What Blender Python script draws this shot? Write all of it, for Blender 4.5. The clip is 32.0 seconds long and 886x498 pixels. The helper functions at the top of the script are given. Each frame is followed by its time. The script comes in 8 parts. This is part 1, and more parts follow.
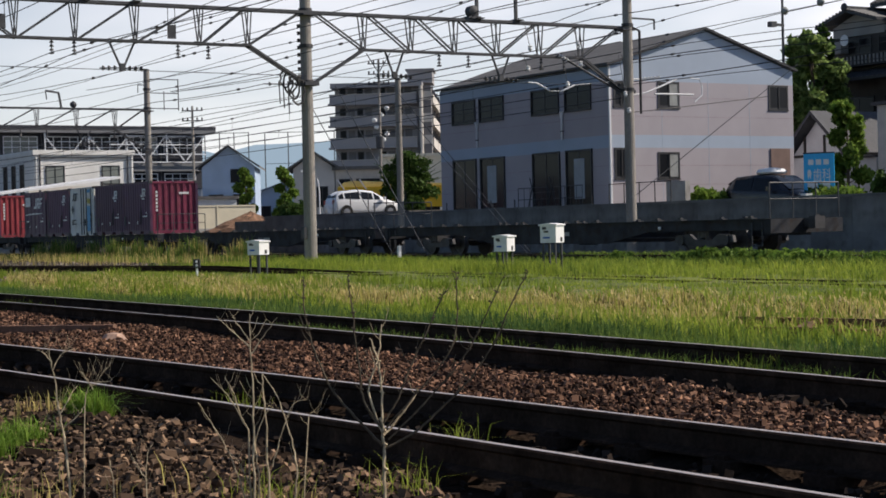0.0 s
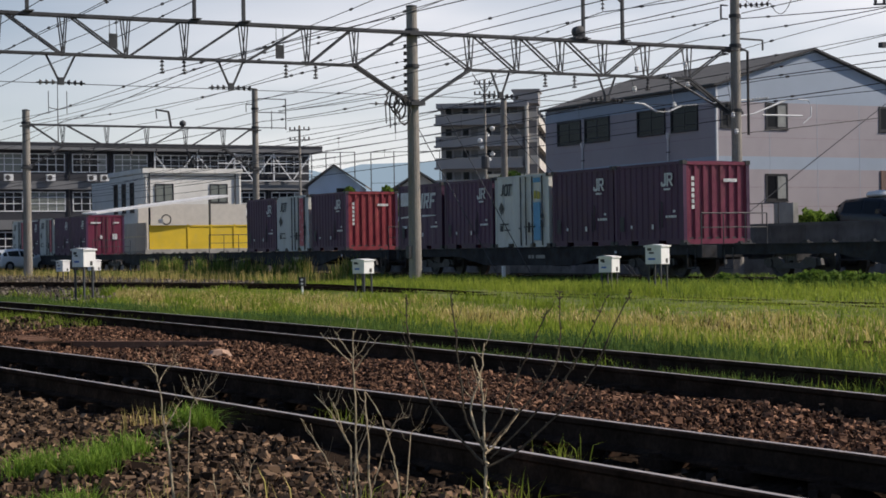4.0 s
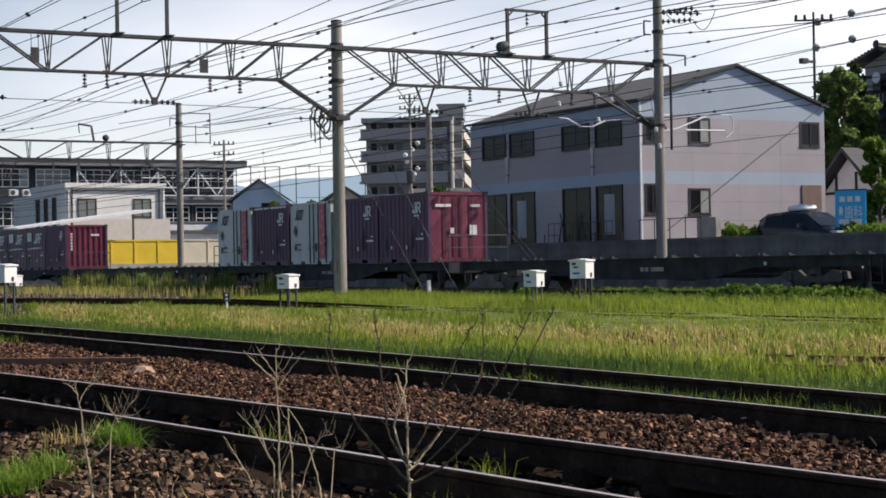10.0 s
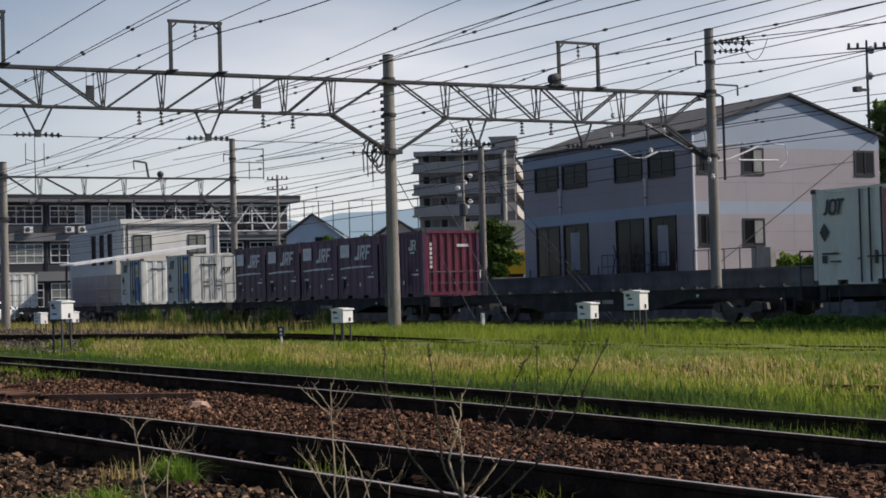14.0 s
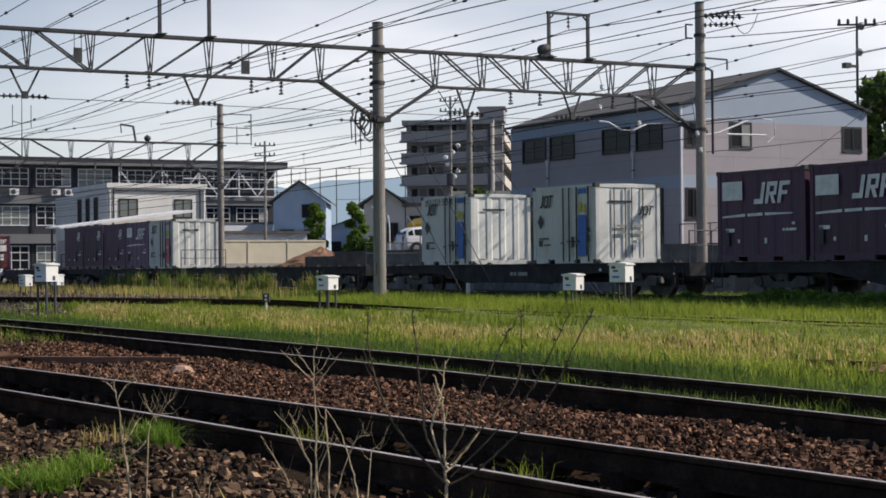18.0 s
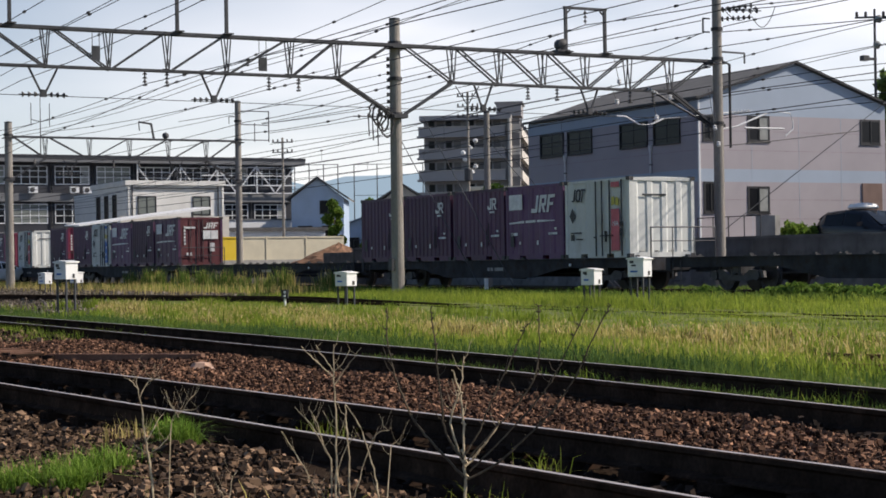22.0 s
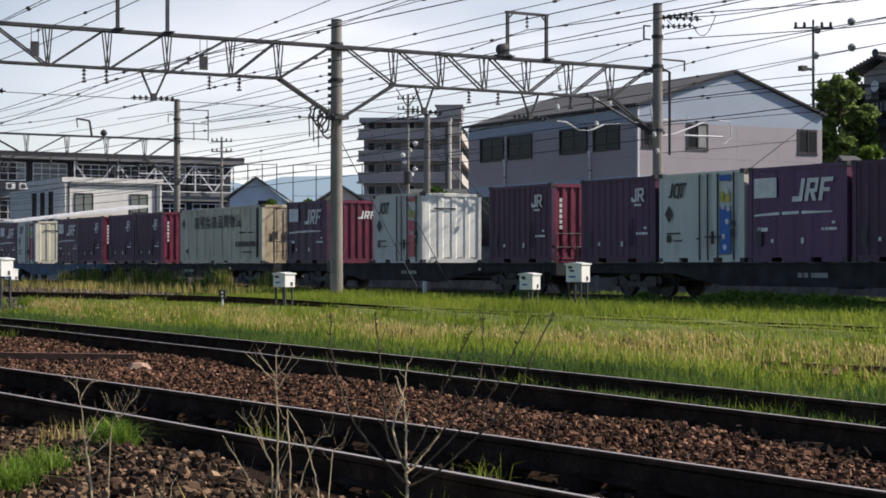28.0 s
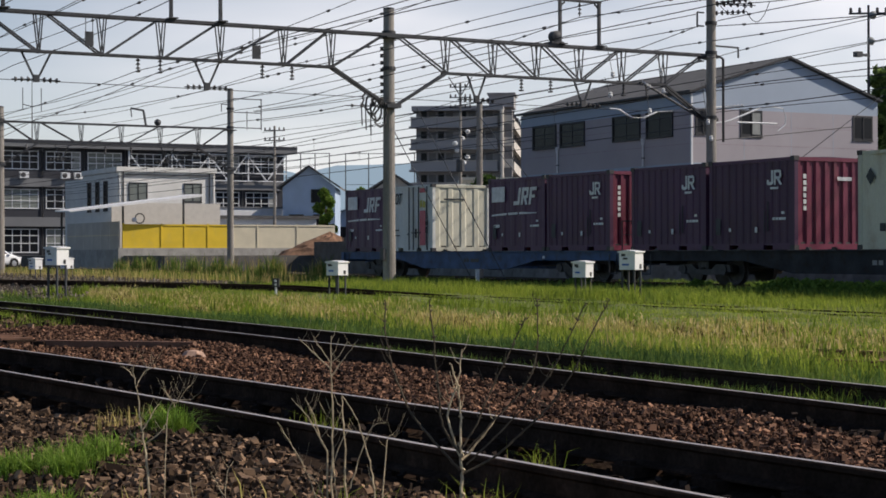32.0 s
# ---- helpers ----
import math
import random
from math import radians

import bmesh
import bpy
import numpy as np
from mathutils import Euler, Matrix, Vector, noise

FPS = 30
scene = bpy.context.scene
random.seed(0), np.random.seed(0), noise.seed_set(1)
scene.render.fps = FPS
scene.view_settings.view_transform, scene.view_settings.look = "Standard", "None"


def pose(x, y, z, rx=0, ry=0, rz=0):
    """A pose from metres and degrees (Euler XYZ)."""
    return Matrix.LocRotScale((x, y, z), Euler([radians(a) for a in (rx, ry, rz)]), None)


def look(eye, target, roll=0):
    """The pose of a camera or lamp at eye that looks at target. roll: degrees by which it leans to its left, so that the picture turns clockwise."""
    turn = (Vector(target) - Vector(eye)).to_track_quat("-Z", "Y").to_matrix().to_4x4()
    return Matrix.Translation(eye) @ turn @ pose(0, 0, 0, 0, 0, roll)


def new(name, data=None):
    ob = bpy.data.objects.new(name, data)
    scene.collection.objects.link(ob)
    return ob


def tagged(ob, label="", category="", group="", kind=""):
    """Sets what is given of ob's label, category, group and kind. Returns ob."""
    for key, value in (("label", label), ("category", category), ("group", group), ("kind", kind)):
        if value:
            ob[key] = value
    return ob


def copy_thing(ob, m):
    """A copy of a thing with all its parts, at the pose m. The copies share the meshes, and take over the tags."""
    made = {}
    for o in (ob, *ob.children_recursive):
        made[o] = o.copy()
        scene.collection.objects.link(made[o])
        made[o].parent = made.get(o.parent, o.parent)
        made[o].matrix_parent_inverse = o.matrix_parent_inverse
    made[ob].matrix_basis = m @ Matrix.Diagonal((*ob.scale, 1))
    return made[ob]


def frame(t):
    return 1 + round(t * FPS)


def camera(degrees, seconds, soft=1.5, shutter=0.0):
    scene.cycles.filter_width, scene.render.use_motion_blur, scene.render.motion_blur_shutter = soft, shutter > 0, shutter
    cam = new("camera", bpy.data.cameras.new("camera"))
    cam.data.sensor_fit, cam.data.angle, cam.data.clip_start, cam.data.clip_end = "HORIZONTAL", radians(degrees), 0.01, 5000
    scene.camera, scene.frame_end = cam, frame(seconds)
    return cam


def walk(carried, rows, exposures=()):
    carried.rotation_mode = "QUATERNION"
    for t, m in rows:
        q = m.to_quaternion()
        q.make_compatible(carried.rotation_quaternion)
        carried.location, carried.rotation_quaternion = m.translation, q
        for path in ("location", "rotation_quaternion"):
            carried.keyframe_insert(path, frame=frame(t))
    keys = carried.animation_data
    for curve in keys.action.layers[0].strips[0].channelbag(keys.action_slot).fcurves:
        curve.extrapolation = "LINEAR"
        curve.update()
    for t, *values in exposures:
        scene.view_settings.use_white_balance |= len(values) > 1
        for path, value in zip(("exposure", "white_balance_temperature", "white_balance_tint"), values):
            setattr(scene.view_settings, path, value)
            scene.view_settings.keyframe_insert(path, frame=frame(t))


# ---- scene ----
cam = camera(28.84, 32.0, soft=1.7)
# seconds, x, y, z, yaw, pitch, roll: a hand-held camera that sways on the spot; x runs along the tracks, y across them
PATH = [
    (0.0, -0.010, 0.007, 1.096, 59.058, -0.688, 1.364),
    (0.5, -0.007, 0.002, 1.091, 58.580, 0.235, 1.634),
    (1.0, -0.007, 0.015, 1.097, 59.912, 0.894, 1.906),
    (1.5, -0.000, 0.012, 1.104, 60.866, 0.727, 1.678),
    (2.0, 0.002, 0.003, 1.104, 61.495, 0.807, 1.425),
    (2.5, -0.003, 0.012, 1.098, 61.763, 0.518, 1.419),
    (3.0, -0.018, 0.006, 1.100, 61.633, 0.595, 1.362),
    (3.5, -0.010, 0.002, 1.102, 62.309, 0.685, 1.295),
    (4.0, -0.012, 0.013, 1.090, 62.538, 0.051, 0.888),
    (4.5, -0.030, 0.007, 1.099, 61.801, -0.576, 0.413),
    (6.5, -0.035, 0.022, 1.088, 61.461, -0.400, 0.320),
    (7.0, -0.029, 0.015, 1.091, 61.141, 0.048, 0.264),
    (7.5, -0.017, 0.010, 1.097, 60.284, 0.620, 0.091),
    (8.0, -0.008, 0.013, 1.097, 60.454, 0.719, 0.450),
    (8.5, 0.004, 0.008, 1.104, 61.048, 1.615, 0.922),
    (9.0, 0.001, 0.016, 1.102, 61.225, 0.979, 1.102),
    (9.5, -0.002, 0.012, 1.093, 60.266, 0.848, 1.083),
    (10.0, -0.009, 0.021, 1.098, 60.061, 0.489, 1.019),
    (10.5, -0.010, 0.017, 1.106, 60.287, 1.360, 1.217),
    (11.0, -0.004, 0.015, 1.100, 61.359, 1.148, 1.521),
    (11.5, 0.001, 0.013, 1.109, 61.481, 1.622, 1.698),
    (12.0, 0.003, 0.008, 1.104, 61.927, 1.466, 1.661),
    (12.5, 0.006, 0.012, 1.098, 61.932, 1.598, 1.434),
    (13.0, 0.017, 0.003, 1.103, 62.377, 1.299, 1.304),
    (13.5, -0.000, 0.015, 1.102, 61.967, 1.514, 1.636),
    (15.5, 0.053, -0.001, 1.098, 61.444, 1.658, 1.076),
    (16.0, 0.034, 0.004, 1.095, 61.795, 1.352, 0.753),
    (16.5, 0.013, 0.012, 1.099, 62.148, 0.846, 0.873),
    (17.0, 0.060, 0.001, 1.094, 61.207, 1.477, 1.083),
    (17.5, 0.018, 0.018, 1.091, 60.949, 1.440, 0.597),
    (18.0, -0.018, 0.030, 1.093, 61.374, 0.593, 0.556),
    (18.5, -0.030, 0.019, 1.092, 61.891, -0.279, 0.586),
    (19.0, -0.019, 0.011, 1.094, 61.795, 0.012, 0.839),
    (19.5, -0.008, 0.012, 1.094, 62.439, 0.820, 1.405),
    (20.0, -0.005, 0.018, 1.091, 62.050, 0.494, 1.430),
    (20.5, 0.016, 0.006, 1.096, 61.803, 1.183, 1.101),
    (21.0, 0.026, 0.003, 1.097, 61.955, 1.040, 0.966),
    (21.5, 0.044, -0.005, 1.095, 62.293, 1.118, 0.707),
    (22.0, 0.031, 0.004, 1.096, 61.978, 0.449, 0.877),
    (22.5, 0.017, 0.004, 1.092, 61.932, -0.131, 0.502),
    (23.0, 0.016, -0.000, 1.087, 61.798, -1.013, 0.231),
    (23.5, 0.000, -0.000, 1.082, 61.503, -1.311, -0.012),
    (24.0, -0.017, 0.017, 1.082, 60.373, -1.506, -0.307),
    (24.5, -0.032, 0.015, 1.087, 60.456, -1.410, -0.414),
    (25.0, -0.037, 0.010, 1.088, 61.054, -1.181, -0.598),
    (25.5, -0.024, 0.006, 1.091, 61.243, -0.220, -0.281),
    (27.5, 0.002, -0.009, 1.110, 59.857, -0.190, -0.062),
    (28.0, 0.009, -0.014, 1.111, 59.910, 0.511, 0.024),
    (28.5, -0.013, -0.023, 1.111, 60.797, -0.082, 0.162),
    (29.0, -0.000, -0.012, 1.111, 60.793, -0.621, 0.121),
    (29.5, -0.003, -0.013, 1.115, 61.235, -0.620, 0.054),
    (30.0, -0.003, -0.021, 1.116, 61.412, 0.373, 0.163),
    (30.5, 0.010, -0.020, 1.115, 61.667, 0.624, 0.140),
    (31.0, 0.018, -0.039, 1.112, 62.152, 0.845, 0.303),
    (31.5, 0.021, -0.037, 1.112, 62.172, 0.701, 0.273),
    (32.0, -0.001, -0.016, 1.105, 61.656, 0.126, 0.137),
]
EXPOSURES = [(0.0, -0.05), (1.0, -0.32), (2.0, -0.2), (4.0, -0.2), (7.0, 0.1), (8.0, -0.1), (9.0, -0.26), (10.0, 0.1), (11.0, -0.2), (13.5, -0.25), (16.0, -0.4), (17.0, -0.2), (18.0, -0.1), (19.0, 0.26), (20.0, -0.02), (21.0, -0.22), (22.0, 0.05), (23.0, 0.32), (24.0, 0.86), (25.5, 0.6), (28.0, 0.05), (29.0, 0.2), (30.0, 0.0), (31.0, -0.25), (32.0, -0.2)]
walk(cam, [(t, pose(x, y, z, 90 + pitch, roll, yaw)) for t, x, y, z, yaw, pitch, roll in PATH], [(t, stops, 6600, 13) for t, stops in EXPOSURES])

# ---- sky and sun ----
SUN_AZ, SUN_EL = 66.0, 37.0        # degrees from +x towards +y, and above the horizon
sun_way = Vector((math.cos(radians(SUN_EL)) * math.cos(radians(SUN_AZ)), math.cos(radians(SUN_EL)) * math.sin(radians(SUN_AZ)), math.sin(radians(SUN_EL))))
sun = new("sun", bpy.data.lights.new("sun", "SUN"))
sun.data.energy, sun.data.angle, sun.data.color = 5.0, radians(0.6), (1.0, 0.92, 0.80)
sun.matrix_world = look(sun_way * 60, (0, 0, 0))

world = bpy.data.worlds.new("sky")
scene.world = world
world.use_nodes = True
wn, wl = world.node_tree.nodes, world.node_tree.links
wn.clear()
w_out, w_mix = wn.new("ShaderNodeOutputWorld"), wn.new("ShaderNodeMixShader")
w_sky, w_blue, w_cloud = wn.new("ShaderNodeTexSky"), wn.new("ShaderNodeBackground"), wn.new("ShaderNodeBackground")
w_sky.sky_type, w_sky.sun_disc = "NISHITA", False
w_sky.sun_elevation, w_sky.sun_rotation = radians(SUN_EL), radians(90 - SUN_AZ)
w_sky.dust_density, w_sky.ozone_density = 0.2, 4.0
w_blue.inputs["Strength"].default_value = 0.092
w_cloud.inputs["Color"].default_value, w_cloud.inputs["Strength"].default_value = (0.985, 0.962, 0.965, 1), 1.50
w_co, w_map, w_noise, w_ramp = wn.new("ShaderNodeTexCoord"), wn.new("ShaderNodeMapping"), wn.new("ShaderNodeTexNoise"), wn.new("ShaderNodeValToRGB")
w_map.inputs["Scale"].default_value = (2.2, 2.2, 9.0)
w_noise.inputs["Scale"].default_value, w_noise.inputs["Detail"].default_value, w_noise.inputs["Roughness"].default_value = 1.1, 4, 0.5
w_ramp.color_ramp.elements[0].position, w_ramp.color_ramp.elements[0].color = 0.36, (0.40, 0.40, 0.40, 1)
w_ramp.color_ramp.elements[1].position, w_ramp.color_ramp.elements[1].color = 0.64, (1.0, 1.0, 1.0, 1)
# the haze and cloud lie low; the zenith is clear
w_sep, w_low, w_cut = wn.new("ShaderNodeSeparateXYZ"), wn.new("ShaderNodeMapRange"), wn.new("ShaderNodeMath")
w_low.interpolation_type = "SMOOTHSTEP"
w_low.inputs["From Min"].default_value, w_low.inputs["From Max"].default_value = 0.09, 0.24
w_low.inputs["To Min"].default_value, w_low.inputs["To Max"].default_value = 1.0, 0.08
w_cut.operation = "MULTIPLY"
# haze is brightest on the sunward half of the sky and thins out opposite
w_dot, w_way, w_thin = wn.new("ShaderNodeVectorMath"), wn.new("ShaderNodeMapRange"), wn.new("ShaderNodeMath")
w_dot.operation, w_thin.operation = "DOT_PRODUCT", "MULTIPLY"
w_dot.inputs[1].default_value = (math.cos(radians(85)), math.sin(radians(85)), 0)
w_way.interpolation_type = "SMOOTHSTEP"
w_way.inputs["From Min"].default_value, w_way.inputs["From Max"].default_value = -0.12, 0.58
w_way.inputs["To Min"].default_value, w_way.inputs["To Max"].default_value = 0.03, 1.0
wl.new(w_co.outputs["Generated"], w_dot.inputs[0])
wl.new(w_dot.outputs["Value"], w_way.inputs["Value"])
wl.new(w_cut.outputs[0], w_thin.inputs[0])
wl.new(w_way.outputs[0], w_thin.inputs[1])
for a, b in ((w_co.outputs["Generated"], w_sep.inputs[0]), (w_sep.outputs["Z"], w_low.inputs["Value"]), (w_ramp.outputs[0], w_cut.inputs[0]), (w_low.outputs[0], w_cut.inputs[1])):
    wl.new(a, b)
for a, b in ((w_co.outputs["Generated"], w_map.inputs[0]), (w_map.outputs[0], w_noise.inputs["Vector"]), (w_noise.outputs["Fac"], w_ramp.inputs[0]),
             (w_thin.outputs[0], w_mix.inputs[0]), (w_sky.outputs[0], w_blue.inputs[0]), (w_blue.outputs[0], w_mix.inputs[1]),
             (w_cloud.outputs[0], w_mix.inputs[2]), (w_mix.outputs[0], w_out.inputs[0])):
    wl.new(a, b)


# ---- materials ----
def mat(name, color, rough=0.7, metal=0.0, vary=0.25, scale=3.0, bump=0.0, fine=40.0, tint=None, stain=0.0, each=0.0, streak=1.0, spec=0.4):
    """A surface with broad stains (scale), fine grain (fine) and, with each, a change of tone from piece to piece."""
    m = bpy.data.materials.new(name)
    m.use_nodes = True
    n, l = m.node_tree.nodes, m.node_tree.links
    b = n["Principled BSDF"]
    b.inputs["Roughness"].default_value, b.inputs["Metallic"].default_value = rough, metal
    b.inputs["Specular IOR Level"].default_value = spec
    co = n.new("ShaderNodeTexCoord")
    mp = n.new("ShaderNodeMapping")
    mp.inputs["Scale"].default_value = (1, 1, streak)
    l.new(co.outputs["Object"], mp.inputs[0])
    t1, t2 = n.new("ShaderNodeTexNoise"), n.new("ShaderNodeTexNoise")
    for t, s in ((t1, scale), (t2, fine)):
        t.inputs["Scale"].default_value, t.inputs["Detail"].default_value = s, 5
        l.new(mp.outputs[0], t.inputs["Vector"])
    r1 = n.new("ShaderNodeMapRange")
    r1.inputs["From Min"].default_value, r1.inputs["From Max"].default_value = 0.3, 0.7
    r1.inputs["To Min"].default_value, r1.inputs["To Max"].default_value = 1 - vary, 1 + vary
    l.new(t1.outputs["Fac"], r1.inputs["Value"])
    r2 = n.new("ShaderNodeMapRange")
    r2.inputs["From Min"].default_value, r2.inputs["From Max"].default_value = 0.3, 0.7
    r2.inputs["To Min"].default_value, r2.inputs["To Max"].default_value = 1 - vary * 0.6, 1 + vary * 0.6
    l.new(t2.outputs["Fac"], r2.inputs["Value"])
    mu = n.new("ShaderNodeMath")
    mu.operation = "MULTIPLY"
    l.new(r1.outputs[0], mu.inputs[0])
    l.new(r2.outputs[0], mu.inputs[1])
    last = mu.outputs[0]
    if each:
        oi = n.new("ShaderNodeObjectInfo")
        r3 = n.new("ShaderNodeMapRange")
        r3.inputs["To Min"].default_value, r3.inputs["To Max"].default_value = 1 - each, 1 + each
        l.new(oi.outputs["Random"], r3.inputs["Value"])
        m2 = n.new("ShaderNodeMath")
        m2.operation = "MULTIPLY"
        l.new(last, m2.inputs[0])
        l.new(r3.outputs[0], m2.inputs[1])
        last = m2.outputs[0]
    mix = n.new("ShaderNodeMix")
    mix.data_type = "RGBA"
    mix.inputs["A"].default_value = (*color, 1)
    mix.inputs["B"].default_value = (*(tint or color), 1)
    st = n.new("ShaderNodeTexNoise")
    st.inputs["Scale"].default_value, st.inputs["Detail"].default_value = scale * 2.3, 6
    l.new(mp.outputs[0], st.inputs["Vector"])
    rs = n.new("ShaderNodeMapRange")
    rs.inputs["From Min"].default_value, rs.inputs["From Max"].default_value = 0.52, 0.72
    rs.inputs["To Max"].default_value = stain if tint else 0
    l.new(st.outputs["Fac"], rs.inputs["Value"])
    l.new(rs.outputs[0], mix.inputs["Factor"])
    hsv = n.new("ShaderNodeHueSaturation")
    l.new(mix.outputs["Result"], hsv.inputs["Color"])
    l.new(last, hsv.inputs["Value"])
    l.new(hsv.outputs[0], b.inputs["Base Color"])
    if bump:
        bp = n.new("ShaderNodeBump")
        bp.inputs["Strength"].default_value, bp.inputs["Distance"].default_value = bump, 0.02
        l.new(t2.outputs["Fac"], bp.inputs["Height"])
        l.new(bp.outputs[0], b.inputs["Normal"])
    return m


def island(name, color, other, rough=0.9, vary=0.5, through_light=0.0, bias=1.0):
    """For joined stones or blades: each piece takes its own tone between two colours; bias above 1 keeps most near the first."""
    m = bpy.data.materials.new(name)
    m.use_nodes = True
    n, l = m.node_tree.nodes, m.node_tree.links
    b = n["Principled BSDF"]
    b.inputs["Roughness"].default_value, b.inputs["Specular IOR Level"].default_value = rough, 0.12
    g, mix, hsv, mr, mu = n.new("ShaderNodeNewGeometry"), n.new("ShaderNodeMix"), n.new("ShaderNodeHueSaturation"), n.new("ShaderNodeMapRange"), n.new("ShaderNodeMath")
    mix.data_type = "RGBA"
    mix.inputs["A"].default_value, mix.inputs["B"].default_value = (*color, 1), (*other, 1)
    mu.operation = "MULTIPLY_ADD"
    mu.inputs[1].default_value, mu.inputs[2].default_value = 7.31, 0.17
    fr = n.new("ShaderNodeMath")
    fr.operation = "FRACT"
    l.new(g.outputs["Random Per Island"], mu.inputs[0])
    l.new(mu.outputs[0], fr.inputs[0])
    pw = n.new("ShaderNodeMath")
    pw.operation = "POWER"
    pw.inputs[1].default_value = bias
    l.new(g.outputs["Random Per Island"], pw.inputs[0])
    l.new(pw.outputs[0], mix.inputs["Factor"])
    mr.inputs["To Min"].default_value, mr.inputs["To Max"].default_value = 1 - vary, 1 + vary
    l.new(fr.outputs[0], mr.inputs["Value"])
    l.new(mix.outputs["Result"], hsv.inputs["Color"])
    l.new(mr.outputs[0], hsv.inputs["Value"])
    l.new(hsv.outputs[0], b.inputs["Base Color"])
    if through_light:
        # thin leaves let some of the sun through
        tr, mx = n.new("ShaderNodeBsdfTranslucent"), n.new("ShaderNodeMixShader")
        mx.inputs[0].default_value = through_light
        l.new(hsv.outputs[0], tr.inputs["Color"])
        l.new(b.outputs[0], mx.inputs[1])
        l.new(tr.outputs[0], mx.inputs[2])
        l.new(mx.outputs[0], n["Material Output"].inputs["Surface"])
    return m


def glass(name, color, rough=0.08):
    m = bpy.data.materials.new(name)
    m.use_nodes = True
    b = m.node_tree.nodes["Principled BSDF"]
    b.inputs["Base Color"].default_value, b.inputs["Roughness"].default_value = (*color, 1), rough
    b.inputs["Specular IOR Level"].default_value = 0.18
    return m


GROUND = mat("soil", (0.085, 0.07, 0.05), 0.95, vary=0.4, scale=0.6, bump=0.5, tint=(0.06, 0.085, 0.03), stain=0.6, spec=0.0)
STONE = island("ballast_stone", (0.016, 0.010, 0.007), (0.300, 0.190, 0.118), 0.85, 0.7, bias=1.9)
STONE_RED = island("rust_stained_ballast", (0.022, 0.011, 0.008), (0.300, 0.160, 0.098), 0.85, 0.7, bias=1.6)
# oily stones, coloured darker still for the rails' own shade
STONE_OILY_SHADED = island("oily_shaded_ballast", (0.020, 0.014, 0.011), (0.040, 0.028, 0.022))
STONE_GREY = island("grey_ballast", (0.09, 0.07, 0.055), (0.27, 0.23, 0.19))
BALLAST_BED = mat("ballast_bed", (0.034, 0.024, 0.018), 1.0, vary=0.5, scale=2, bump=0.8, fine=30, spec=0.0)
RAIL = mat("rusty_rail", (0.042, 0.028, 0.021), 1.0, vary=0.4, scale=4, bump=0.15, spec=0.0, tint=(0.085, 0.05, 0.035), stain=0.5)
RAIL_TOP = mat("polished_rail_head", (0.62, 0.53, 0.48), 0.45, 0.45, vary=0.12, scale=6)
SLEEPER = mat("sleeper_timber", (0.014, 0.010, 0.008), 0.95, vary=0.4, scale=3, bump=0.5, each=0.3, spec=0.05)
GRASS = island("grass_blades", (0.16, 0.235, 0.028), (0.30, 0.365, 0.055), 0.85, 0.25, 0.55)
GRASS_LIME = island("lime_grass", (0.27, 0.35, 0.04), (0.42, 0.46, 0.085), 0.85, 0.22, 0.55)
GRASS_DEEP = island("deep_grass", (0.095, 0.160, 0.035), (0.195, 0.265, 0.055), 0.85, 0.3, 0.45)
GRASS_DRY = island("dry_grass", (0.62, 0.47, 0.19), (0.46, 0.40, 0.12), 0.8, 0.4, 0.5)
LEAF = island("leaves", (0.10, 0.18, 0.03), (0.21, 0.30, 0.055), 0.6, 0.45, 0.5)
# lighter copy of the leaves, with sunlight put into the colour
LEAF_SUN = island("sunlit_leaves", (0.13, 0.21, 0.060), (0.27, 0.35, 0.12), 0.6, 0.35, 0.6)
LEAF_DARK = island("dark_leaves", (0.04, 0.08, 0.018), (0.085, 0.14, 0.03), 0.6, 0.45, 0.3)
BARK = mat("bark", (0.10, 0.075, 0.055), 0.9, vary=0.4, scale=8, bump=0.6)
TWIG_DARK = mat("dark_budded_twig", (0.095, 0.072, 0.046), 0.85, vary=0.4, scale=9, fine=60)
TWIG = mat("dry_twig", (0.50, 0.395, 0.25), 0.8, vary=0.4, scale=9, fine=60)
CONCRETE = mat("concrete", (0.36, 0.345, 0.32), 0.85, vary=0.18, scale=1.2, bump=0.2, tint=(0.20, 0.19, 0.18), stain=0.5)
POLE_C = mat("pole_concrete", (0.27, 0.25, 0.225), 0.8, vary=0.28, scale=2.0, bump=0.15, tint=(0.26, 0.21, 0.17), stain=0.6, streak=0.2)
GALV = mat("galvanised_steel", (0.056, 0.058, 0.064), 0.6, 0.1, vary=0.25, scale=3)
DARKSTEEL = mat("dark_steel", (0.065, 0.063, 0.065), 0.6, 0.3, vary=0.3, scale=4)
WIRE = mat("wire", (0.05, 0.05, 0.055), 0.6, 0.4, vary=0.1)
INSULATOR = mat("insulator", (0.06, 0.055, 0.055), 0.35, vary=0.2)
PORCELAIN = mat("white_porcelain", (0.75, 0.75, 0.75), 0.3, vary=0.08)
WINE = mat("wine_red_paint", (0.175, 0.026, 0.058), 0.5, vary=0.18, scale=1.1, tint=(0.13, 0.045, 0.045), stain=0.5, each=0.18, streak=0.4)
# wine paint for the long sides, their bluish shade put into the colour
WINE_SHADED = mat("shaded_wine_paint", (0.078, 0.030, 0.074), 0.5, vary=0.2, scale=1.1, tint=(0.09, 0.04, 0.045), stain=0.5, each=0.2, streak=0.4)
ORANGE_RED = mat("faded_red_paint", (0.27, 0.036, 0.048), 0.6, vary=0.18, scale=1.1, tint=(0.24, 0.07, 0.05), stain=0.5, streak=0.4)
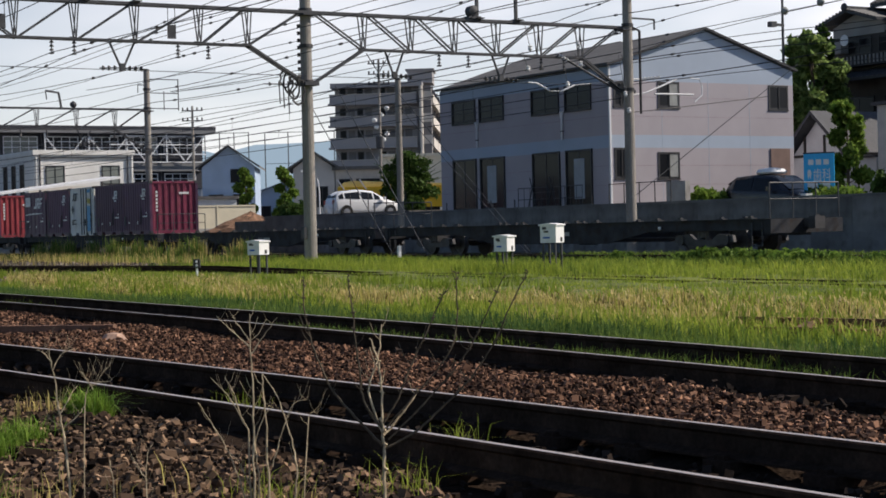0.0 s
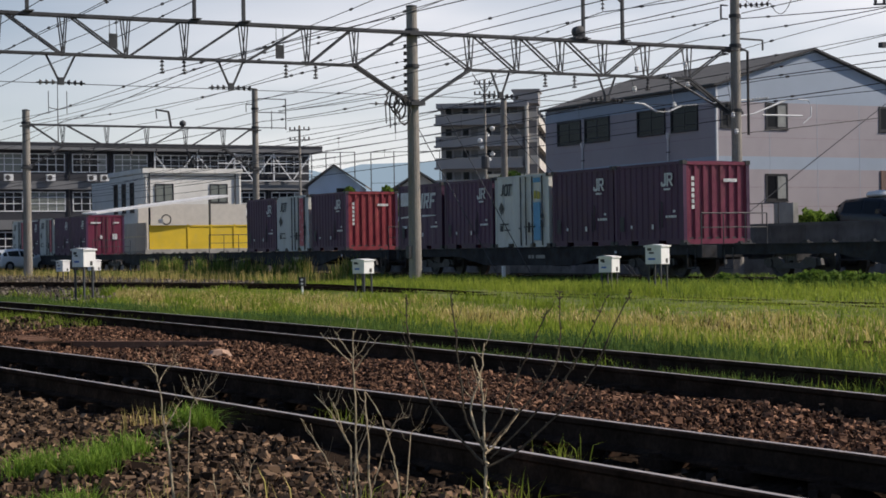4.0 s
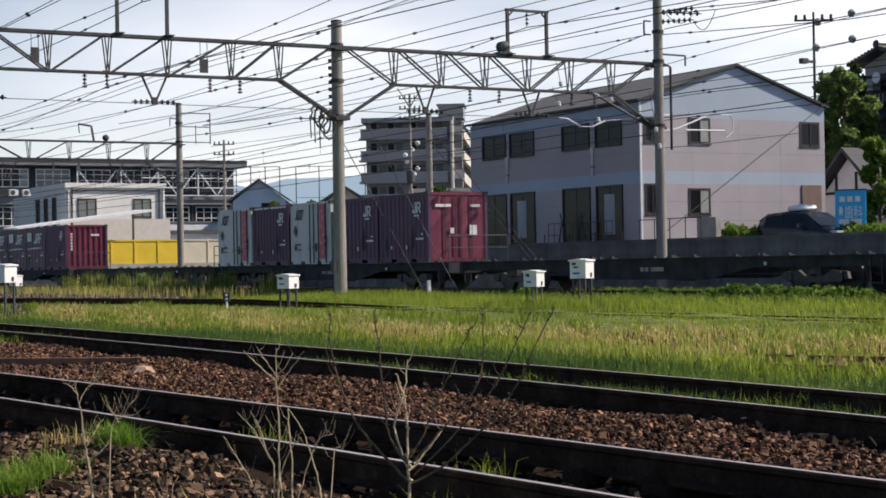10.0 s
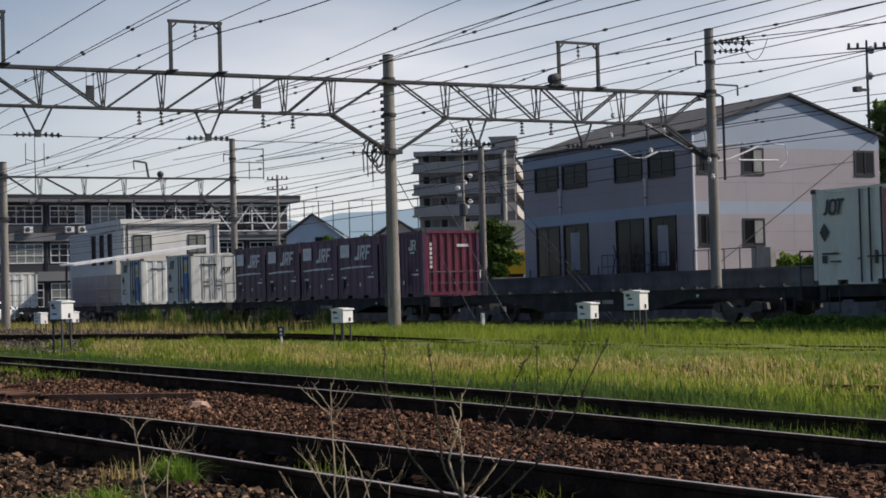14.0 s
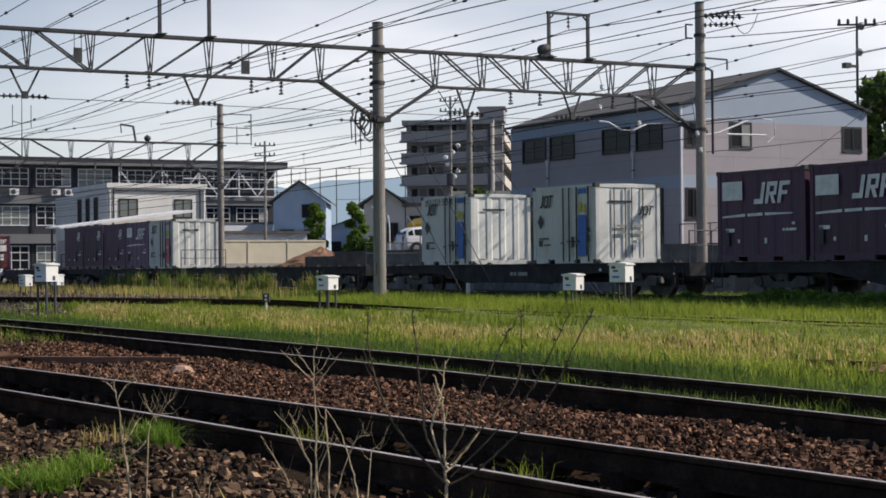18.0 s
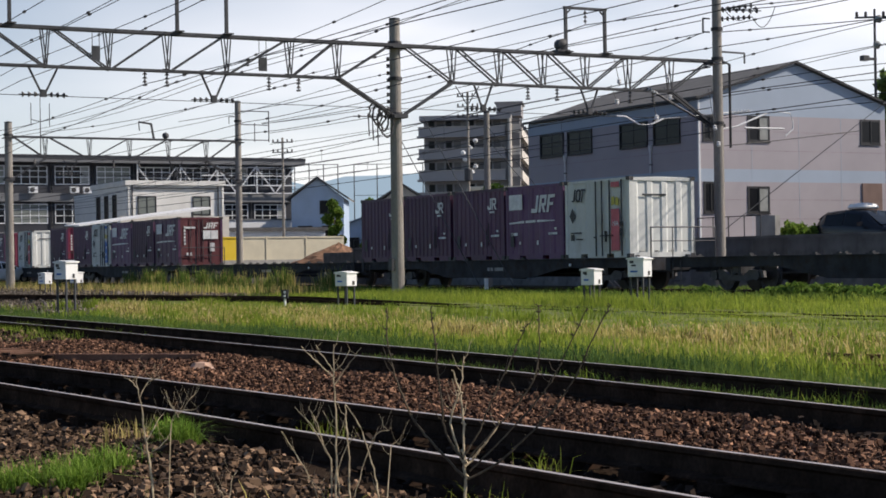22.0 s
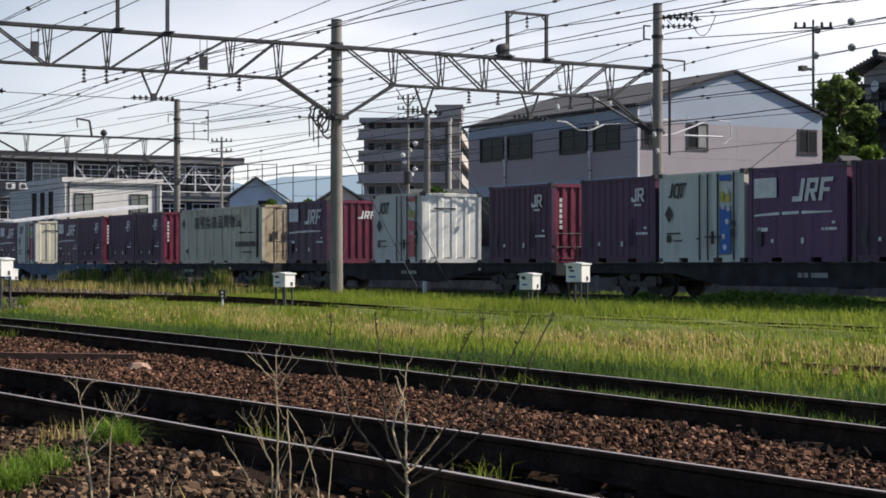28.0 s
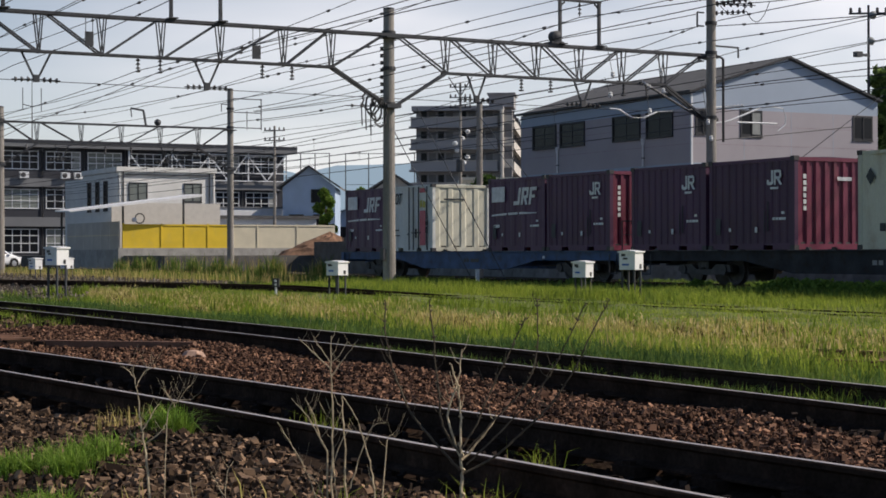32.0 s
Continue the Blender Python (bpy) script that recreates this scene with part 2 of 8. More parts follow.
OFFWHITE = mat("white_container_paint", (0.66, 0.67, 0.64), 0.55, vary=0.10, scale=1.0, tint=(0.42, 0.38, 0.30), stain=0.45, each=0.08, streak=0.3)
CREAM = mat("cream_container_paint", (0.58, 0.56, 0.45), 0.6, vary=0.12, scale=1.0, tint=(0.34, 0.24, 0.14), stain=0.55, streak=0.3)
RUSTY_CREAM = mat("rusty_cream_paint", (0.50, 0.42, 0.29), 0.7, vary=0.2, scale=1.4, tint=(0.24, 0.12, 0.05), stain=0.8, streak=0.35)
BROWN_RED = mat("brown_red_paint", (0.125, 0.034, 0.040), 0.55, vary=0.2, scale=1.1, tint=(0.10, 0.045, 0.035), stain=0.5, streak=0.4)
WHITE = mat("white_paint", (0.80, 0.80, 0.80), 0.55, vary=0.06, scale=2, tint=(0.55, 0.53, 0.5), stain=0.3)
DECAL = mat("white_decal", (0.72, 0.72, 0.72), 0.5, vary=0.15, scale=5)
DECAL_DARK = mat("dark_decal", (0.03, 0.035, 0.04), 0.5, vary=0.1)
DECAL_BLUE = mat("blue_decal", (0.03, 0.14, 0.48), 0.5, vary=0.12)
DECAL_SKY = mat("light_blue_decal", (0.12, 0.38, 0.62), 0.5, vary=0.12)
DECAL_PINK = mat("pink_decal", (0.58, 0.12, 0.15), 0.5, vary=0.15)
DECAL_BLOOM = mat("pale_pink_decal", (0.66, 0.34, 0.36), 0.5, vary=0.15)
DECAL_YELLOW = mat("yellow_decal", (0.55, 0.48, 0.08), 0.5, vary=0.15)
WAGON = mat("wagon_frame_grey", (0.036, 0.037, 0.042), 0.8, vary=0.4, scale=2, tint=(0.034, 0.025, 0.02), stain=0.9, spec=0.2)
WAGON_BLUE = mat("wagon_frame_blue", (0.045, 0.09, 0.19), 0.65, vary=0.3, scale=2, tint=(0.05, 0.045, 0.04), stain=0.6)
WALL_MAUVE = mat("mauve_siding", (0.40, 0.365, 0.392), 0.85, vary=0.05, scale=0.6, fine=25, tint=(0.355, 0.325, 0.36), stain=0.3)
WALL_BLUE = mat("pale_blue_siding", (0.37, 0.435, 0.53), 0.85, vary=0.05, scale=0.6, fine=25)
ROOF_GREY = mat("grey_roof_slates", (0.13, 0.125, 0.12), 0.85, vary=0.2, scale=2, fine=12, bump=0.3)
TRIM_WHITE = mat("white_trim", (0.72, 0.73, 0.75), 0.6, vary=0.05)
DARKFRAME = mat("dark_window_frame", (0.03, 0.03, 0.033), 0.5, vary=0.1)
PANE = glass("window_pane", (0.012, 0.013, 0.016), 0.22)
PANE_GREEN = glass("greenish_window_pane", (0.20, 0.22, 0.205), 0.15)
CURTAIN = mat("curtain", (0.30, 0.31, 0.30), 0.9, vary=0.15, scale=3)


# ---- building blocks ----
class Shape:
    """Collects simple solids into one mesh."""

    def __init__(self):
        self.v, self.f = [], []

    def add(self, verts, faces):
        k = len(self.v)
        self.v += [tuple(p) for p in verts]
        self.f += [tuple(i + k for i in q) for q in faces]
        return self

    def box(self, x0, y0, z0, x1, y1, z1):
        v = [(x, y, z) for z in (z0, z1) for x, y in ((x0, y0), (x1, y0), (x1, y1), (x0, y1))]
        return self.add(v, [(3, 2, 1, 0), (4, 5, 6, 7), (0, 1, 5, 4), (1, 2, 6, 5), (2, 3, 7, 6), (3, 0, 4, 7)])

    def beam(self, p, q, w, h=None):
        """A square bar from p to q."""
        return self.tube(p, q, w / 2 * 1.414, None, 4, math.pi / 4, (h or w) / w)

    def tube(self, p, q, r, r2=None, n=8, turn=0.0, flat=1.0):
        p, q = Vector(p), Vector(q)
        r2 = r if r2 is None else r2
        d = (q - p).normalized()
        up = Vector((0, 0, 1)) if abs(d.z) < 0.95 else Vector((1, 0, 0))
        a = d.cross(up).normalized()
        b = a.cross(d)
        ring = [(math.cos(turn + 2 * math.pi * i / n), math.sin(turn + 2 * math.pi * i / n) * flat) for i in range(n)]
        v = [p + (a * c + b * s) * r for c, s in ring] + [q + (a * c + b * s) * r2 for c, s in ring]
        f = [(i, (i + 1) % n, n + (i + 1) % n, n + i) for i in range(n)]
        return self.add(v, f + [tuple(range(n))[::-1], tuple(range(n, 2 * n))])

    def path(self, pts, r, r2=None, n=5):
        """One unbroken tube through points, its radius running from r to r2."""
        pts = [Vector(p) for p in pts]
        r2 = r if r2 is None else r2
        m, v = len(pts), []
        for i, p in enumerate(pts):
            d = (pts[min(i + 1, m - 1)] - pts[max(i - 1, 0)]).normalized()
            up = Vector((0, 0, 1)) if abs(d.z) < 0.9 else Vector((0.6, -0.8, 0))
            a = d.cross(up).normalized()
            b = a.cross(d)
            k = r + (r2 - r) * i / (m - 1)
            v += [p + (a * math.cos(2 * math.pi * j / n) + b * math.sin(2 * math.pi * j / n)) * k for j in range(n)]
        f = [(i * n + j, i * n + (j + 1) % n, (i + 1) * n + (j + 1) % n, (i + 1) * n + j) for i in range(m - 1) for j in range(n)]
        return self.add(v, f + [tuple(range(n))[::-1], tuple(range(len(v) - n, len(v)))])

    def ring(self, a0, b0, a1, b1, t, put):
        """A rectangular frame t wide; put(a, b, k) gives the place of a point, k = 0 for the back and 1 for the front."""
        o = [(a0, b0), (a1, b0), (a1, b1), (a0, b1)]
        i = [(a0 + t, b0 + t), (a1 - t, b0 + t), (a1 - t, b1 - t), (a0 + t, b1 - t)]
        v = [put(*p, k) for k in (0, 1) for p in o + i]
        f = []
        for e in range(4):
            g = (e + 1) % 4
            f += [(e, g, 4 + g, 4 + e), (8 + e, 12 + e, 12 + g, 8 + g), (e, 8 + e, 8 + g, g), (4 + e, 4 + g, 12 + g, 12 + e)]
        return self.add(v, f)

    def prism(self, outline, axis, a, b):
        """An outline of (u, v), pushed along an axis from a to b. axis x: (y, z), y: (x, z), z: (x, y)."""
        n = len(outline)
        put = {"x": lambda u, w, k: (k, u, w), "y": lambda u, w, k: (u, k, w), "z": lambda u, w, k: (u, w, k)}[axis]
        v = [put(u, w, k) for k in (a, b) for u, w in outline]
        return self.add(v, [(i, (i + 1) % n, n + (i + 1) % n, n + i) for i in range(n)] + [tuple(range(n))[::-1], tuple(range(n, 2 * n))])

    def lathe(self, p, profile, n=10, axis="z"):
        """Rings of (radius, height) about an upright or a lying axis through p."""
        v = []
        for r, h in profile:
            for i in range(n):
                c, s = r * math.cos(2 * math.pi * i / n), r * math.sin(2 * math.pi * i / n)
                v.append({"z": (p[0] + c, p[1] + s, p[2] + h), "y": (p[0] + c, p[1] + h, p[2] + s), "x": (p[0] + h, p[1] + c, p[2] + s)}[axis])
        f = [(k * n + i, k * n + (i + 1) % n, (k + 1) * n + (i + 1) % n, (k + 1) * n + i) for k in range(len(profile) - 1) for i in range(n)]
        return self.add(v, f + [tuple(range(n))[::-1], tuple(range(len(v) - n, len(v)))])

    def mesh(self, name, material, smooth=False):
        me = bpy.data.meshes.new(name)
        me.from_pydata(self.v, [], self.f)
        bm = bmesh.new()
        bm.from_mesh(me)
        bmesh.ops.recalc_face_normals(bm, faces=bm.faces)
        bm.to_mesh(me)
        bm.free()
        me.materials.append(material)
        if smooth:
            me.shade_smooth()
        return me


def part(name, shape, material=None, parent=None, label="", smooth=False):
    ob = new(name, shape.mesh(name, material, smooth) if isinstance(shape, Shape) else shape)
    ob.parent = parent
    return tagged(ob, label) if label else ob


def thing(name, label, category, at=None, group="", kind=""):
    ob = new(name)
    if at is not None:
        ob.matrix_world = at
    return tagged(ob, label, category, group, kind)


def bulk(name, verts, faces, material):
    """A large joined mesh from arrays."""
    me = bpy.data.meshes.new(name)
    me.from_pydata(verts.tolist() if hasattr(verts, "tolist") else verts, [], faces.tolist() if hasattr(faces, "tolist") else faces)
    me.materials.append(material)
    return me


def lettering(text, size, material, name="lettering", space=1.0, bold=0.0):
    """Flat letters in the x-z plane, facing -y, with their lower left corner at the origin."""
    cu = bpy.data.curves.new(name, "FONT")
    cu.body, cu.size, cu.extrude, cu.space_character, cu.offset = text, size, 0.002, space, bold
    ob = bpy.data.objects.new(name, cu)
    scene.collection.objects.link(ob)
    bpy.context.view_layer.update()
    me = bpy.data.meshes.new_from_object(ob.evaluated_get(bpy.context.evaluated_depsgraph_get()))
    bpy.data.objects.remove(ob)
    me.transform(Matrix.Rotation(radians(90), 4, "X"))
    me.materials.clear()
    me.materials.append(material)
    me.name = name
    return me


rng = np.random.default_rng(7)


def stones(name, n, area, size, material, height=None, seed=1):
    """n broken stones strewn over area (x0, x1, y0, y1); height(x, y) gives the bed."""
    r = np.random.default_rng(seed)
    # a cube of eight ragged corners
    cube = np.array([(x, y, z) for z in (-1, 1) for x, y in ((-1, -1), (1, -1), (1, 1), (-1, 1))], float) * 0.62
    quads = np.array([(3, 2, 1, 0), (4, 5, 6, 7), (0, 1, 5, 4), (1, 2, 6, 5), (2, 3, 7, 6), (3, 0, 4, 7)])
    x, y = r.uniform(area[0], area[1], n), r.uniform(area[2], area[3], n)
    z = height(x, y) if height else np.zeros(n)
    keep = np.isfinite(z)
    x, y, z = x[keep], y[keep], z[keep]
    n = len(x)
    s = size * r.lognormal(0, 0.25, n)
    v = np.repeat(cube[None], n, 0) * r.uniform(0.5, 1.15, (n, 8, 3)) * (s[:, None, None] * r.uniform(0.55, 1.25, (n, 1, 3)))
    a, b = r.uniform(0, 6.28, n), r.normal(0, 0.9, n)
    ca, sa, cb, sb = np.cos(a), np.sin(a), np.cos(b), np.sin(b)
    rot = np.stack([np.stack([ca, -sa * cb, sa * sb], 1), np.stack([sa, ca * cb, -ca * sb], 1), np.stack([0 * a, sb, cb], 1)], 1)
    v = np.einsum("nij,nkj->nki", rot, v) + np.stack([x, y, z + s * r.uniform(-1.4, 1.05, n)], 1)[:, None]
    f = quads[None] + (np.arange(n) * 8)[:, None, None]
    return tagged(part(name, bulk(name, v.reshape(-1, 3), f.reshape(-1, 4), material)), kind="stuff")


def blades(name, n, place, height, width, material, lean=0.5, seed=2, curl=0.3):
    """n bent grass blades; place(r, n) gives their feet as an array of (x, y, z), height(x, y, r) their length."""
    r = np.random.default_rng(seed)
    p = place(r, n)
    n = len(p)
    h = height(p[:, 0], p[:, 1], r)
    a = r.uniform(0, 6.28, n)
    t = np.abs(r.normal(0, lean, n))
    d = np.stack([np.cos(a), np.sin(a)], 1)
    side = np.stack([-d[:, 1], d[:, 0], 0 * a], 1) * (width * r.uniform(0.6, 1.3, n))[:, None]
    mid = p + np.stack([d[:, 0] * t * h * 0.35, d[:, 1] * t * h * 0.35, h * 0.6], 1)
    tip = p + np.stack([d[:, 0] * t * h * (0.8 + curl), d[:, 1] * t * h * (0.8 + curl), h * (1 - 0.25 * t)], 1)
    v = np.stack([p - side, p + side, mid + side * 0.8, mid - side * 0.8, tip], 1)
    k = (np.arange(n) * 5)[:, None]
    f = [tuple(q) for q in (k + np.array([0, 1, 2, 3])).tolist()] + [tuple(q) for q in (k + np.array([3, 2, 4])).tolist()]
    return tagged(part(name, bulk(name, v.reshape(-1, 3), f, material)), kind="stuff")


# ---- ground and tracks ----
def bend(x, a, b, c):
    """A curve a x x + b x + c that runs on straight beyond x = -45."""
    u = np.maximum(x, -45.0)
    return a * u * u + b * u + c + (b - 90 * a) * (x - u)


def track_1(x):
    return bend(x, -0.0016, 0.039, 4.87)


def track_2(x):
    return bend(x, -0.0013, -0.0605, 7.40)


def track_3(x):
    if x > -30:
        return 20.75
    u = min(32.0, -30 - x)
    return 20.75 - 0.0055 * u * u - 0.352 * max(0.0, -62 - x)


def track_4(x):
    return 31.225


def bed_height(x, y):
    """The lie of the ground near the camera: the ballast is heaped between the tracks and falls away before the near rail."""
    a, b = y - track_1(x), y - track_2(x)
    z = np.full(np.shape(x), -0.02)
    z = np.where(np.abs(a) < 0.66, -0.03, z)
    z = np.where(np.abs(b) < 0.66, -0.03, z)
    mid = (a > 0.66) & (b < -0.66)
    z = np.where(mid, 0.015 + 0.03 * np.sin(x * 1.3) * np.sin(y * 2.1), z)
    front = a < -0.66
    fall = np.clip((-a - 1.1) / 2.0, 0, 1)
    z = np.where(front, 0.02 - 0.16 * fall + 0.04 * np.sin(x * 0.9 + y), z)
    return z


ground = Shape()
ground.add([(-3000, -3000, -0.30), (3000, -3000, -0.30), (3000, 3000, -0.30), (-3000, 3000, -0.30)], [(0, 1, 2, 3)])
gx, gy = [-170 + 2.0 * i for i in range(106)], [-6 + 0.5 * i for i in range(95)]
gv = [(x, y, float(bed_height(np.array(x), np.array(y))) - 0.08 if y < 13 else -0.03) for y in gy for x in gx]
ground.add(gv, [(j * 106 + i, j * 106 + i + 1, (j + 1) * 106 + i + 1, (j + 1) * 106 + i) for j in range(94) for i in range(105)])
tagged(part("ground", ground, GROUND), "bare brown soil of a railway yard", "ground", kind="structure")

bed = Shape()
bx, by = [-60 + 0.5 * i for i in range(137)], [-4.0 + 0.25 * i for i in range(59)]
bed.add([(x, y, float(bed_height(np.array(x), np.array(y))) - 0.015) for y in by for x in bx],
        [(j * 137 + i, j * 137 + i + 1, (j + 1) * 137 + i + 1, (j + 1) * 137 + i) for j in range(58) for i in range(136)])
tagged(part("ballast_bed", bed, BALLAST_BED), "dark brown bed of packed ballast", "ballast", kind="structure")

RAIL_SECTION = [(-0.063, 0.0), (0.063, 0.0), (0.063, 0.012), (0.012, 0.03), (0.009, 0.105), (0.030, 0.118), (0.031, 0.140), (0.022, 0.146), (-0.022, 0.146), (-0.031, 0.140), (-0.030, 0.118), (-0.009, 0.105), (-0.012, 0.03), (-0.063, 0.012)]
HEAD_SECTION = [(-0.016, 0.1462), (0.018, 0.1462), (0.017, 0.1472), (-0.015, 0.1472)]


def sweep(section, line, level):
    s, n = Shape(), len(section)
    v = []
    for i, (x, y) in enumerate(line):
        x0, y0 = line[max(i - 1, 0)]
        x1, y1 = line[min(i + 1, len(line) - 1)]
        d = math.hypot(x1 - x0, y1 - y0)
        nx, ny = -(y1 - y0) / d, (x1 - x0) / d
        z = level(x) if callable(level) else level
        v += [(x + nx * u, y + ny * u, z + h) for u, h in section]
    f = [(i * n + k, i * n + (k + 1) % n, (i + 1) * n + (k + 1) % n, (i + 1) * n + k) for i in range(len(line) - 1) for k in range(n)]
    return s.add(v, f)


def railway(label, centre, x0, x1, bright, first=None, last=None, step=2.0, z=0.017):
    t = thing("railway_track", label, "track", kind="structure")
    xs = [x0 + step * i for i in range(int((x1 - x0) / step) + 1)]
    for side in (-0.566, 0.566):
        line = [(x, centre(x) + side) for x in xs]
        r = part("rail", sweep(RAIL_SECTION, line, z), RAIL, t)
        part("rail_head", sweep(HEAD_SECTION, line, z), RAIL_TOP if bright else RAIL, r, "bright worn running surface" if bright else "")
    far = Shape()
    one = Shape().box(-0.10, -0.98, -0.16, 0.10, 0.98, -0.03).mesh("sleeper", SLEEPER)
    plate = Shape()
    for side in (-0.566, 0.566):
        plate.box(-0.09, side - 0.13, -0.03, 0.09, side + 0.13, 0.022)
        for c in (-0.09, 0.09):
            plate.box(-0.03, side + c - 0.02, 0.022, 0.03, side + c + 0.02, 0.045)
    plate = plate.mesh("rail_fastening", RAIL)
    x = x0
    while x < x1:
        y, a = centre(x), math.atan(centre(x + 0.5) - centre(x - 0.5))
        if first is not None and first < x < last:
            s = part("sleeper", one, SLEEPER, t)
            s.matrix_world = pose(x, y, 0, 0, 0, math.degrees(a))
            p = part("rail_fastening", plate, RAIL, s)
        else:
            far.box(x - 0.1, y - 1.05, -0.16, x + 0.1, y + 1.05, -0.02)
        x += 0.62
    if far.v:
        tagged(part("far_sleepers", far, SLEEPER, t), kind="stuff")
    return t


railway("main line track with bright worn rails on brown ballast", track_1, -130, 8, True, -34, 1)
railway("second track with worn rails beside tall grass", track_2, -130, 8, True, -44, 1)
railway("rusty overgrown siding track half hidden in grass", track_3, -74, 10, False, z=lambda x: 0.03 - 0.15 * min(1, max(0, (x + 46) / 8)))
railway("freight line track behind the grass strip", track_4, -420, 160, True, step=20.0)


def near_stones(x, y):
    a, b = y - track_1(x), y - track_2(x)
    z = bed_height(x, y)
    ok = (np.abs(np.abs(a) - 0.566) > 0.08) & (np.abs(np.abs(b) - 0.566) > 0.08)
    return np.where(ok, z, np.nan)


def off_track(x, y, lo=0.95):
    """True away from the oily, shade-darkened strip along both tracks."""
    return (np.abs(y - track_1(x)) > lo + 0.12 * np.sin(x * 3.1)) & (np.abs(y - track_2(x)) > lo - 0.1)


def wedge(x, y):
    """The part of the near ground that lies open to the embankment path."""
    return (y > -0.22 * x) & (y < -1.02 * x) & (x * x + y * y > 38)


stones("foreground_ballast", 150000, (-17, -4.2, 1.1, 4.3), 0.0225, STONE, lambda x, y: np.where(off_track(x, y) & wedge(x, y), near_stones(x, y), np.nan), 3)
stones("scattered_ballast", 9000, (-18, 4, -2, 4.3), 0.03, STONE, lambda x, y: np.where(off_track(x, y) & ~wedge(x, y) & (x * x + y * y > 1), near_stones(x, y), np.nan), 7)
stones("track_ballast", 120000, (-24, -5, 4.4, 7.6), 0.0190, STONE_RED, lambda x, y: np.where(off_track(x, y, 0.68) & (y < track_2(x) - 0.98 - 0.05 * np.sin(x * 2.3) - np.clip((x + 10) * 0.045, 0, 0.15)) & (y > track_1(x)) & (y < track_2(x)) & wedge(x, y), near_stones(x, y) + 0.03, np.nan), 4)
stones("far_track_ballast", 18000, (-62, -24, 2.6, 10.4), 0.04, STONE, lambda x, y: np.where(off_track(x, y, 0.7), near_stones(x, y), np.nan), 5)
# these dark stones carry both the oil and the shade beside the rails
stones("inner_ballast", 34000, (-32, -2.2, 2.6, 10.0), 0.030, STONE_OILY_SHADED, lambda x, y: np.where(off_track(x, y, 0.8) & (np.abs(y - track_2(x) + 0.9) > 0.25), np.nan, near_stones(x, y) - 0.012), 6)
stones("freight_line_ballast", 14000, (-70, -16, 27.4, 34.6), 0.055, STONE, lambda x, y: 0 * x + 0.02 - 0.05 * np.abs(y - 31.2) / 3.0, 9)
stones("yard_ballast", 12000, (-110, -36, 9.0, 24), 0.05, STONE_GREY, lambda x, y: np.where((y > track_2(x) + 1.0) & ((x < -55) | (y < 11.0 + (-36 - x) * 0.33)), 0 * x, np.nan), 8)


# ---- grass ----
turf = Shape()
tx, ty = [-70 + 0.5 * i for i in range(136)], [9.2 + 0.4 * j for j in range(46)]
turf.add([(x, y, (0.05 + 0.04 * math.sin(x * 1.7 + y) * math.sin(y * 2.3 - x * 0.6)) * min(1, max(-1.2, (y - track_2(x) - 0.9) * 1.5)) - 0.05 - (0.4 if x < -36 and y < 10.6 + (-36 - x) * 0.33 or x < -56 else 0)) for y in ty for x in tx],
         [(j * 136 + i, j * 136 + i + 1, (j + 1) * 136 + i + 1, (j + 1) * 136 + i) for j in range(45) for i in range(135)])
tagged(part("turf", turf, mat("turf", (0.13, 0.16, 0.03), 0.95, vary=0.45, scale=1.3, fine=22, bump=0.8, tint=(0.24, 0.20, 0.07), stain=0.9)), "uneven green turf between the tracks", "grass", kind="structure")

def meadow(r, n):
    x = -3 - 78 * r.uniform(0, 1, n) ** 1.35
    y = 10 + 19.5 * r.uniform(0, 1, n) ** 1.25
    edge = track_2(x) + 0.95 + 0.35 * np.sin(x * 0.8) + 0.3 * np.sin(x * 2.3)
    gravel = np.where(x < -36, 10.6 + (-36 - x) * 0.33, 0)
    bare = (y < edge) | (y < gravel) | ((x < -56) & (y < 26)) | (y > 27.2 + 0.5 * np.sin(x * 0.6))
    p = np.stack([x, y, 0 * x - 0.03], 1)
    return p[~bare]


def meadow_height(x, y, r):
    wave = 0.5 + 0.5 * np.sin(x * 0.35 + y * 0.6) * np.sin(x * 0.12 - y * 0.33)
    return (0.085 + 0.10 * wave) * r.uniform(0.6, 1.5, len(x)) * np.where(y > 21.5, 1.8, np.where(y > 15.6, 0.62, 1.0))


def patch(x, y):
    """Broad patches of lush and pale growth, from -1 to 1."""
    return 0.6 * np.sin(x * 0.31 + y * 0.9) * np.sin(y * 0.55 - x * 0.17 + 1.3) + 0.4 * np.sin(x * 0.9 - y * 1.7) * np.sin(x * 0.43 + y * 0.7)


def sown(lo, hi):
    def place(r, n):
        p = meadow(r, n)
        k = patch(p[:, 0], p[:, 1]) + r.normal(0, 0.35, len(p))
        thin = gold(p[:, 0], p[:, 1]) - 0.25 > r.uniform(0, 0.9, len(p))
        return p[(k > lo) & (k <= hi) & ~thin]
    return place


def gold(x, y):
    """How dry the meadow is, from about -1 to 1: ragged golden patches in a belt along the near half."""
    belt = 13.0 + 0.5 * np.sin(x * 0.3) + 0.4 * np.sin(x * 0.71 + 2)
    k = 0.75 - np.abs(y - belt) / np.where(x > -30, 2.3, 3.2)
    return k + 0.40 * np.sin(x * 0.8 + 1) * np.sin(y * 1.3 + x * 0.4) + 0.35 * np.sin(x * 1.9 + y * 0.9) * np.sin(y * 2.3 - x * 0.8) + np.where(x > -22, 0.15, 0)


def golden(r, n):
    """The dry stalks of the golden belt."""
    p = meadow(r, n)
    return p[gold(p[:, 0], p[:, 1]) > r.uniform(-0.02, 1.0, len(p))]


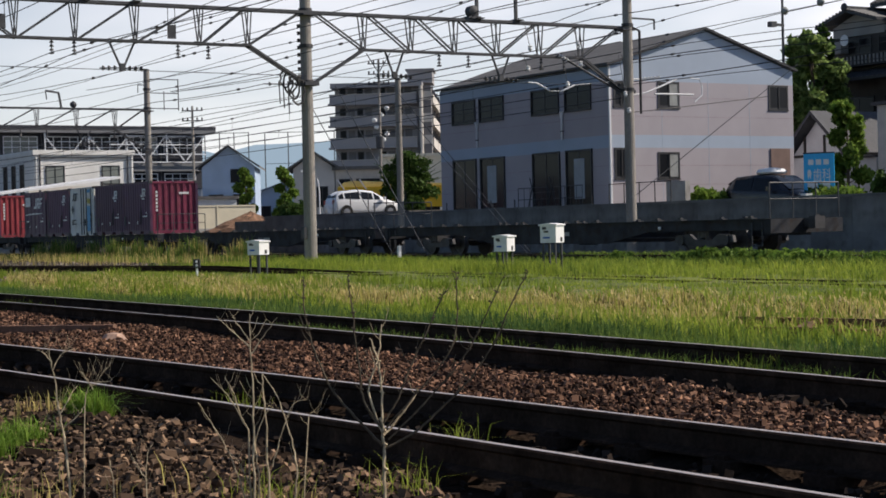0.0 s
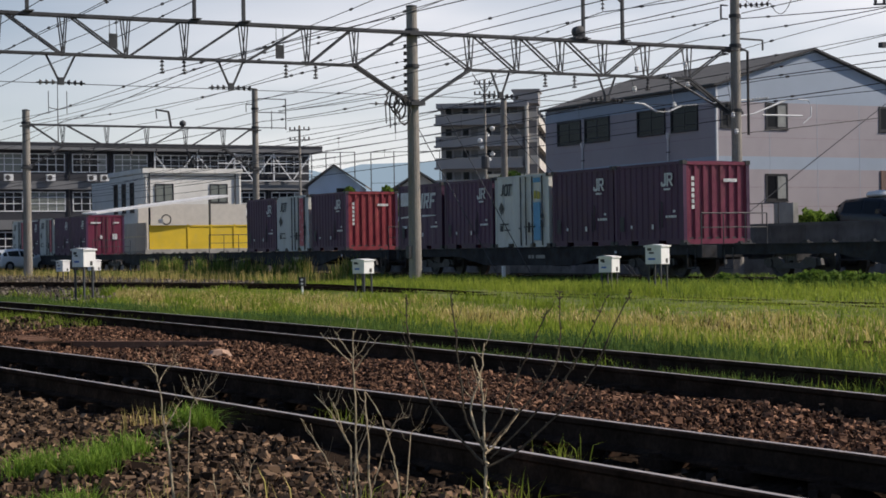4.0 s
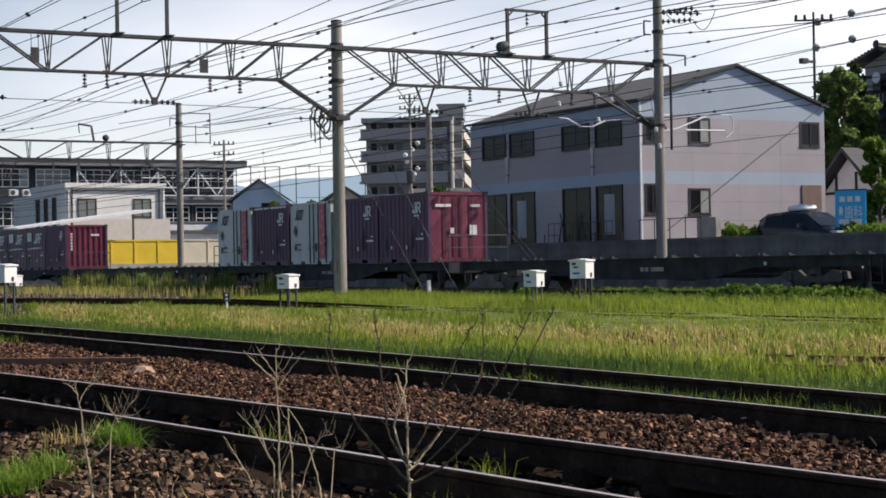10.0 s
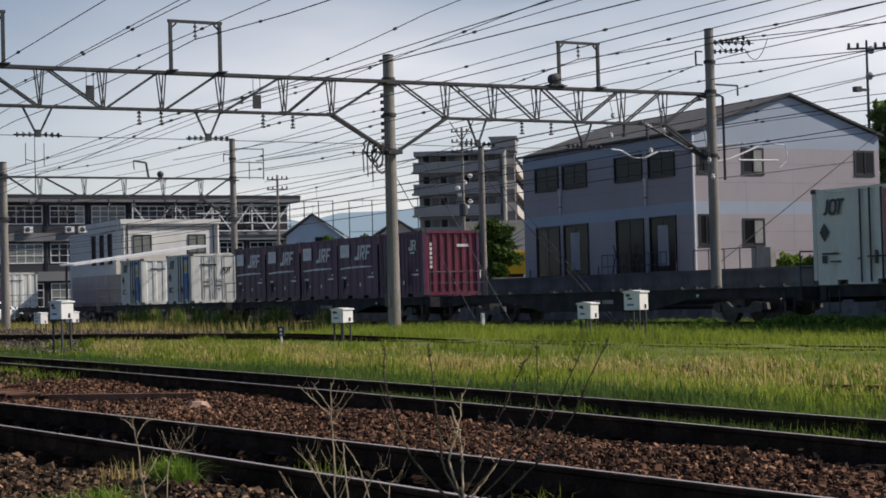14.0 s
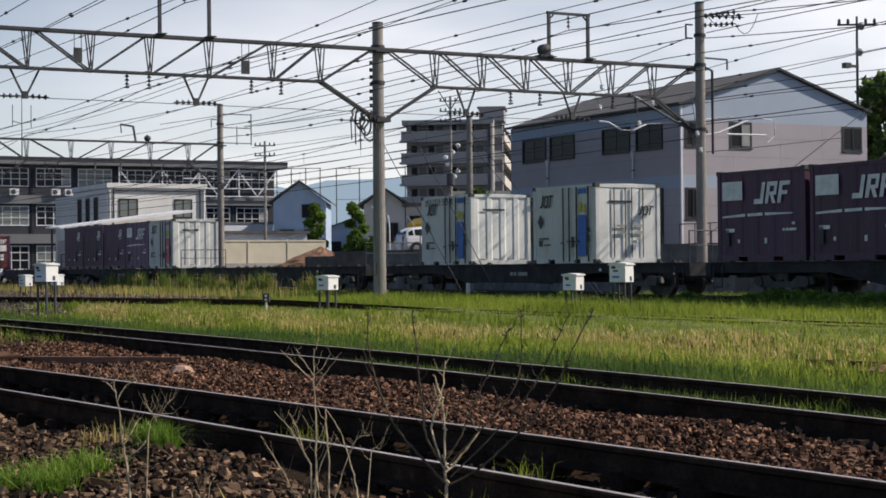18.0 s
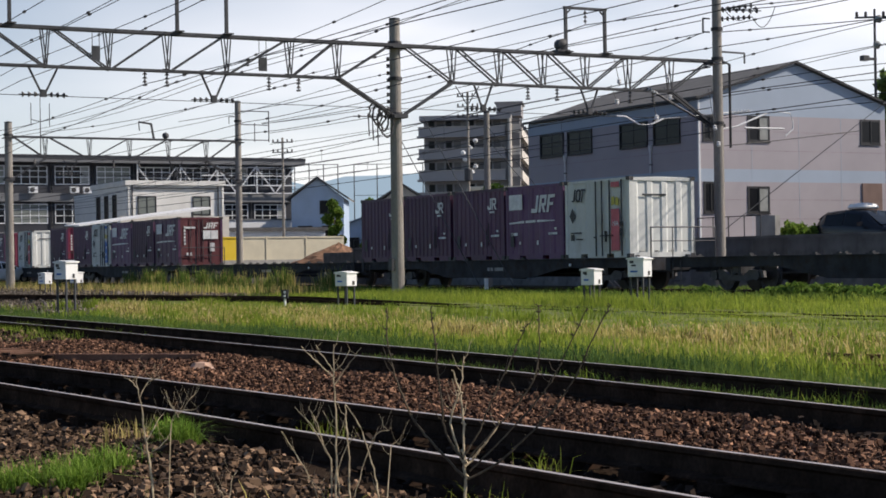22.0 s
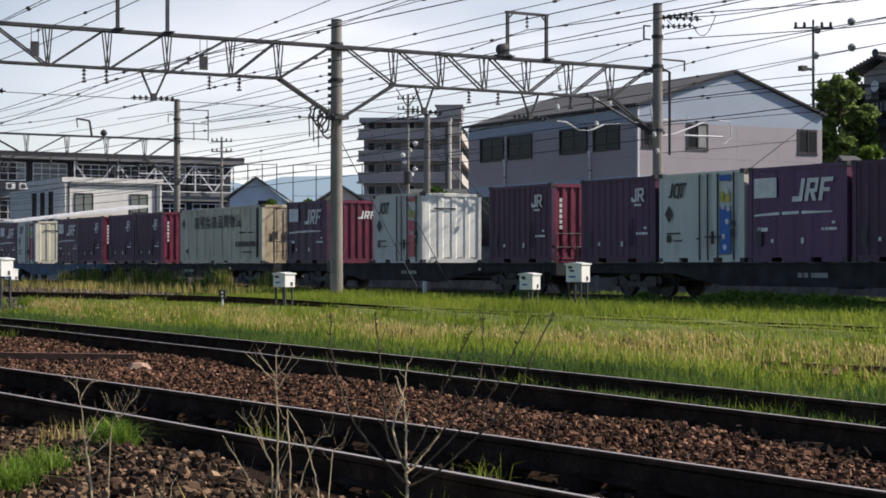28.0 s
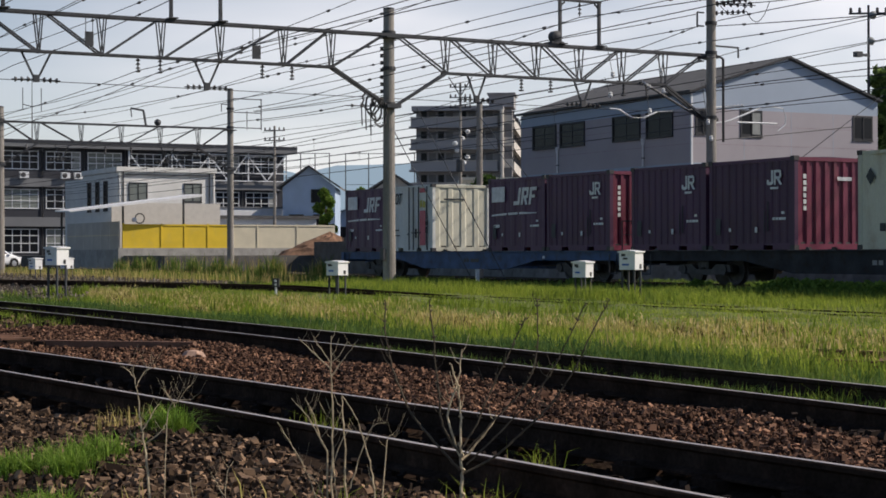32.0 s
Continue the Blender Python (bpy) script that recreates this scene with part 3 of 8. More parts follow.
def brown_stalks(r, n):
    """Dark brown stalks in small blotches among the golden tufts."""
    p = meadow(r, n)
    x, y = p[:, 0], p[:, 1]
    blotch = np.sin(x * 3.3 + y * 1.1) * np.sin(y * 4.1 - x * 1.7) + 0.5 * np.sin(x * 7.1 - y * 2.0)
    return p[(gold(x, y) > 0.35) & (blotch > r.uniform(0.3, 0.9, len(p)))]


def front_clumps(r, n):
    """Dark lush clumps between the dry belt and the second track."""
    x = -4 - 40 * r.uniform(0, 1, n) ** 1.2
    k = 0.6 * np.sin(x * 0.75 + 0.4) + 0.4 * np.sin(x * 1.9 + 1.0)
    x = x[k > r.uniform(-0.7, 0.5, n)]
    y = track_2(x) + 1.1 + np.abs(r.normal(0, 0.8, len(x)))
    return np.stack([x, y, 0 * x - 0.03], 1)


def fringe(r, n):
    """Lush blades that lean over the rail of the second track."""
    x = -3 - 45 * r.uniform(0, 1, n) ** 1.2
    y = track_2(x) + 0.95 + np.abs(r.normal(0, 0.45, n)) + 0.25 * np.sin(x * 0.8)
    return np.stack([x, y, 0 * x - 0.03], 1)


blades("meadow_grass", 210000, sown(-0.35, 0.30), meadow_height, 0.0065, GRASS, 0.95, 11)
blades("pale_meadow_grass", 190000, sown(0.0, 9), lambda x, y, r: meadow_height(x, y, r) * 1.05, 0.0065, GRASS_LIME, 0.95, 13)
blades("deep_meadow_grass", 150000, sown(-9, -0.15), lambda x, y, r: meadow_height(x, y, r) * 0.9, 0.0065, GRASS_DEEP, 0.95, 14)
blades("rail_fringe_grass", 26000, fringe, lambda x, y, r: 0.17 * r.uniform(0.5, 1.5, len(x)), 0.005, GRASS_DEEP, 0.7, 15)
blades("golden_grass", 250000, golden, lambda x, y, r: (0.21 + 0.07 * np.sin(x * 1.4 + y) * np.sin(y * 1.9)) * r.uniform(0.45, 1.4, len(x)), 0.0058, GRASS_DRY, 0.7, 12)
blades("dead_thatch", 150000, brown_stalks, lambda x, y, r: 0.22 * r.uniform(0.5, 1.2, len(x)), 0.009, island("dead_thatch", (0.055, 0.035, 0.018), (0.16, 0.10, 0.045), 0.9, 0.4), 0.8, 19)
blades("lush_clumps", 30000, front_clumps, lambda x, y, r: 0.20 * r.uniform(0.5, 1.4, len(x)), 0.006, island("lush_grass", (0.045, 0.10, 0.030), (0.11, 0.18, 0.05), 0.85, 0.35, 0.35), 0.75, 20)


def lifted(r, n):
    p = golden(r, n)
    p[:, 2] += 0.15 * r.uniform(0.5, 1.5, len(p))
    return p


def stands(r, n):
    """Taller weeds in loose stands through the meadow."""
    c = np.stack([-4 - 46 * r.uniform(0, 1, 90) ** 1.2, r.uniform(9.6, 17, 90)], 1)
    p = c[r.integers(0, 90, n)] + r.normal(0, 1, (n, 2)) * np.array([0.28, 0.2])
    ok = p[:, 1] > track_2(p[:, 0]) + 1.3
    return np.stack([p[:, 0], p[:, 1], 0 * p[:, 0] - 0.03], 1)[ok]


blades("seed_heads", 70000, lifted, lambda x, y, r: 0.06 * r.uniform(0.6, 1.5, len(x)), 0.0075, island("seed_heads", (0.74, 0.58, 0.30), (0.52, 0.42, 0.16), 0.8, 0.35, 0.4), 0.9, 17)
blades("meadow_weeds", 9000, stands, lambda x, y, r: 0.26 * r.uniform(0.4, 1.4, len(x)), 0.011, GRASS, 0.7, 18)


def between_rails(r, n):
    x = -5.5 - 12 * r.uniform(0, 1, n)
    k = np.sin(x * 1.1 + 0.6) + 0.5 * np.sin(x * 2.7)
    x = x[k > r.uniform(-1.3, 1.0, n)]
    y = track_2(x) + r.uniform(-0.1, 0.48, len(x))
    return np.stack([x, y, 0 * x - 0.04], 1)


blades("track_grass", 9000, between_rails, lambda x, y, r: 0.12 * r.uniform(0.5, 1.5, len(x)), 0.004, GRASS_DEEP, 0.8, 16)


# ---- the freight train ----
CY, DECK = 31.225, 1.17
WAGON_FRONTS = (-33.60, -54.77, -75.94, -97.11, -118.28, -139.45, -160.62, -181.79, -202.96, -224.13, -245.30, -266.47, -287.64, -308.81, -329.98, -351.15)
moving = []


def ribbed(x0, x1, y, z0, z1, n, depth, axis="x", out=-1):
    """A pressed wall with n upright ribs between two uprights, its face at y, ribs going in by depth."""
    s = Shape()
    w = (x1 - x0) / n
    line = []
    for i in range(n):
        a = x0 + i * w
        line += [(a, 0), (a + 0.30 * w, 0), (a + 0.42 * w, depth), (a + 0.88 * w, depth)]
    line.append((x1, 0))
    put = (lambda u, d: (u, y - out * d)) if axis == "x" else (lambda u, d: (y - out * d, u))
    v = [(*put(u, d), z) for z in (z0, z1) for u, d in line]
    m = len(line)
    back = [(*put(u, depth + 0.03), z) for z in (z0, z1) for u in (x0, x1)]
    s.add(v, [(i, i + 1, m + i + 1, m + i) for i in range(m - 1)])
    return s.add(back, [(0, 1, 3, 2)])


def flat_bars(rows):
    """Small raised plates on the near side: (x0, z0, x1, z1)."""
    s = Shape()
    for x0, z0, x1, z1 in rows:
        s.box(x0, -0.004, z0, x1, 0.004, z1)
    return s


def bars(rows, name, material):
    """One mesh for each plate."""
    return [flat_bars([r]).mesh(name, material) for r in rows]


def plate(outlines):
    s = Shape()
    for o in outlines:
        s.prism(o, "y", -0.004, 0.004)
    return s


MARK = plate([[(0.00, 0.05), (0.05, 0), (0.24, 0), (0.30, 0.06), (0.30, 0.46), (0.21, 0.46), (0.21, 0.10), (0.09, 0.10), (0.09, 0.16), (0.0, 0.16)],
              [(0.34, 0.0), (0.42, 0.0), (0.42, 0.46), (0.34, 0.46)], [(0.42, 0.38), (0.62, 0.38), (0.68, 0.42), (0.62, 0.46), (0.42, 0.46)],
              [(0.42, 0.18), (0.60, 0.18), (0.68, 0.24), (0.68, 0.40), (0.60, 0.40), (0.60, 0.26), (0.42, 0.26)], [(0.48, 0.18), (0.62, 0.0), (0.72, 0.0), (0.58, 0.19)],
              [(0.16, -0.13), (0.54, -0.13), (0.54, -0.06), (0.16, -0.06)]]).mesh("emblem", DECAL)
def slant(outlines, k):
    return [[(u + k * v, v) for u, v in o] for o in outlines]


WIDE_MARK = plate(slant([[(0.0, 0.0), (0.34, 0.0), (0.34, 0.52), (0.22, 0.52), (0.22, 0.12), (0.0, 0.12)], [(0.42, 0.0), (0.54, 0.0), (0.54, 0.52), (0.42, 0.52)], [(0.54, 0.42), (0.80, 0.42), (0.80, 0.52), (0.54, 0.52)],
                         [(0.70, 0.28), (0.80, 0.28), (0.80, 0.42), (0.70, 0.42)], [(0.54, 0.20), (0.80, 0.20), (0.80, 0.28), (0.54, 0.28)], [(0.58, 0.20), (0.70, 0.0), (0.82, 0.0), (0.70, 0.20)],
                         [(0.88, 0.0), (1.0, 0.0), (1.0, 0.52), (0.88, 0.52)], [(1.0, 0.42), (1.26, 0.42), (1.26, 0.52), (1.0, 0.52)], [(1.0, 0.20), (1.20, 0.20), (1.20, 0.29), (1.0, 0.29)]], 0.22)).mesh("wide_emblem", DECAL)
THIN_MARK = plate([[(0.0, 0.04), (0.08, 0.0), (0.17, 0.05), (0.24, 0.38), (0.17, 0.38), (0.10, 0.08)], [(0.22, 0.08), (0.28, 0.0), (0.38, 0.0), (0.38, 0.06), (0.32, 0.06), (0.28, 0.10), (0.31, 0.28), (0.36, 0.32), (0.40, 0.32), (0.40, 0.38), (0.33, 0.38), (0.26, 0.30)], [(0.38, 0.0), (0.42, 0.0), (0.49, 0.10), (0.51, 0.30), (0.46, 0.38), (0.40, 0.38), (0.40, 0.32), (0.44, 0.30), (0.42, 0.12), (0.38, 0.06)],
                   [(0.52, 0.0), (0.58, 0.0), (0.66, 0.32), (0.76, 0.32), (0.77, 0.38), (0.52, 0.38), (0.51, 0.32), (0.60, 0.32)]]).mesh("slanted_emblem", DECAL_DARK)
DIAMOND = plate([[(0, 0.24), (0.18, 0), (0.36, 0.24), (0.18, 0.48)]]).mesh("diamond_mark", DECAL_DARK)
L12, W12, H12 = 3.715, 2.45, 2.5


def stick(mesh_or_shape, parent, x, z, name, material=None, label="", out=0.012, scale=1.0, y=None):
    if isinstance(mesh_or_shape, list):
        return [stick(m, parent, x, z, name, material, label, out, scale, y) for m in mesh_or_shape]
    ob = part(name, mesh_or_shape, material, parent, label)
    ob.matrix_parent_inverse = Matrix()
    ob.location = (x, (-W12 / 2 if y is None else y) - out, z)
    ob.scale = (scale, 1, scale)
    return ob


def on_end(ob, x, y, z):
    """Turns a plate of the near side on to the leading end."""
    ob.matrix_parent_inverse = Matrix()
    ob.matrix_basis = pose(x, y, z, 0, 0, 90)
    return ob


cache = {}


def shared(key, make):
    if key not in cache:
        cache[key] = make()
    return cache[key]


def frame_parts(c, paint, long, ribs, end, end_paint):
    h, w, k = long / 2, W12 / 2, id(paint)
    post = shared(("post", k), lambda: Shape().box(-0.07, -0.06, 0, 0.07, 0.06, H12 - 0.02).mesh("corner_post", paint))
    cast = shared("casting", lambda: Shape().box(-0.09, -0.08, 0, 0.09, 0.08, 0.12).mesh("corner_casting", DARKSTEEL))
    for sx in (-1, 1):
        for sy in (-1, 1):
            p = part("corner_post", post, None, c)
            p.location = (sx * (h - 0.07), sy * (w - 0.06), 0)
            for z in (-0.004, H12 - 0.115):
                q = part("corner_casting", cast, None, p)
                q.location = (0, 0, z)
    sk = ("side", k, round(long, 1), ribs)
    for sy in (-1, 1):
        side = shared((*sk, sy), lambda: ribbed(-h + 0.14, h - 0.14, sy * (w - 0.015), 0.16, H12 - 0.10, ribs, 0.028, "x", sy).mesh("side_wall", paint))
        part("side_wall", side, None, c)
        part("top_rail", shared((*sk, sy, "t"), lambda: Shape().box(-h + 0.14, sy * w - 0.05, H12 - 0.11, h - 0.14, sy * w + 0.05 - 0.10 * (sy > 0) * 0, H12 - 0.02).mesh("top_rail", paint)), None, c).location = (0, -sy * 0.05, 0)
        part("bottom_rail", shared((*sk, sy, "b"), lambda: Shape().box(-h + 0.14, sy * w - 0.05, 0.0, -0.95, sy * w + 0.05, 0.17).box(-0.55, sy * w - 0.05, 0.0, 0.55, sy * w + 0.05, 0.17).box(0.95, sy * w - 0.05, 0.0, h - 0.14, sy * w + 0.05, 0.17)
             .box(-0.95, sy * w - 0.04, 0.12, -0.55, sy * w + 0.04, 0.17).box(0.55, sy * w - 0.04, 0.12, 0.95, sy * w + 0.04, 0.17).mesh("bottom_rail", paint)), None, c).location = (0, -sy * 0.05, 0)
    part("roof", shared((*sk, "r"), lambda: Shape().prism([(-w + 0.02, H12 - 0.08), (w - 0.02, H12 - 0.08), (w - 0.02, H12 - 0.03), (0, H12 + 0.0), (-w + 0.02, H12 - 0.03)], "x", -h + 0.05, h - 0.05).mesh("roof", paint)), None, c)
    part("floor", shared((*sk, "f"), lambda: Shape().box(-h + 0.05, -w + 0.06, 0.12, h - 0.05, w - 0.06, 0.2).mesh("floor", DARKSTEEL)), None, c)
    ek = ("end", id(end_paint), round(long, 1), end)
    n = {"ribbed": 7, "broad": 4, "doors": 2}[end]
    d = {"ribbed": 0.05, "broad": 0.03, "doors": 0.012}[end]
    for sx in (-1, 1):
        part("end_wall", shared((*ek, sx), lambda: ribbed(-w + 0.12, w - 0.12, sx * (h - 0.02), 0.14, H12 - 0.12, n, d, "y", sx).mesh("end_wall", end_paint)), None, c)
        for z0, z1 in ((0, 0.15), (H12 - 0.13, H12 - 0.03)):
            part("end_beam", shared((*ek, sx, z0), lambda: Shape().box(sx * h - 0.06 - 0.06 * sx, -w + 0.12, z0, sx * h + 0.06 - 0.06 * sx, w - 0.12, z1).mesh("end_beam", end_paint)), None, c)
    if end == "doors":
        rods = shared(("rods", id(end_paint)), lambda: [Shape().tube((h + 0.02, y, 0.16), (h + 0.02, y, H12 - 0.14), 0.02, n=6).mesh("lock_rod", GALV) for y in (-0.55, -0.12, 0.12, 0.55)])
        for r in rods:
            part("lock_rod", r, None, c)


def place_container(c, q, long):
    """Sets a container with its leading end at q on the wagon deck."""
    c.matrix_world = pose(q - long / 2, CY, DECK)
    moving.append(c)


def number_marks(c, dark=False):
    """Number plates and small notices, as plain bars."""
    m = DECAL_DARK if dark else DECAL
    a = shared(("bars", dark), lambda: bars([(0.0, 0, 0.10, 0.07), (0.14, 0, 0.24, 0.07), (0.27, 0, 0.55, 0.07), (0.38, 0.16, 0.50, 0.23)], "number_mark", m))
    stick(a, c, 0.95, 0.80, "number_mark")
    b = shared(("card", dark), lambda: bars([(0, 0, 0.22, 0.46)], "card_holder", GALV))
    stick(b, c, -1.55, 0.42, "card_holder")
    d = shared(("notes", dark), lambda: bars([(0, 0, 0.09, 0.10), (1.15, -0.03, 1.25, 0.12)], "notice_plate", m))
    stick(d, c, -0.95, 0.50, "notice_plate")


def end_bars(c, long, two=True):
    e = shared(("endbars", two), lambda: bars([(-0.93, 1.05 + 0.17 * i, -0.83, 1.17 + 0.17 * i) for i in range(6)] + ([(0.25, 1.86, 0.75, 1.96)] if two else []), "number_mark", DECAL))
    for m in e:
        on_end(part("number_mark", m, None, c), long / 2 + 0.004, 0, 0)


def jr_container(q, paint=None, end_paint=None, end="ribbed", top=False):
    c = thing("freight_container", "wine-red steel freight container with a white emblem on a wagon", "container", group="freight containers")
    # sides take the shade-darkened paint, ends the plain wine red
    paint, end_paint = paint or WINE_SHADED, end_paint or WINE
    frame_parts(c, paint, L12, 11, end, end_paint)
    stick(MARK, c, 0.72, 1.75, "emblem", scale=0.88)
    number_marks(c)
    rods = shared("handles", lambda: [Shape().tube((0, 0, 0), (0, 0, 0.62), 0.016, n=6).mesh("lock_rod", GALV), Shape().tube((0.14, 0, 0.05), (0.14, 0, 0.85), 0.018, n=6).mesh("lock_rod", GALV)])
    stick(rods, c, 0.62, 0.45, "lock_rod", out=0.02)
    if top:
        stick(shared("topbars", lambda: bars([(-1.6, 0, -0.75, 0.07), (-0.6, 0, -0.1, 0.07), (0.05, 0, 1.6, 0.07)], "white_stripe", DECAL)), c, 0, 2.36, "white_stripe", out=0.016)
    if end == "doors":
        e = shared("doorbars", lambda: bars([(-0.95, 1.95, -0.3, 2.05), (0.5, 1.95, 0.9, 2.04), (0.45, 0.95, 0.75, 1.3), (-0.35, 1.0, -0.2, 1.2)], "number_mark", DECAL))
        for m in e:
            on_end(part("number_mark", m, None, c), L12 / 2 + 0.03, 0, 0)
    else:
        end_bars(c, L12)
    place_container(c, q, L12)
    return c


def jrf_container(q, end="ribbed", panes=False, paint=None):
    c = thing("freight_container", "freight container with sides darkened to purple for shade, broad white emblem and stripe", "container", group="freight containers")
    frame_parts(c, paint or WINE_SHADED, L12, 5, end, BROWN_RED if end == "doors" else WINE)
    stick(shared("board", lambda: bars([(0, 0, 0.88, 0.52)], "white_board", DECAL)), c, -1.62, 1.68, "white_board")
    stick(WIDE_MARK, c, -0.15 if not panes else -0.25, 1.55, "wide_emblem", scale=1.12)
    stick(shared("tapers", lambda: plate([[(-1.62, 0), (-0.62, 0.02), (-0.62, 0.10), (-1.62, 0.05)], [(-0.52, 0.02), (0.12, 0.03), (0.12, 0.11), (-0.52, 0.10)], [(0.22, 0.03), (1.35, 0.05), (1.35, 0.08), (0.22, 0.11)]]).mesh("white_stripe", DECAL)), c, 0, 1.20, "white_stripe")
    number_marks(c)
    stick(shared("plates2", lambda: bars([(0, 0, 0.42, 0.10)], "notice_plate", DECAL)), c, -1.5, 0.80, "notice_plate")
    end_bars(c, L12, False)
    if end != "doors":
        m = part("wide_emblem", WIDE_MARK, None, c)
        m.matrix_parent_inverse, m.matrix_basis = Matrix(), pose(L12 / 2 + 0.004, 0.15, 1.75, 0, 0, 90) @ Matrix.Scale(0.6, 4)
    else:
        e = shared("jrfdoor", lambda: bars([(0.1, 1.35, 0.95, 1.8), (0.5, 0.7, 0.75, 1.15), (-0.9, 1.9, -0.3, 2.0), (-0.8, 0.5, -0.7, 0.65), (-0.6, 0.5, -0.5, 0.65)], "notice_plate", DECAL))
        for m in e:
            on_end(part("notice_plate", m, None, c), L12 / 2 + 0.03, 0, 0)
        m = part("wide_emblem", WIDE_MARK, None, c)
        m.matrix_parent_inverse, m.matrix_basis = Matrix(), pose(L12 / 2 + 0.03, 0.15, 1.9, 0, 0, 90) @ Matrix.Scale(0.6, 4)
    place_container(c, q, L12)
    return c


def jot_container(q, stripe, end="broad", label="", end_paint=None, letters="", dots=False, flowers=False):
    c = thing("refrigerated_container", label, "container", group="freight containers")
    frame_parts(c, OFFWHITE, L12, 3, end, end_paint or OFFWHITE)
    stick(THIN_MARK, c, -1.45, 1.80, "slanted_emblem", scale=1.1)
    stick(DIAMOND, c, -1.58, 1.12, "diamond_mark")
    k = id(stripe)
    s = stick(shared(("stripe", k), lambda: bars([(0, 0.22, 0.46, 1.52), (0, 2.20, 0.46, 2.36)], "colour_stripe", stripe)), c, 0.85, 0, "colour_stripe", out=0.016) if not flowers else stick(shared(("full", k), lambda: bars([(0, 0.22, 0.46, 2.36)], "colour_stripe", stripe)), c, 0.85, 0, "colour_stripe", out=0.016)
    if flowers:
        stick(shared("blooms", lambda: [plate([[(x + 0.06 * math.cos(a), z + 0.06 * math.sin(a)) for a in [i * 0.785 for i in range(8)]]]).mesh("flower_mark", DECAL_BLOOM) for x, z in ((0.12, 2.1), (0.32, 1.8), (0.15, 1.5), (0.33, 1.15), (0.13, 0.85), (0.30, 0.5))]), c, 0.85, 0, "flower_mark", out=0.021)
    else:
        stick(shared("fruit", lambda: plate([[(0.02, 0.0), (0.20, 0.06), (0.18, 0.30), (0.04, 0.28)], [(0.24, 0.02), (0.42, 0.0), (0.44, 0.22), (0.28, 0.28)]]).mesh("fruit_mark", DECAL_YELLOW)), c, 0.85, 1.62, "fruit_mark", out=0.016)
    if stripe is DECAL_PINK and not end_paint and not flowers:
        stick(shared("stripeno", lambda: lettering("19A", 0.24, DECAL)), c, 0.87, 0.98, "lettering", out=0.024)
    if dots:
        stick(shared("clouds", lambda: plate([[(x + 0.08 * math.cos(a), z + 0.08 * math.sin(a)) for a in [i * 0.785 for i in range(8)]] for x, z in ((0.14, 1.5), (0.32, 1.1), (0.16, 0.7), (0.30, 1.9), (0.22, 0.4), (0.36, 1.45))]).mesh("cloud_mark", DECAL)), c, 0.85, 0, "cloud_mark", out=0.021)
    for x in (0.0, 0.35, 0.78, -0.02 + 1.48):
        stick(shared("rod", lambda: Shape().tube((0, 0, 0.05), (0, 0, 2.42), 0.026, n=6).mesh("lock_rod", GALV)), c, x, 0, "lock_rod", out=0.03)
    stick(shared("hinges", lambda: [Shape().box(a, -0.02, b, d, 0.02, e).mesh("door_handle", DARKSTEEL) for a, b, d, e in ((0, 0, 0.10, 0.05), (0.35, 0.05, 0.62, 0.09), (0.63, -0.12, 0.70, 0.22), (0.75, 0.05, 1.05, 0.09))]), c, -0.1, 0.62, "door_handle", out=0.04)
    stick(shared("jotbars", lambda: bars([(0, 0, 0.62, 0.05), (0, -0.22, 0.18, -0.02), (0.3, -0.2, 0.7, -0.16), (2.75, -0.1, 2.95, 0.12), (2.72, 0.2, 3.0, 0.34)], "number_mark", DECAL_DARK)), c, -1.5, 0.78, "number_mark")
    if letters:
        stick(shared("letters" + letters, lambda: lettering(letters, 0.30, DECAL_DARK)), c, -1.55, 2.16, "lettering")
    e = shared("jotend", lambda: bars([(-0.75, 1.90, 0.15, 1.96)], "number_mark", DECAL_DARK))
    for m in e:
        on_end(part("number_mark", m, None, c), L12 / 2 + 0.002, 0, 0)
    if end == "doors":
        m = part("slanted_emblem", THIN_MARK, None, c)
        m.matrix_parent_inverse, m.matrix_basis = Matrix(), pose(L12 / 2 + 0.02, 0.35, 1.5, 0, 0, 90) @ Matrix.Scale(0.8, 4)
        f = shared("doorgear", lambda: bars([(-0.45, 0.9, -0.1, 1.0), (-0.45, 1.12, -0.1, 1.2), (0.2, 0.9, 0.55, 1.0), (0.2, 1.12, 0.55, 1.2), (0.3, 0.72, 0.45, 0.8)], "door_gear", CONCRETE))
        for m in f:
            on_end(part("door_gear", m, None, c), L12 / 2 + 0.03, 0, 0)
    place_container(c, q, L12)
    return c


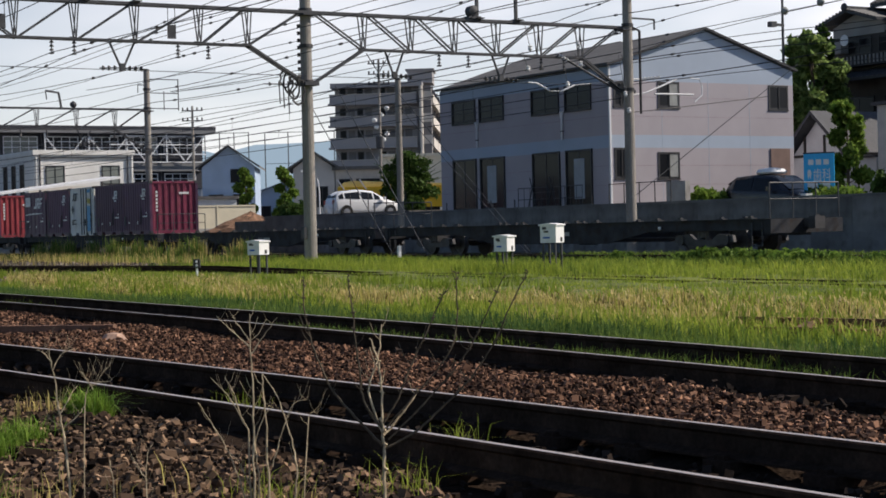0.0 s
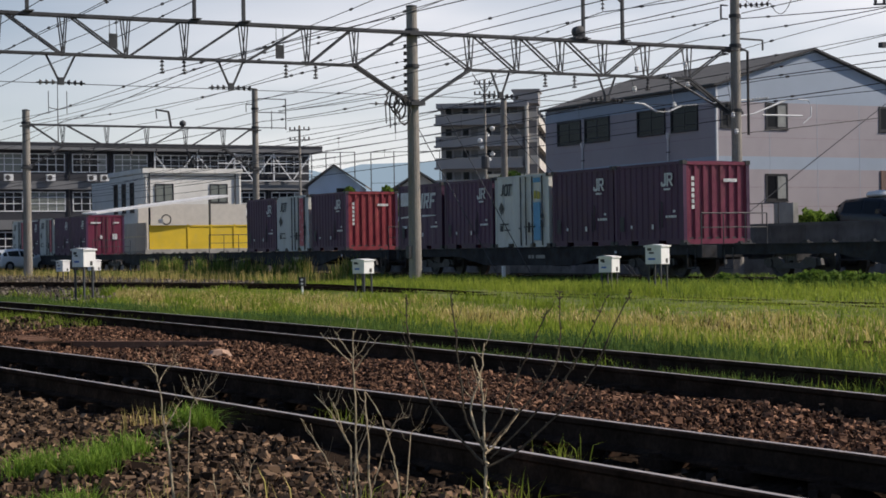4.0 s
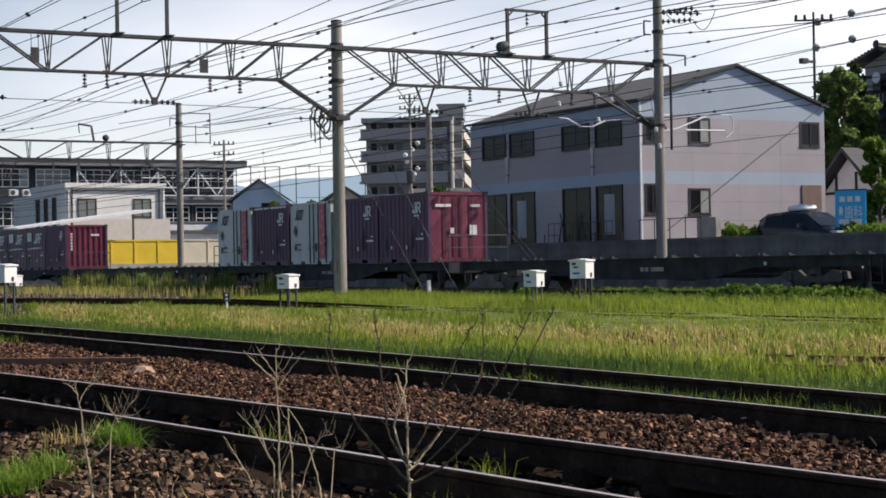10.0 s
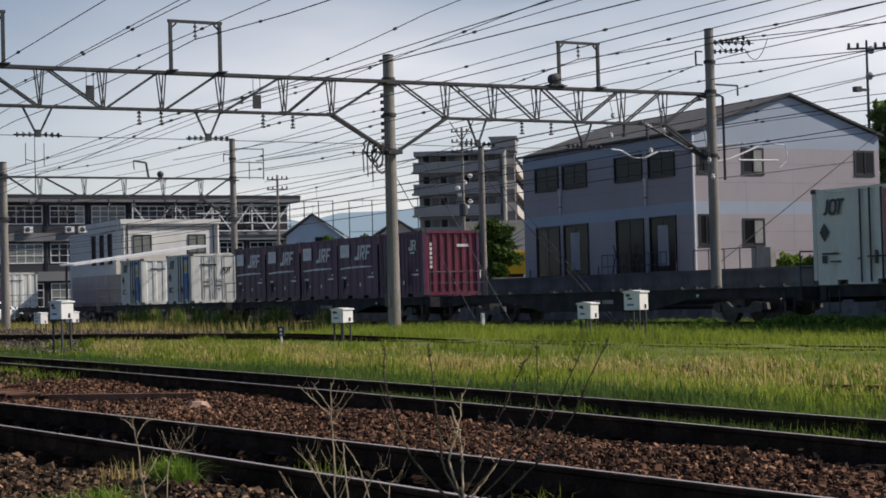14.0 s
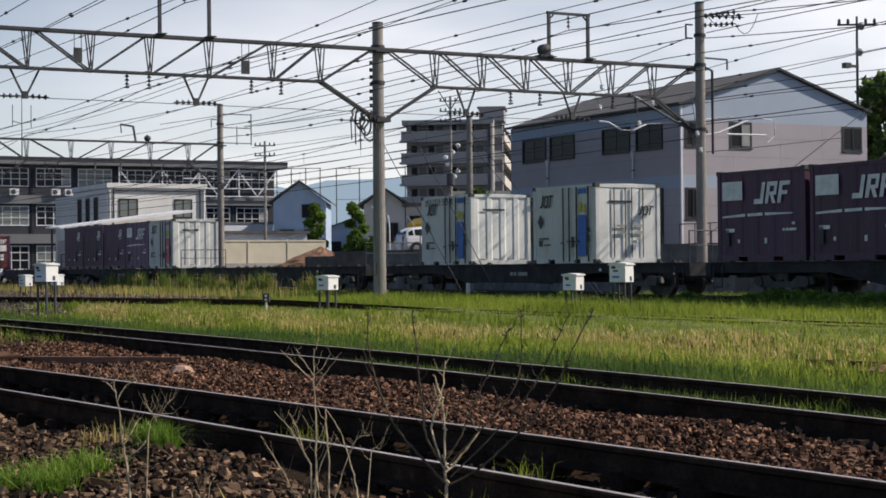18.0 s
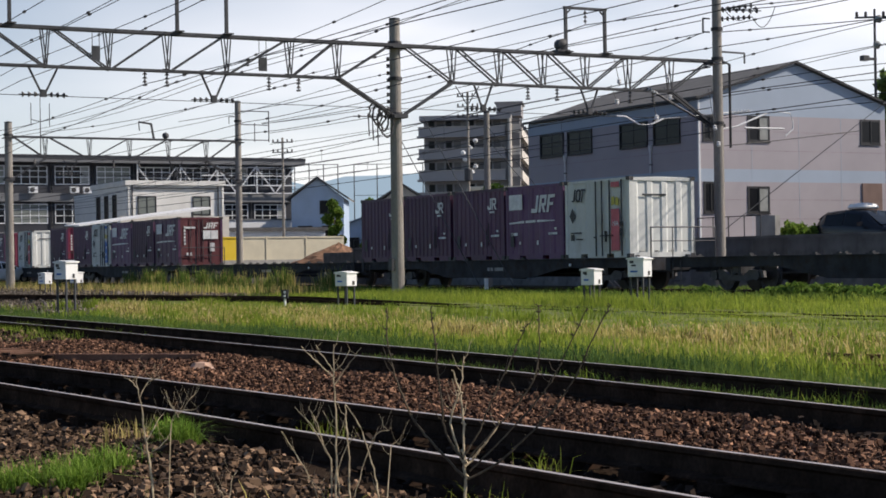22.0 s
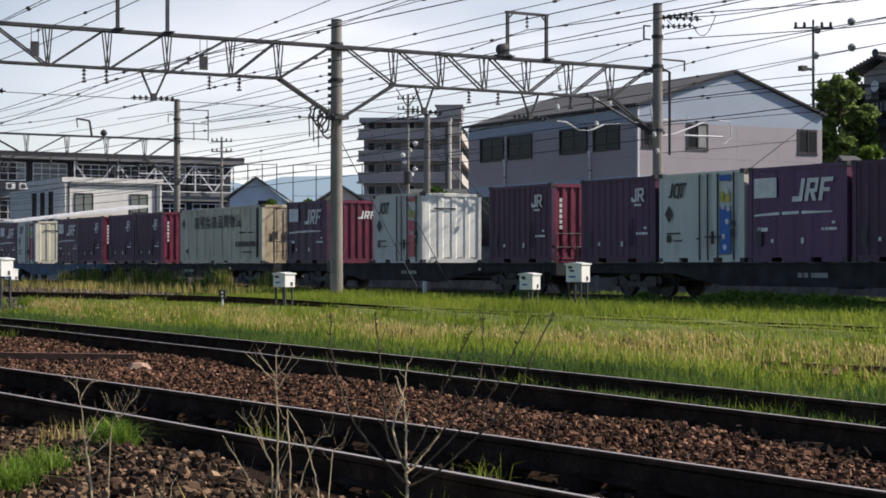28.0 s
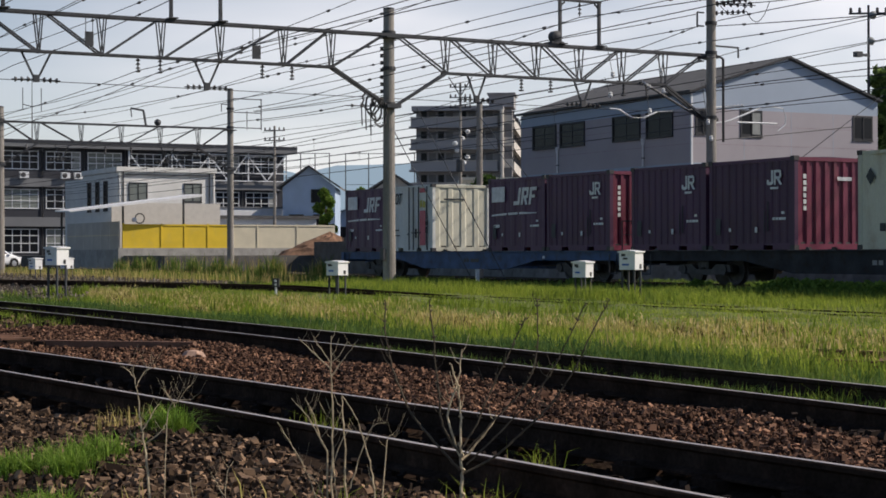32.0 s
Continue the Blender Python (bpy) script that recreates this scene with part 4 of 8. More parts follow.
def long_container(q):
    long = 9.41
    c = thing("long_freight_container", "long cream freight container with dark lettering and rusty doors", "container", group="freight containers")
    frame_parts(c, CREAM, long, 9, "doors", RUSTY_CREAM)
    for k in range(1, 9):
        stick(shared("seam", lambda: Shape().box(-0.008, -0.004, 0.18, 0.008, 0.004, H12 - 0.12).mesh("panel_seam", DARKSTEEL)), c, -long / 2 + 0.14 + k * (long - 0.28) / 9 - 0.12, 0, "panel_seam", out=-0.012)
    for y in (-0.8, -0.2, 0.5):
        on_end(part("notice_plate", shared(("longnote", y), lambda: flat_bars([(y, 1.0, y + 0.3, 1.35)]).mesh("notice_plate", DARKSTEEL)), None, c), long / 2 + 0.03, 0, 0)
    stick(shared("slogan", lambda: lettering("高鮮度高品質物流", 0.60, DECAL_DARK, space=1.28, bold=0.012)), c, -2.9, 1.62, "lettering", label="dark painted slogan")
    stick(DIAMOND, c, -4.4, 1.62, "diamond_mark", scale=0.9)
    stick(bars([(0, 0, 0.14, 0.22), (0.3, 0, 0.44, 0.22), (0.5, 0, 0.68, 0.22), (0.75, 0, 0.9, 0.22), (0.96, 0, 1.12, 0.22), (1.2, 0, 1.38, 0.22), (1.45, 0, 1.6, 0.22), (1.66, 0, 1.85, 0.22), (1.9, 0, 2.1, 0.22)], "owner_bar", DECAL_DARK), c, 1.9, 0.72, "owner_bar")
    stick(bars([(0.2, 0.45, 0.9, 0.51), (1.1, 0.45, 1.7, 0.5), (0.5, -0.4, 1.5, -0.34), (-6.0, -0.4, -5.8, -0.2)], "number_mark", DECAL_DARK), c, 2.1, 0.85, "number_mark")
    for y in (-1.22,):
        stick(Shape().box(4.15, -0.02, 0.25, 4.25, 0.03, 2.35), c, 0, 0, "door_edge", DARKSTEEL)
    place_container(c, q, long)
    return c


def wheel_shape():
    return Shape().lathe((0, 0, 0), [(0.05, -0.07), (0.12, -0.06), (0.13, -0.02), (0.34, -0.02), (0.36, -0.05), (0.43, -0.05), (0.43, 0.05), (0.46, 0.06), (0.46, 0.09), (0.12, 0.09)], 20, "y").mesh("wheel", DARKSTEEL)


def build_wagon(paint, label):
    """A flat container wagon 20.4 m long, its leading end at the origin, its rail level at z = 0."""
    w = thing("container_wagon", label, "wagon", group="container wagons")
    long, deck = 20.5, 0.98
    sill = [(-0.25, deck - 0.30), (-5.2, deck - 0.30), (-7.2, deck - 0.62), (-13.3, deck - 0.62), (-15.3, deck - 0.30), (-long + 0.25, deck - 0.30), (-long + 0.25, deck - 0.02), (-0.25, deck - 0.02)]
    for y in (-1.18, 1.10):
        part("side_sill", Shape().prism(sill, "y", y, y + 0.08), paint, w)
        part("top_flange", Shape().box(-long + 0.25, y - 0.06, deck - 0.03, -0.25, y + 0.14, deck), paint, w)
    part("centre_sill", Shape().box(-long + 0.1, -0.20, deck - 0.45, -0.1, 0.20, deck - 0.05), paint, w)
    for x in (-0.15, -long + 0.15):
        part("end_beam", Shape().box(x - 0.12, -1.25, deck - 0.38, x + 0.12, 1.25, deck - 0.01), paint, w)
    cross = Shape().box(-0.06, -1.1, deck - 0.22, 0.06, 1.1, deck - 0.06).mesh("cross_member", paint)
    for i in range(13):
        part("cross_member", cross, None, w).location = (-1.2 - i * 1.5, 0, 0)
    cone = Shape().box(-0.15, -0.09, 0, 0.15, 0.09, 0.04).box(-0.06, -0.05, 0.04, 0.06, 0.05, 0.09).mesh("container_lock", DARKSTEEL)
    for i in range(5):
        for e in (0.45, 3.35):
            for y in (-1.16, 1.16):
                part("container_lock", cone, None, w).location = (-0.45 - i * 3.92 - e, y, deck - 0.01)
    wheel = wheel_shape()
    axle = Shape().tube((0, -0.6, 0), (0, 0.6, 0), 0.07, n=8).mesh("axle", DARKSTEEL)
    for bx in (-3.05, -long + 3.05):
        b = part("bogie_frame", Shape(), DARKSTEEL, w)
        s = Shape()
        for y in (-0.98, 0.88):
            s.prism([(-1.25, 0.38), (-1.2, 0.56), (-0.6, 0.60), (-0.35, 0.44), (0.35, 0.44), (0.6, 0.60), (1.2, 0.56), (1.25, 0.38), (0.9, 0.33), (0.5, 0.28), (-0.5, 0.28), (-0.9, 0.33)], "y", y, y + 0.10)
            for k in (-0.95, 0.95):
                s.lathe((k, y + 0.05, 0.43), [(0.14, -0.10), (0.14, 0.10)], 10, "y")
            for k in (-0.16, 0.16):
                s.lathe((k, y + 0.05, 0.44), [(0.09, 0), (0.09, 0.20)], 8)
        s.box(-0.25, -1.0, 0.5, 0.25, 1.0, 0.68)
        b.data = s.mesh("bogie_frame", DARKSTEEL)
        b.matrix_parent_inverse = Matrix()
        b.location = (bx, 0, 0)
        for k in (-0.95, 0.95):
            for y, r in ((-0.535, 0), (0.535, 180)):
                o = part("wheel", wheel, None, b)
                o.matrix_basis = pose(k, y, 0.43, 0, 0, r)
            part("axle", axle, None, b).location = (k, 0, 0.43)
    # brake gear slung under the middle
    part("air_tank", Shape().lathe((-9.2, -0.75, 0.52), [(0.05, 0), (0.19, 0.06), (0.20, 0.9), (0.05, 0.98)], 12, "x"), DARKSTEEL, w, smooth=False)
    part("valve_box", Shape().box(-11.6, -0.95, 0.40, -11.1, -0.60, 0.62), DARKSTEEL, w)
    part("brake_rod", Shape().tube((-16.5, -0.4, 0.5), (-4, -0.4, 0.5), 0.025, n=6), DARKSTEEL, w)
    # hand rails and steps at the ends
    for x0, d in ((-0.12, 1), (-long + 0.12, -1)):
        r = Shape()
        for y in (-1.2, 1.2):
            r.tube((x0, y, deck), (x0, y, deck + 0.92), 0.022, n=6)
        for y in (-0.4, 0.4):
            r.tube((x0, y, deck), (x0, y, deck + 0.92), 0.018, n=6)
        r.tube((x0, -1.2, deck + 0.92), (x0, 1.2, deck + 0.92), 0.022, n=6).tube((x0, -1.2, deck + 0.5), (x0, 1.2, deck + 0.5), 0.016, n=6)
        if d > 0:
            part("hand_rail", r, GALV, w)
        st = Shape()
        for k in (0.25, 0.65):
            st.tube((x0 - d * k, -1.24, deck - 0.1), (x0 - d * k, -1.24, 0.28), 0.018, n=6)
        st.tube((x0 - d * 0.25, -1.24, 0.28), (x0 - d * 0.65, -1.24, 0.28), 0.02, n=6)
        part("step", st, GALV, w)
        part("coupler", Shape().box(min(x0, x0 + d * 0.45), -0.10, 0.74, max(x0, x0 + d * 0.45), 0.10, 0.98).box(x0 + d * 0.45 - 0.12, -0.17, 0.70, x0 + d * 0.45 + 0.12, 0.17, 1.02), DARKSTEEL, w)
    for r in ((0, 0, 0.16, 0.12), (0.22, 0, 0.38, 0.12), (0.5, 0, 1.1, 0.12)):
        m = part("number_mark", flat_bars([r]), DECAL_DARK if paint is WAGON_BLUE else CONCRETE, w)
        m.matrix_parent_inverse, m.location = Matrix(), (-10.2, -1.186, 0.60)
    lamp = part("tie_ring", Shape().lathe((0, 0, 0), [(0.02, -0.03), (0.05, -0.02), (0.05, 0.02), (0.02, 0.03)], 8, "y"), PORCELAIN, w)
    lamp.matrix_parent_inverse, lamp.location = Matrix(), (-4.6, -1.27, 0.78)
    return w


wagon = build_wagon(WAGON, "grey flat container wagon with a fish-bellied frame and hand rails")
for i, x in enumerate(WAGON_FRONTS[:-1]):
    w = wagon if i == 0 else copy_thing(wagon, pose(0, 0, 0))
    w.matrix_world = pose(x, CY, 0.17)
    moving.append(w)
blue = build_wagon(WAGON_BLUE, "blue flat container wagon at the end of the train")
blue.matrix_world = pose(WAGON_FRONTS[-1], CY, 0.17)
moving.append(blue)

VIOLET = mat("violet_container_paint", (0.12, 0.05, 0.13), 0.5, vary=0.2, scale=1.1, tint=(0.09, 0.04, 0.06), stain=0.5, streak=0.4)
WHITE_A = "white refrigerated container with a blue stripe and dark diamond"
WHITE_B = "white refrigerated container with a red stripe and dark diamond"
for q in (-76.9, -80.7, -88.55, -109.2, -144.75, -182.4, -254.2, -258.15, -262.05, -292.1, -303.8, -309.15, -343.12, -347.0, -351.9):
    jr_container(q)
jr_container(-101.3, end_paint=ORANGE_RED)
jr_container(-140.9, end="doors")
jr_container(-152.6, top=True)
for q in (-92.5, -186.3, -190.15, -194.1, -198.0, -250.35, -296.0, -325.05, -355.75, -367.5):
    jrf_container(q, panes=-200 < q < -186, paint=VIOLET if q in (-296.0, -250.35) else None)
jrf_container(-288.05, end="doors")
jot_container(-84.65, DECAL_SKY, label=WHITE_A)
for q in (-105.35, -148.7, -156.45):
    jot_container(q, DECAL_PINK, label=WHITE_B, flowers=True)
jot_container(-207.85, DECAL_BLUE, "doors", WHITE_A)
jot_container(-215.75, DECAL_BLUE, "broad", WHITE_A, letters="がんばろう日本")
jot_container(-246.5, DECAL_PINK, "broad", WHITE_B)
jot_container(-299.9, DECAL_BLUE, "broad", WHITE_A, dots=True)
jot_container(-317.4, DECAL_PINK, "broad", WHITE_B)
jot_container(-363.65, DECAL_PINK, "broad", WHITE_B, end_paint=CREAM)
long_container(-331.25)


# ---- terrace wall and the apartment house ----
terrace = Shape().box(-84, 41.25, -0.2, 120, 140, 1.2)
tagged(part("terrace_ground", terrace, mat("yard_gravel", (0.13, 0.12, 0.11), 0.95, vary=0.3, scale=1.5, bump=0.3)), "raised gravel yard behind a retaining wall", "ground", kind="structure")
wall = thing("retaining_wall", "weathered grey concrete retaining wall along the railway", "wall", kind="structure")
OLDWALL = mat("old_concrete", (0.17, 0.17, 0.165), 0.9, vary=0.3, scale=0.9, bump=0.3, tint=(0.08, 0.08, 0.075), stain=0.7, each=0.15)
panel = Shape().box(0.006, 0, -0.1, 1.994, 0.22, 1.83).mesh("wall_panel", OLDWALL)
cap = Shape().box(0.0, -0.03, 1.83, 2.0, 0.25, 1.92).mesh("coping", OLDWALL)
for i in range(46):
    p = part("wall_panel", panel, None, wall)
    p.location = (-82 + 2 * i, 41.0, 0)
    part("coping", cap, None, p)


def window(parent, x0, z0, x1, z1, axis="y", at=0.0, out=-1, panes=2, frame_mat=None, glass_mat=None, sill=True, depth=0.07, curtain=False):
    """A sliding window set in a wall. axis y: on a wall that faces -y at y = at; axis x: on one that faces +x at x = at, spans then run along y."""
    fm, gm = frame_mat or DARKFRAME, glass_mat or PANE

    def put(s, a, d0, b, c, d1, e):
        return s.box(a, at + out * d1, b, c, at + out * d0, e) if axis == "y" else s.box(at + out * d0, a, b, at + out * d1, c, e)
    t = 0.05

    def spot(d0, d1):
        if axis == "y":
            return lambda a, b, k: (a, at + out * (d1 if k else d0), b)
        return lambda a, b, k: (at + out * (d1 if k else d0), a, b)
    w = part("window", Shape().ring(x0, z0, x1, z1, t, spot(-0.02, depth)), fm, parent)
    step = (x1 - x0 - 2 * t) / panes
    for i in range(panes):
        a = x0 + t + i * step
        d = 0.012 + 0.018 * (i % 2)
        part("pane", put(Shape(), a + 0.02, d - 0.01, z0 + t, a + step - 0.02, d, z1 - t), CURTAIN if curtain and i == panes - 1 else gm, w)
        part("sash", Shape().ring(a, z0 + t, a + step, z1 - t, 0.04, spot(d - 0.014, d + 0.014)), fm, w)
    if sill:
        part("sill", put(Shape(), x0 - 0.03, -0.02, z0 - 0.04, x1 + 0.03, depth + 0.02, z0 - 0.003), fm, w)
    return w


def apartment():
    h = thing("apartment_house", "two-storey apartment house with mauve and pale blue siding", "house")
    X0, X1, Y0, Y1, B, E, R = -70.75, -57.2, 42.4, 52.42, 1.2, 7.62, 9.27
    ym = (Y0 + Y1) / 2
    # walls in bands: mauve ground floor, blue band, mauve upper floor, blue top
    for z0, z1, m, n in ((B, 4.25, WALL_MAUVE, "lower_wall"), (4.25, 4.78, WALL_BLUE, "band"), (4.78, 7.02, WALL_MAUVE, "upper_wall"), (7.02, E, WALL_BLUE, "band")):
        part(n, Shape().box(X0, Y0, z0, X1, Y1, z1), m, h)
    part("gable", Shape().prism([(Y0, E), (Y1, E), (ym, R)], "x", X0, X1), WALL_BLUE, h)
    for z in (2.7, 3.5, 5.55, 6.35):
        part("siding_joint", Shape().box(X0 - 0.004, Y0 - 0.004, z, X1 + 0.004, Y1, z + 0.02), mat("joint", (0.34, 0.28, 0.30), 0.9), h)
    for y in (45.1, 47.6, 49.9):
        part("siding_joint", Shape().box(X1, y, B, X1 + 0.004, y + 0.02, 7.1), WALL_BLUE, h)
    # roof slabs with overhang
    for s in (-1, 1):
        e = Y0 - 0.14 if s < 0 else Y1 + 0.14
        ez = E
        r = part("roof", Shape().prism([(e, ez), (ym, R + 0.02), (ym, R + 0.10), (e, ez + 0.08)], "x", X0 - 0.12, X1 + 0.16), ROOF_GREY, h)
        part("barge_board", Shape().prism([(e, ez + 0.0), (ym, R + 0.02), (ym, R + 0.115), (e, ez + 0.095)], "x", X1 + 0.162, X1 + 0.19), DARKFRAME, r)
    part("gutter", Shape().box(X0 - 0.12, Y0 - 0.23, E + 0.02, X1 + 0.2, Y0 - 0.145, E + 0.11), DARKFRAME, h)
    # near corner strip
    part("corner_strip", Shape().box(X1 - 0.06, Y0 - 0.02, B, X1 + 0.02, Y0 + 0.06, E), TRIM_WHITE, h)
    for x0, x1 in ((-69.6, -67.55), (-67.2, -65.15), (-62.9, -60.8), (-60.35, -58.45)):
        window(h, x0, 5.9, x1, 7.02, at=Y0, curtain=False, panes=2, sill=False)
        window(h, x0, 1.9, x1, 4.28, at=Y0, panes=2, sill=False)
    for x in (-66.6, -59.75):
        part("pale_panel", Shape().box(x, Y0 - 0.045, 2.2, x + 0.75, Y0 - 0.033, 3.9), mat("pale_blind", (0.34, 0.36, 0.38), 0.8, vary=0.1), h)
    for y0, y1, z0, z1 in ((42.6, 43.3, 5.95, 7.0), (44.9, 46.05, 5.93, 7.02), (51.0, 52.12, 5.93, 7.0), (42.6, 43.3, 2.97, 4.25), (44.85, 46.0, 2.95, 4.07)):
        window(h, y0, z0, y1, z1, "x", X1, 1, 2, sill=True, depth=0.03, curtain=44 < y0 < 47)
    d = part("side_door", Shape().box(X1 - 0.02, 51.05, 1.3, X1 + 0.05, 52.15, 4.24), mat("brown_door", (0.20, 0.13, 0.11), 0.6, vary=0.1), h)
    part("door_handle", Shape().box(X1 + 0.05, 51.17, 2.3, X1 + 0.10, 51.21, 2.5), GALV, d)
    # rain pipes with hoppers on the long side
    for x in (-67.38, -60.55):
        p = part("rain_pipe", Shape().tube((x, Y0 - 0.07, 5.9), (x, Y0 - 0.07, 4.75), 0.04).tube((x, Y0 - 0.07, 5.65), (x, Y0 - 0.07, 5.95), 0.05, 0.11), TRIM_WHITE, h)
        part("pipe_clip", Shape().box(x - 0.07, Y0 - 0.12, 5.1, x + 0.07, Y0, 5.14), GALV, p)
    # balcony rails and drying frames before the ground floor
    for x0, x1 in ((-63.0, -60.7), (-60.3, -58.2)):
        for z in (2.25, 2.75):
            r = part("balcony_rail", Shape().tube((x0, Y0 - 0.75, z), (x1, Y0 - 0.75, z), 0.02, n=6), GALV, h)
        for i in range(6):
            x = x0 + (x1 - x0) * i / 5
            part("baluster", Shape().tube((x, Y0 - 0.75, 1.2), (x, Y0 - 0.75, 2.75), 0.014, n=6), GALV, r)
    return h


apartment()


# ---- poles and gantries of the overhead line ----
def concrete_pole(x, y, top, r=0.20, label="tall weathered concrete pole of the overhead line", bands=()):
    p = thing("catenary_pole", label, "pole", pose(x, y, 0))
    part("shaft", Shape().tube((0, 0, -0.3), (0, 0, top), r, r * 0.82, 16), POLE_C, p, smooth=False)
    part("cap", Shape().lathe((0, 0, top), [(r * 0.84, -0.04), (r * 0.84, 0.02), (0.03, 0.05)], 16), DARKSTEEL, p)
    for z in bands:
        part("band", Shape().lathe((0, 0, z), [(r * 1.0, -0.06), (r * 1.06, -0.06), (r * 1.06, 0.06), (r * 1.0, 0.06)], 16), DARKSTEEL, p)
    return p


def gantry(x, nodes, turn, posts, label, y_end=None):
    """A lattice beam across the tracks. nodes: for each span the panel points along the lower chord, whose ends carry the knee braces;
    turn: the panel point of each span at which the diagonals change their slope."""
    g = thing("catenary_gantry", label, "gantry")
    ZT, ZB, w = 8.41, 7.23, 0.13
    y0, y1 = posts[0], posts[-1]
    for s in (-w, w):
        for z0, z1, d in ((ZT - 0.05, ZT - 0.035, 0.05), (ZT - 0.05, ZT + 0.05, 0.012)):
            part("top_chord", Shape().box(x + s - d, y0, z0, x + s + d, y1, z1), GALV, g)
    for span, flip, p, q in zip(nodes, turn, posts, posts[1:]):
        for s in (-w, w):
            part("bottom_chord", Shape().box(x + s - 0.04, span[0], ZB - 0.035, x + s + 0.04, span[-1], ZB + 0.035), GALV, g)
            for a, b in zip([p] + span, span + [q]):
                u, v = (a + 0.08, b - 0.15) if a >= flip else (b - 0.06, a + 0.25)
                if a == p:
                    u, v = b, a + 0.3
                elif b == q:
                    u, v = a, b - 0.3
                part("diagonal", Shape().beam((x + s, u, ZB), (x + s, v, ZT - 0.03), 0.05), GALV, g)
            for a in span:
                for e in (-0.13, 0.10):
                    part("upright", Shape().beam((x + s, a + e, ZT - 0.03), (x + s, a, ZB), 0.034), GALV, g)
            for a, b, e in ((p, span[0], 0.12), (q, span[-1], -0.12)):
                part("knee_brace", Shape().beam((x + s, b, ZB), (x + s * 0.6, a + e, 6.02), 0.075), GALV, g)
        for a in span:
            part("gusset", Shape().box(x - w - 0.052, a - 0.11, ZB - 0.03, x - w - 0.044, a + 0.11, ZB + 0.10), GALV, g)
            for z in (ZB - 0.05, ZT - 0.03):
                part("tie_plate", Shape().box(x - w, a - 0.03, z, x + w, a + 0.03, z + 0.02), GALV, g)
    for p in posts:
        part("seat_bracket", Shape().box(x - 0.30, p - 0.28, ZT - 0.11, x + 0.30, p + 0.28, ZT - 0.055), GALV, g)
        part("seat_bracket", Shape().box(x - 0.27, p - 0.26, 5.96, x + 0.27, p + 0.26, 6.08), GALV, g)
    return g


POLE_A = concrete_pole(-51.85, 25.9, 9.32, 0.22, bands=(6.1, 7.3, 8.5))
POLE_B = concrete_pole(-51.55, 39.12, 10.82, 0.21, bands=(6.1, 8.5, 9.6))
POLE_D = concrete_pole(-95, 23.55, 9.2, 0.25, bands=(6.1, 8.5))
POLE_C2 = concrete_pole(-95, 37.05, 10.75, 0.21, bands=(6.1, 8.5, 9.6))
concrete_pole(-51.7, 1.6, 9.5, 0.22)
gantry(-51.7, [[4.0, 6.05, 8.05, 10.05, 12.0, 13.98, 15.95, 17.85, 19.82, 22.0, 23.7], [28.0, 29.86, 31.63, 33.4, 35.22, 37.06]], (15.9, 33.3), (1.6, 25.9, 39.1), "grey steel lattice gantry beam carrying the overhead line")
gantry(-95, [[25.6, 28.12, 30.45, 32.76, 35.06]], (28.1,), (23.55, 37.05), "distant grey steel lattice gantry beam over the tracks")
concrete_pole(-62.6, 35.5, 7.35, 0.15, "slim concrete pole beside the terrace wall")


# ---- yard wall, white house, school, tower block ----
yard = thing("yard_fence", "sheet fence with yellow and cream panels on a low grey wall", "fence", kind="structure")
YELLOW = mat("yellow_panel", (0.72, 0.50, 0.03), 0.6, vary=0.08, scale=1, tint=(0.6, 0.45, 0.1), stain=0.3)
BEIGE = mat("cream_panel", (0.62, 0.56, 0.42), 0.7, vary=0.08, scale=1)
GREYPANEL = mat("grey_panel", (0.50, 0.47, 0.42), 0.75, vary=0.08, scale=1)
low = part("low_wall", Shape().box(-121.25, 38.5, -0.1, -120.9, 75, 1.5), CONCRETE, yard)
y = 38.9
for i, wd in enumerate((2.9, 1.8, 1.8, 2.0, 1.96, 3.24, 3.2)):
    m = YELLOW if i < 4 else BEIGE
    p = part("fence_panel", Shape().box(-121.1, y + 0.02, 1.5, -121.0, y + wd - 0.02, 3.25), m, yard)
    part("post", Shape().box(-121.0, y - 0.06, 1.5, -120.95, y + 0.06, 3.3), m, p)
    part("panel_rail", Shape().box(-121.0, y + 0.06, 3.14, -120.94, y + wd - 0.06, 3.24), m, p)
    y += wd
for i in range(6):
    p = part("fence_panel", Shape().box(-121.1 - 2.2 * (i + 1) + 0.02, 38.6, 1.4, -121.1 - 2.2 * i - 0.02, 38.7, 3.45), GREYPANEL, yard)
    part("panel_rail", Shape().box(-121.1 - 2.2 * (i + 1), 38.56, 2.4, -121.1 - 2.2 * i, 38.6, 2.5), BEIGE, p)
part("low_wall", Shape().box(-136, 38.5, -0.1, -121.25, 38.75, 1.4), CONCRETE, yard)


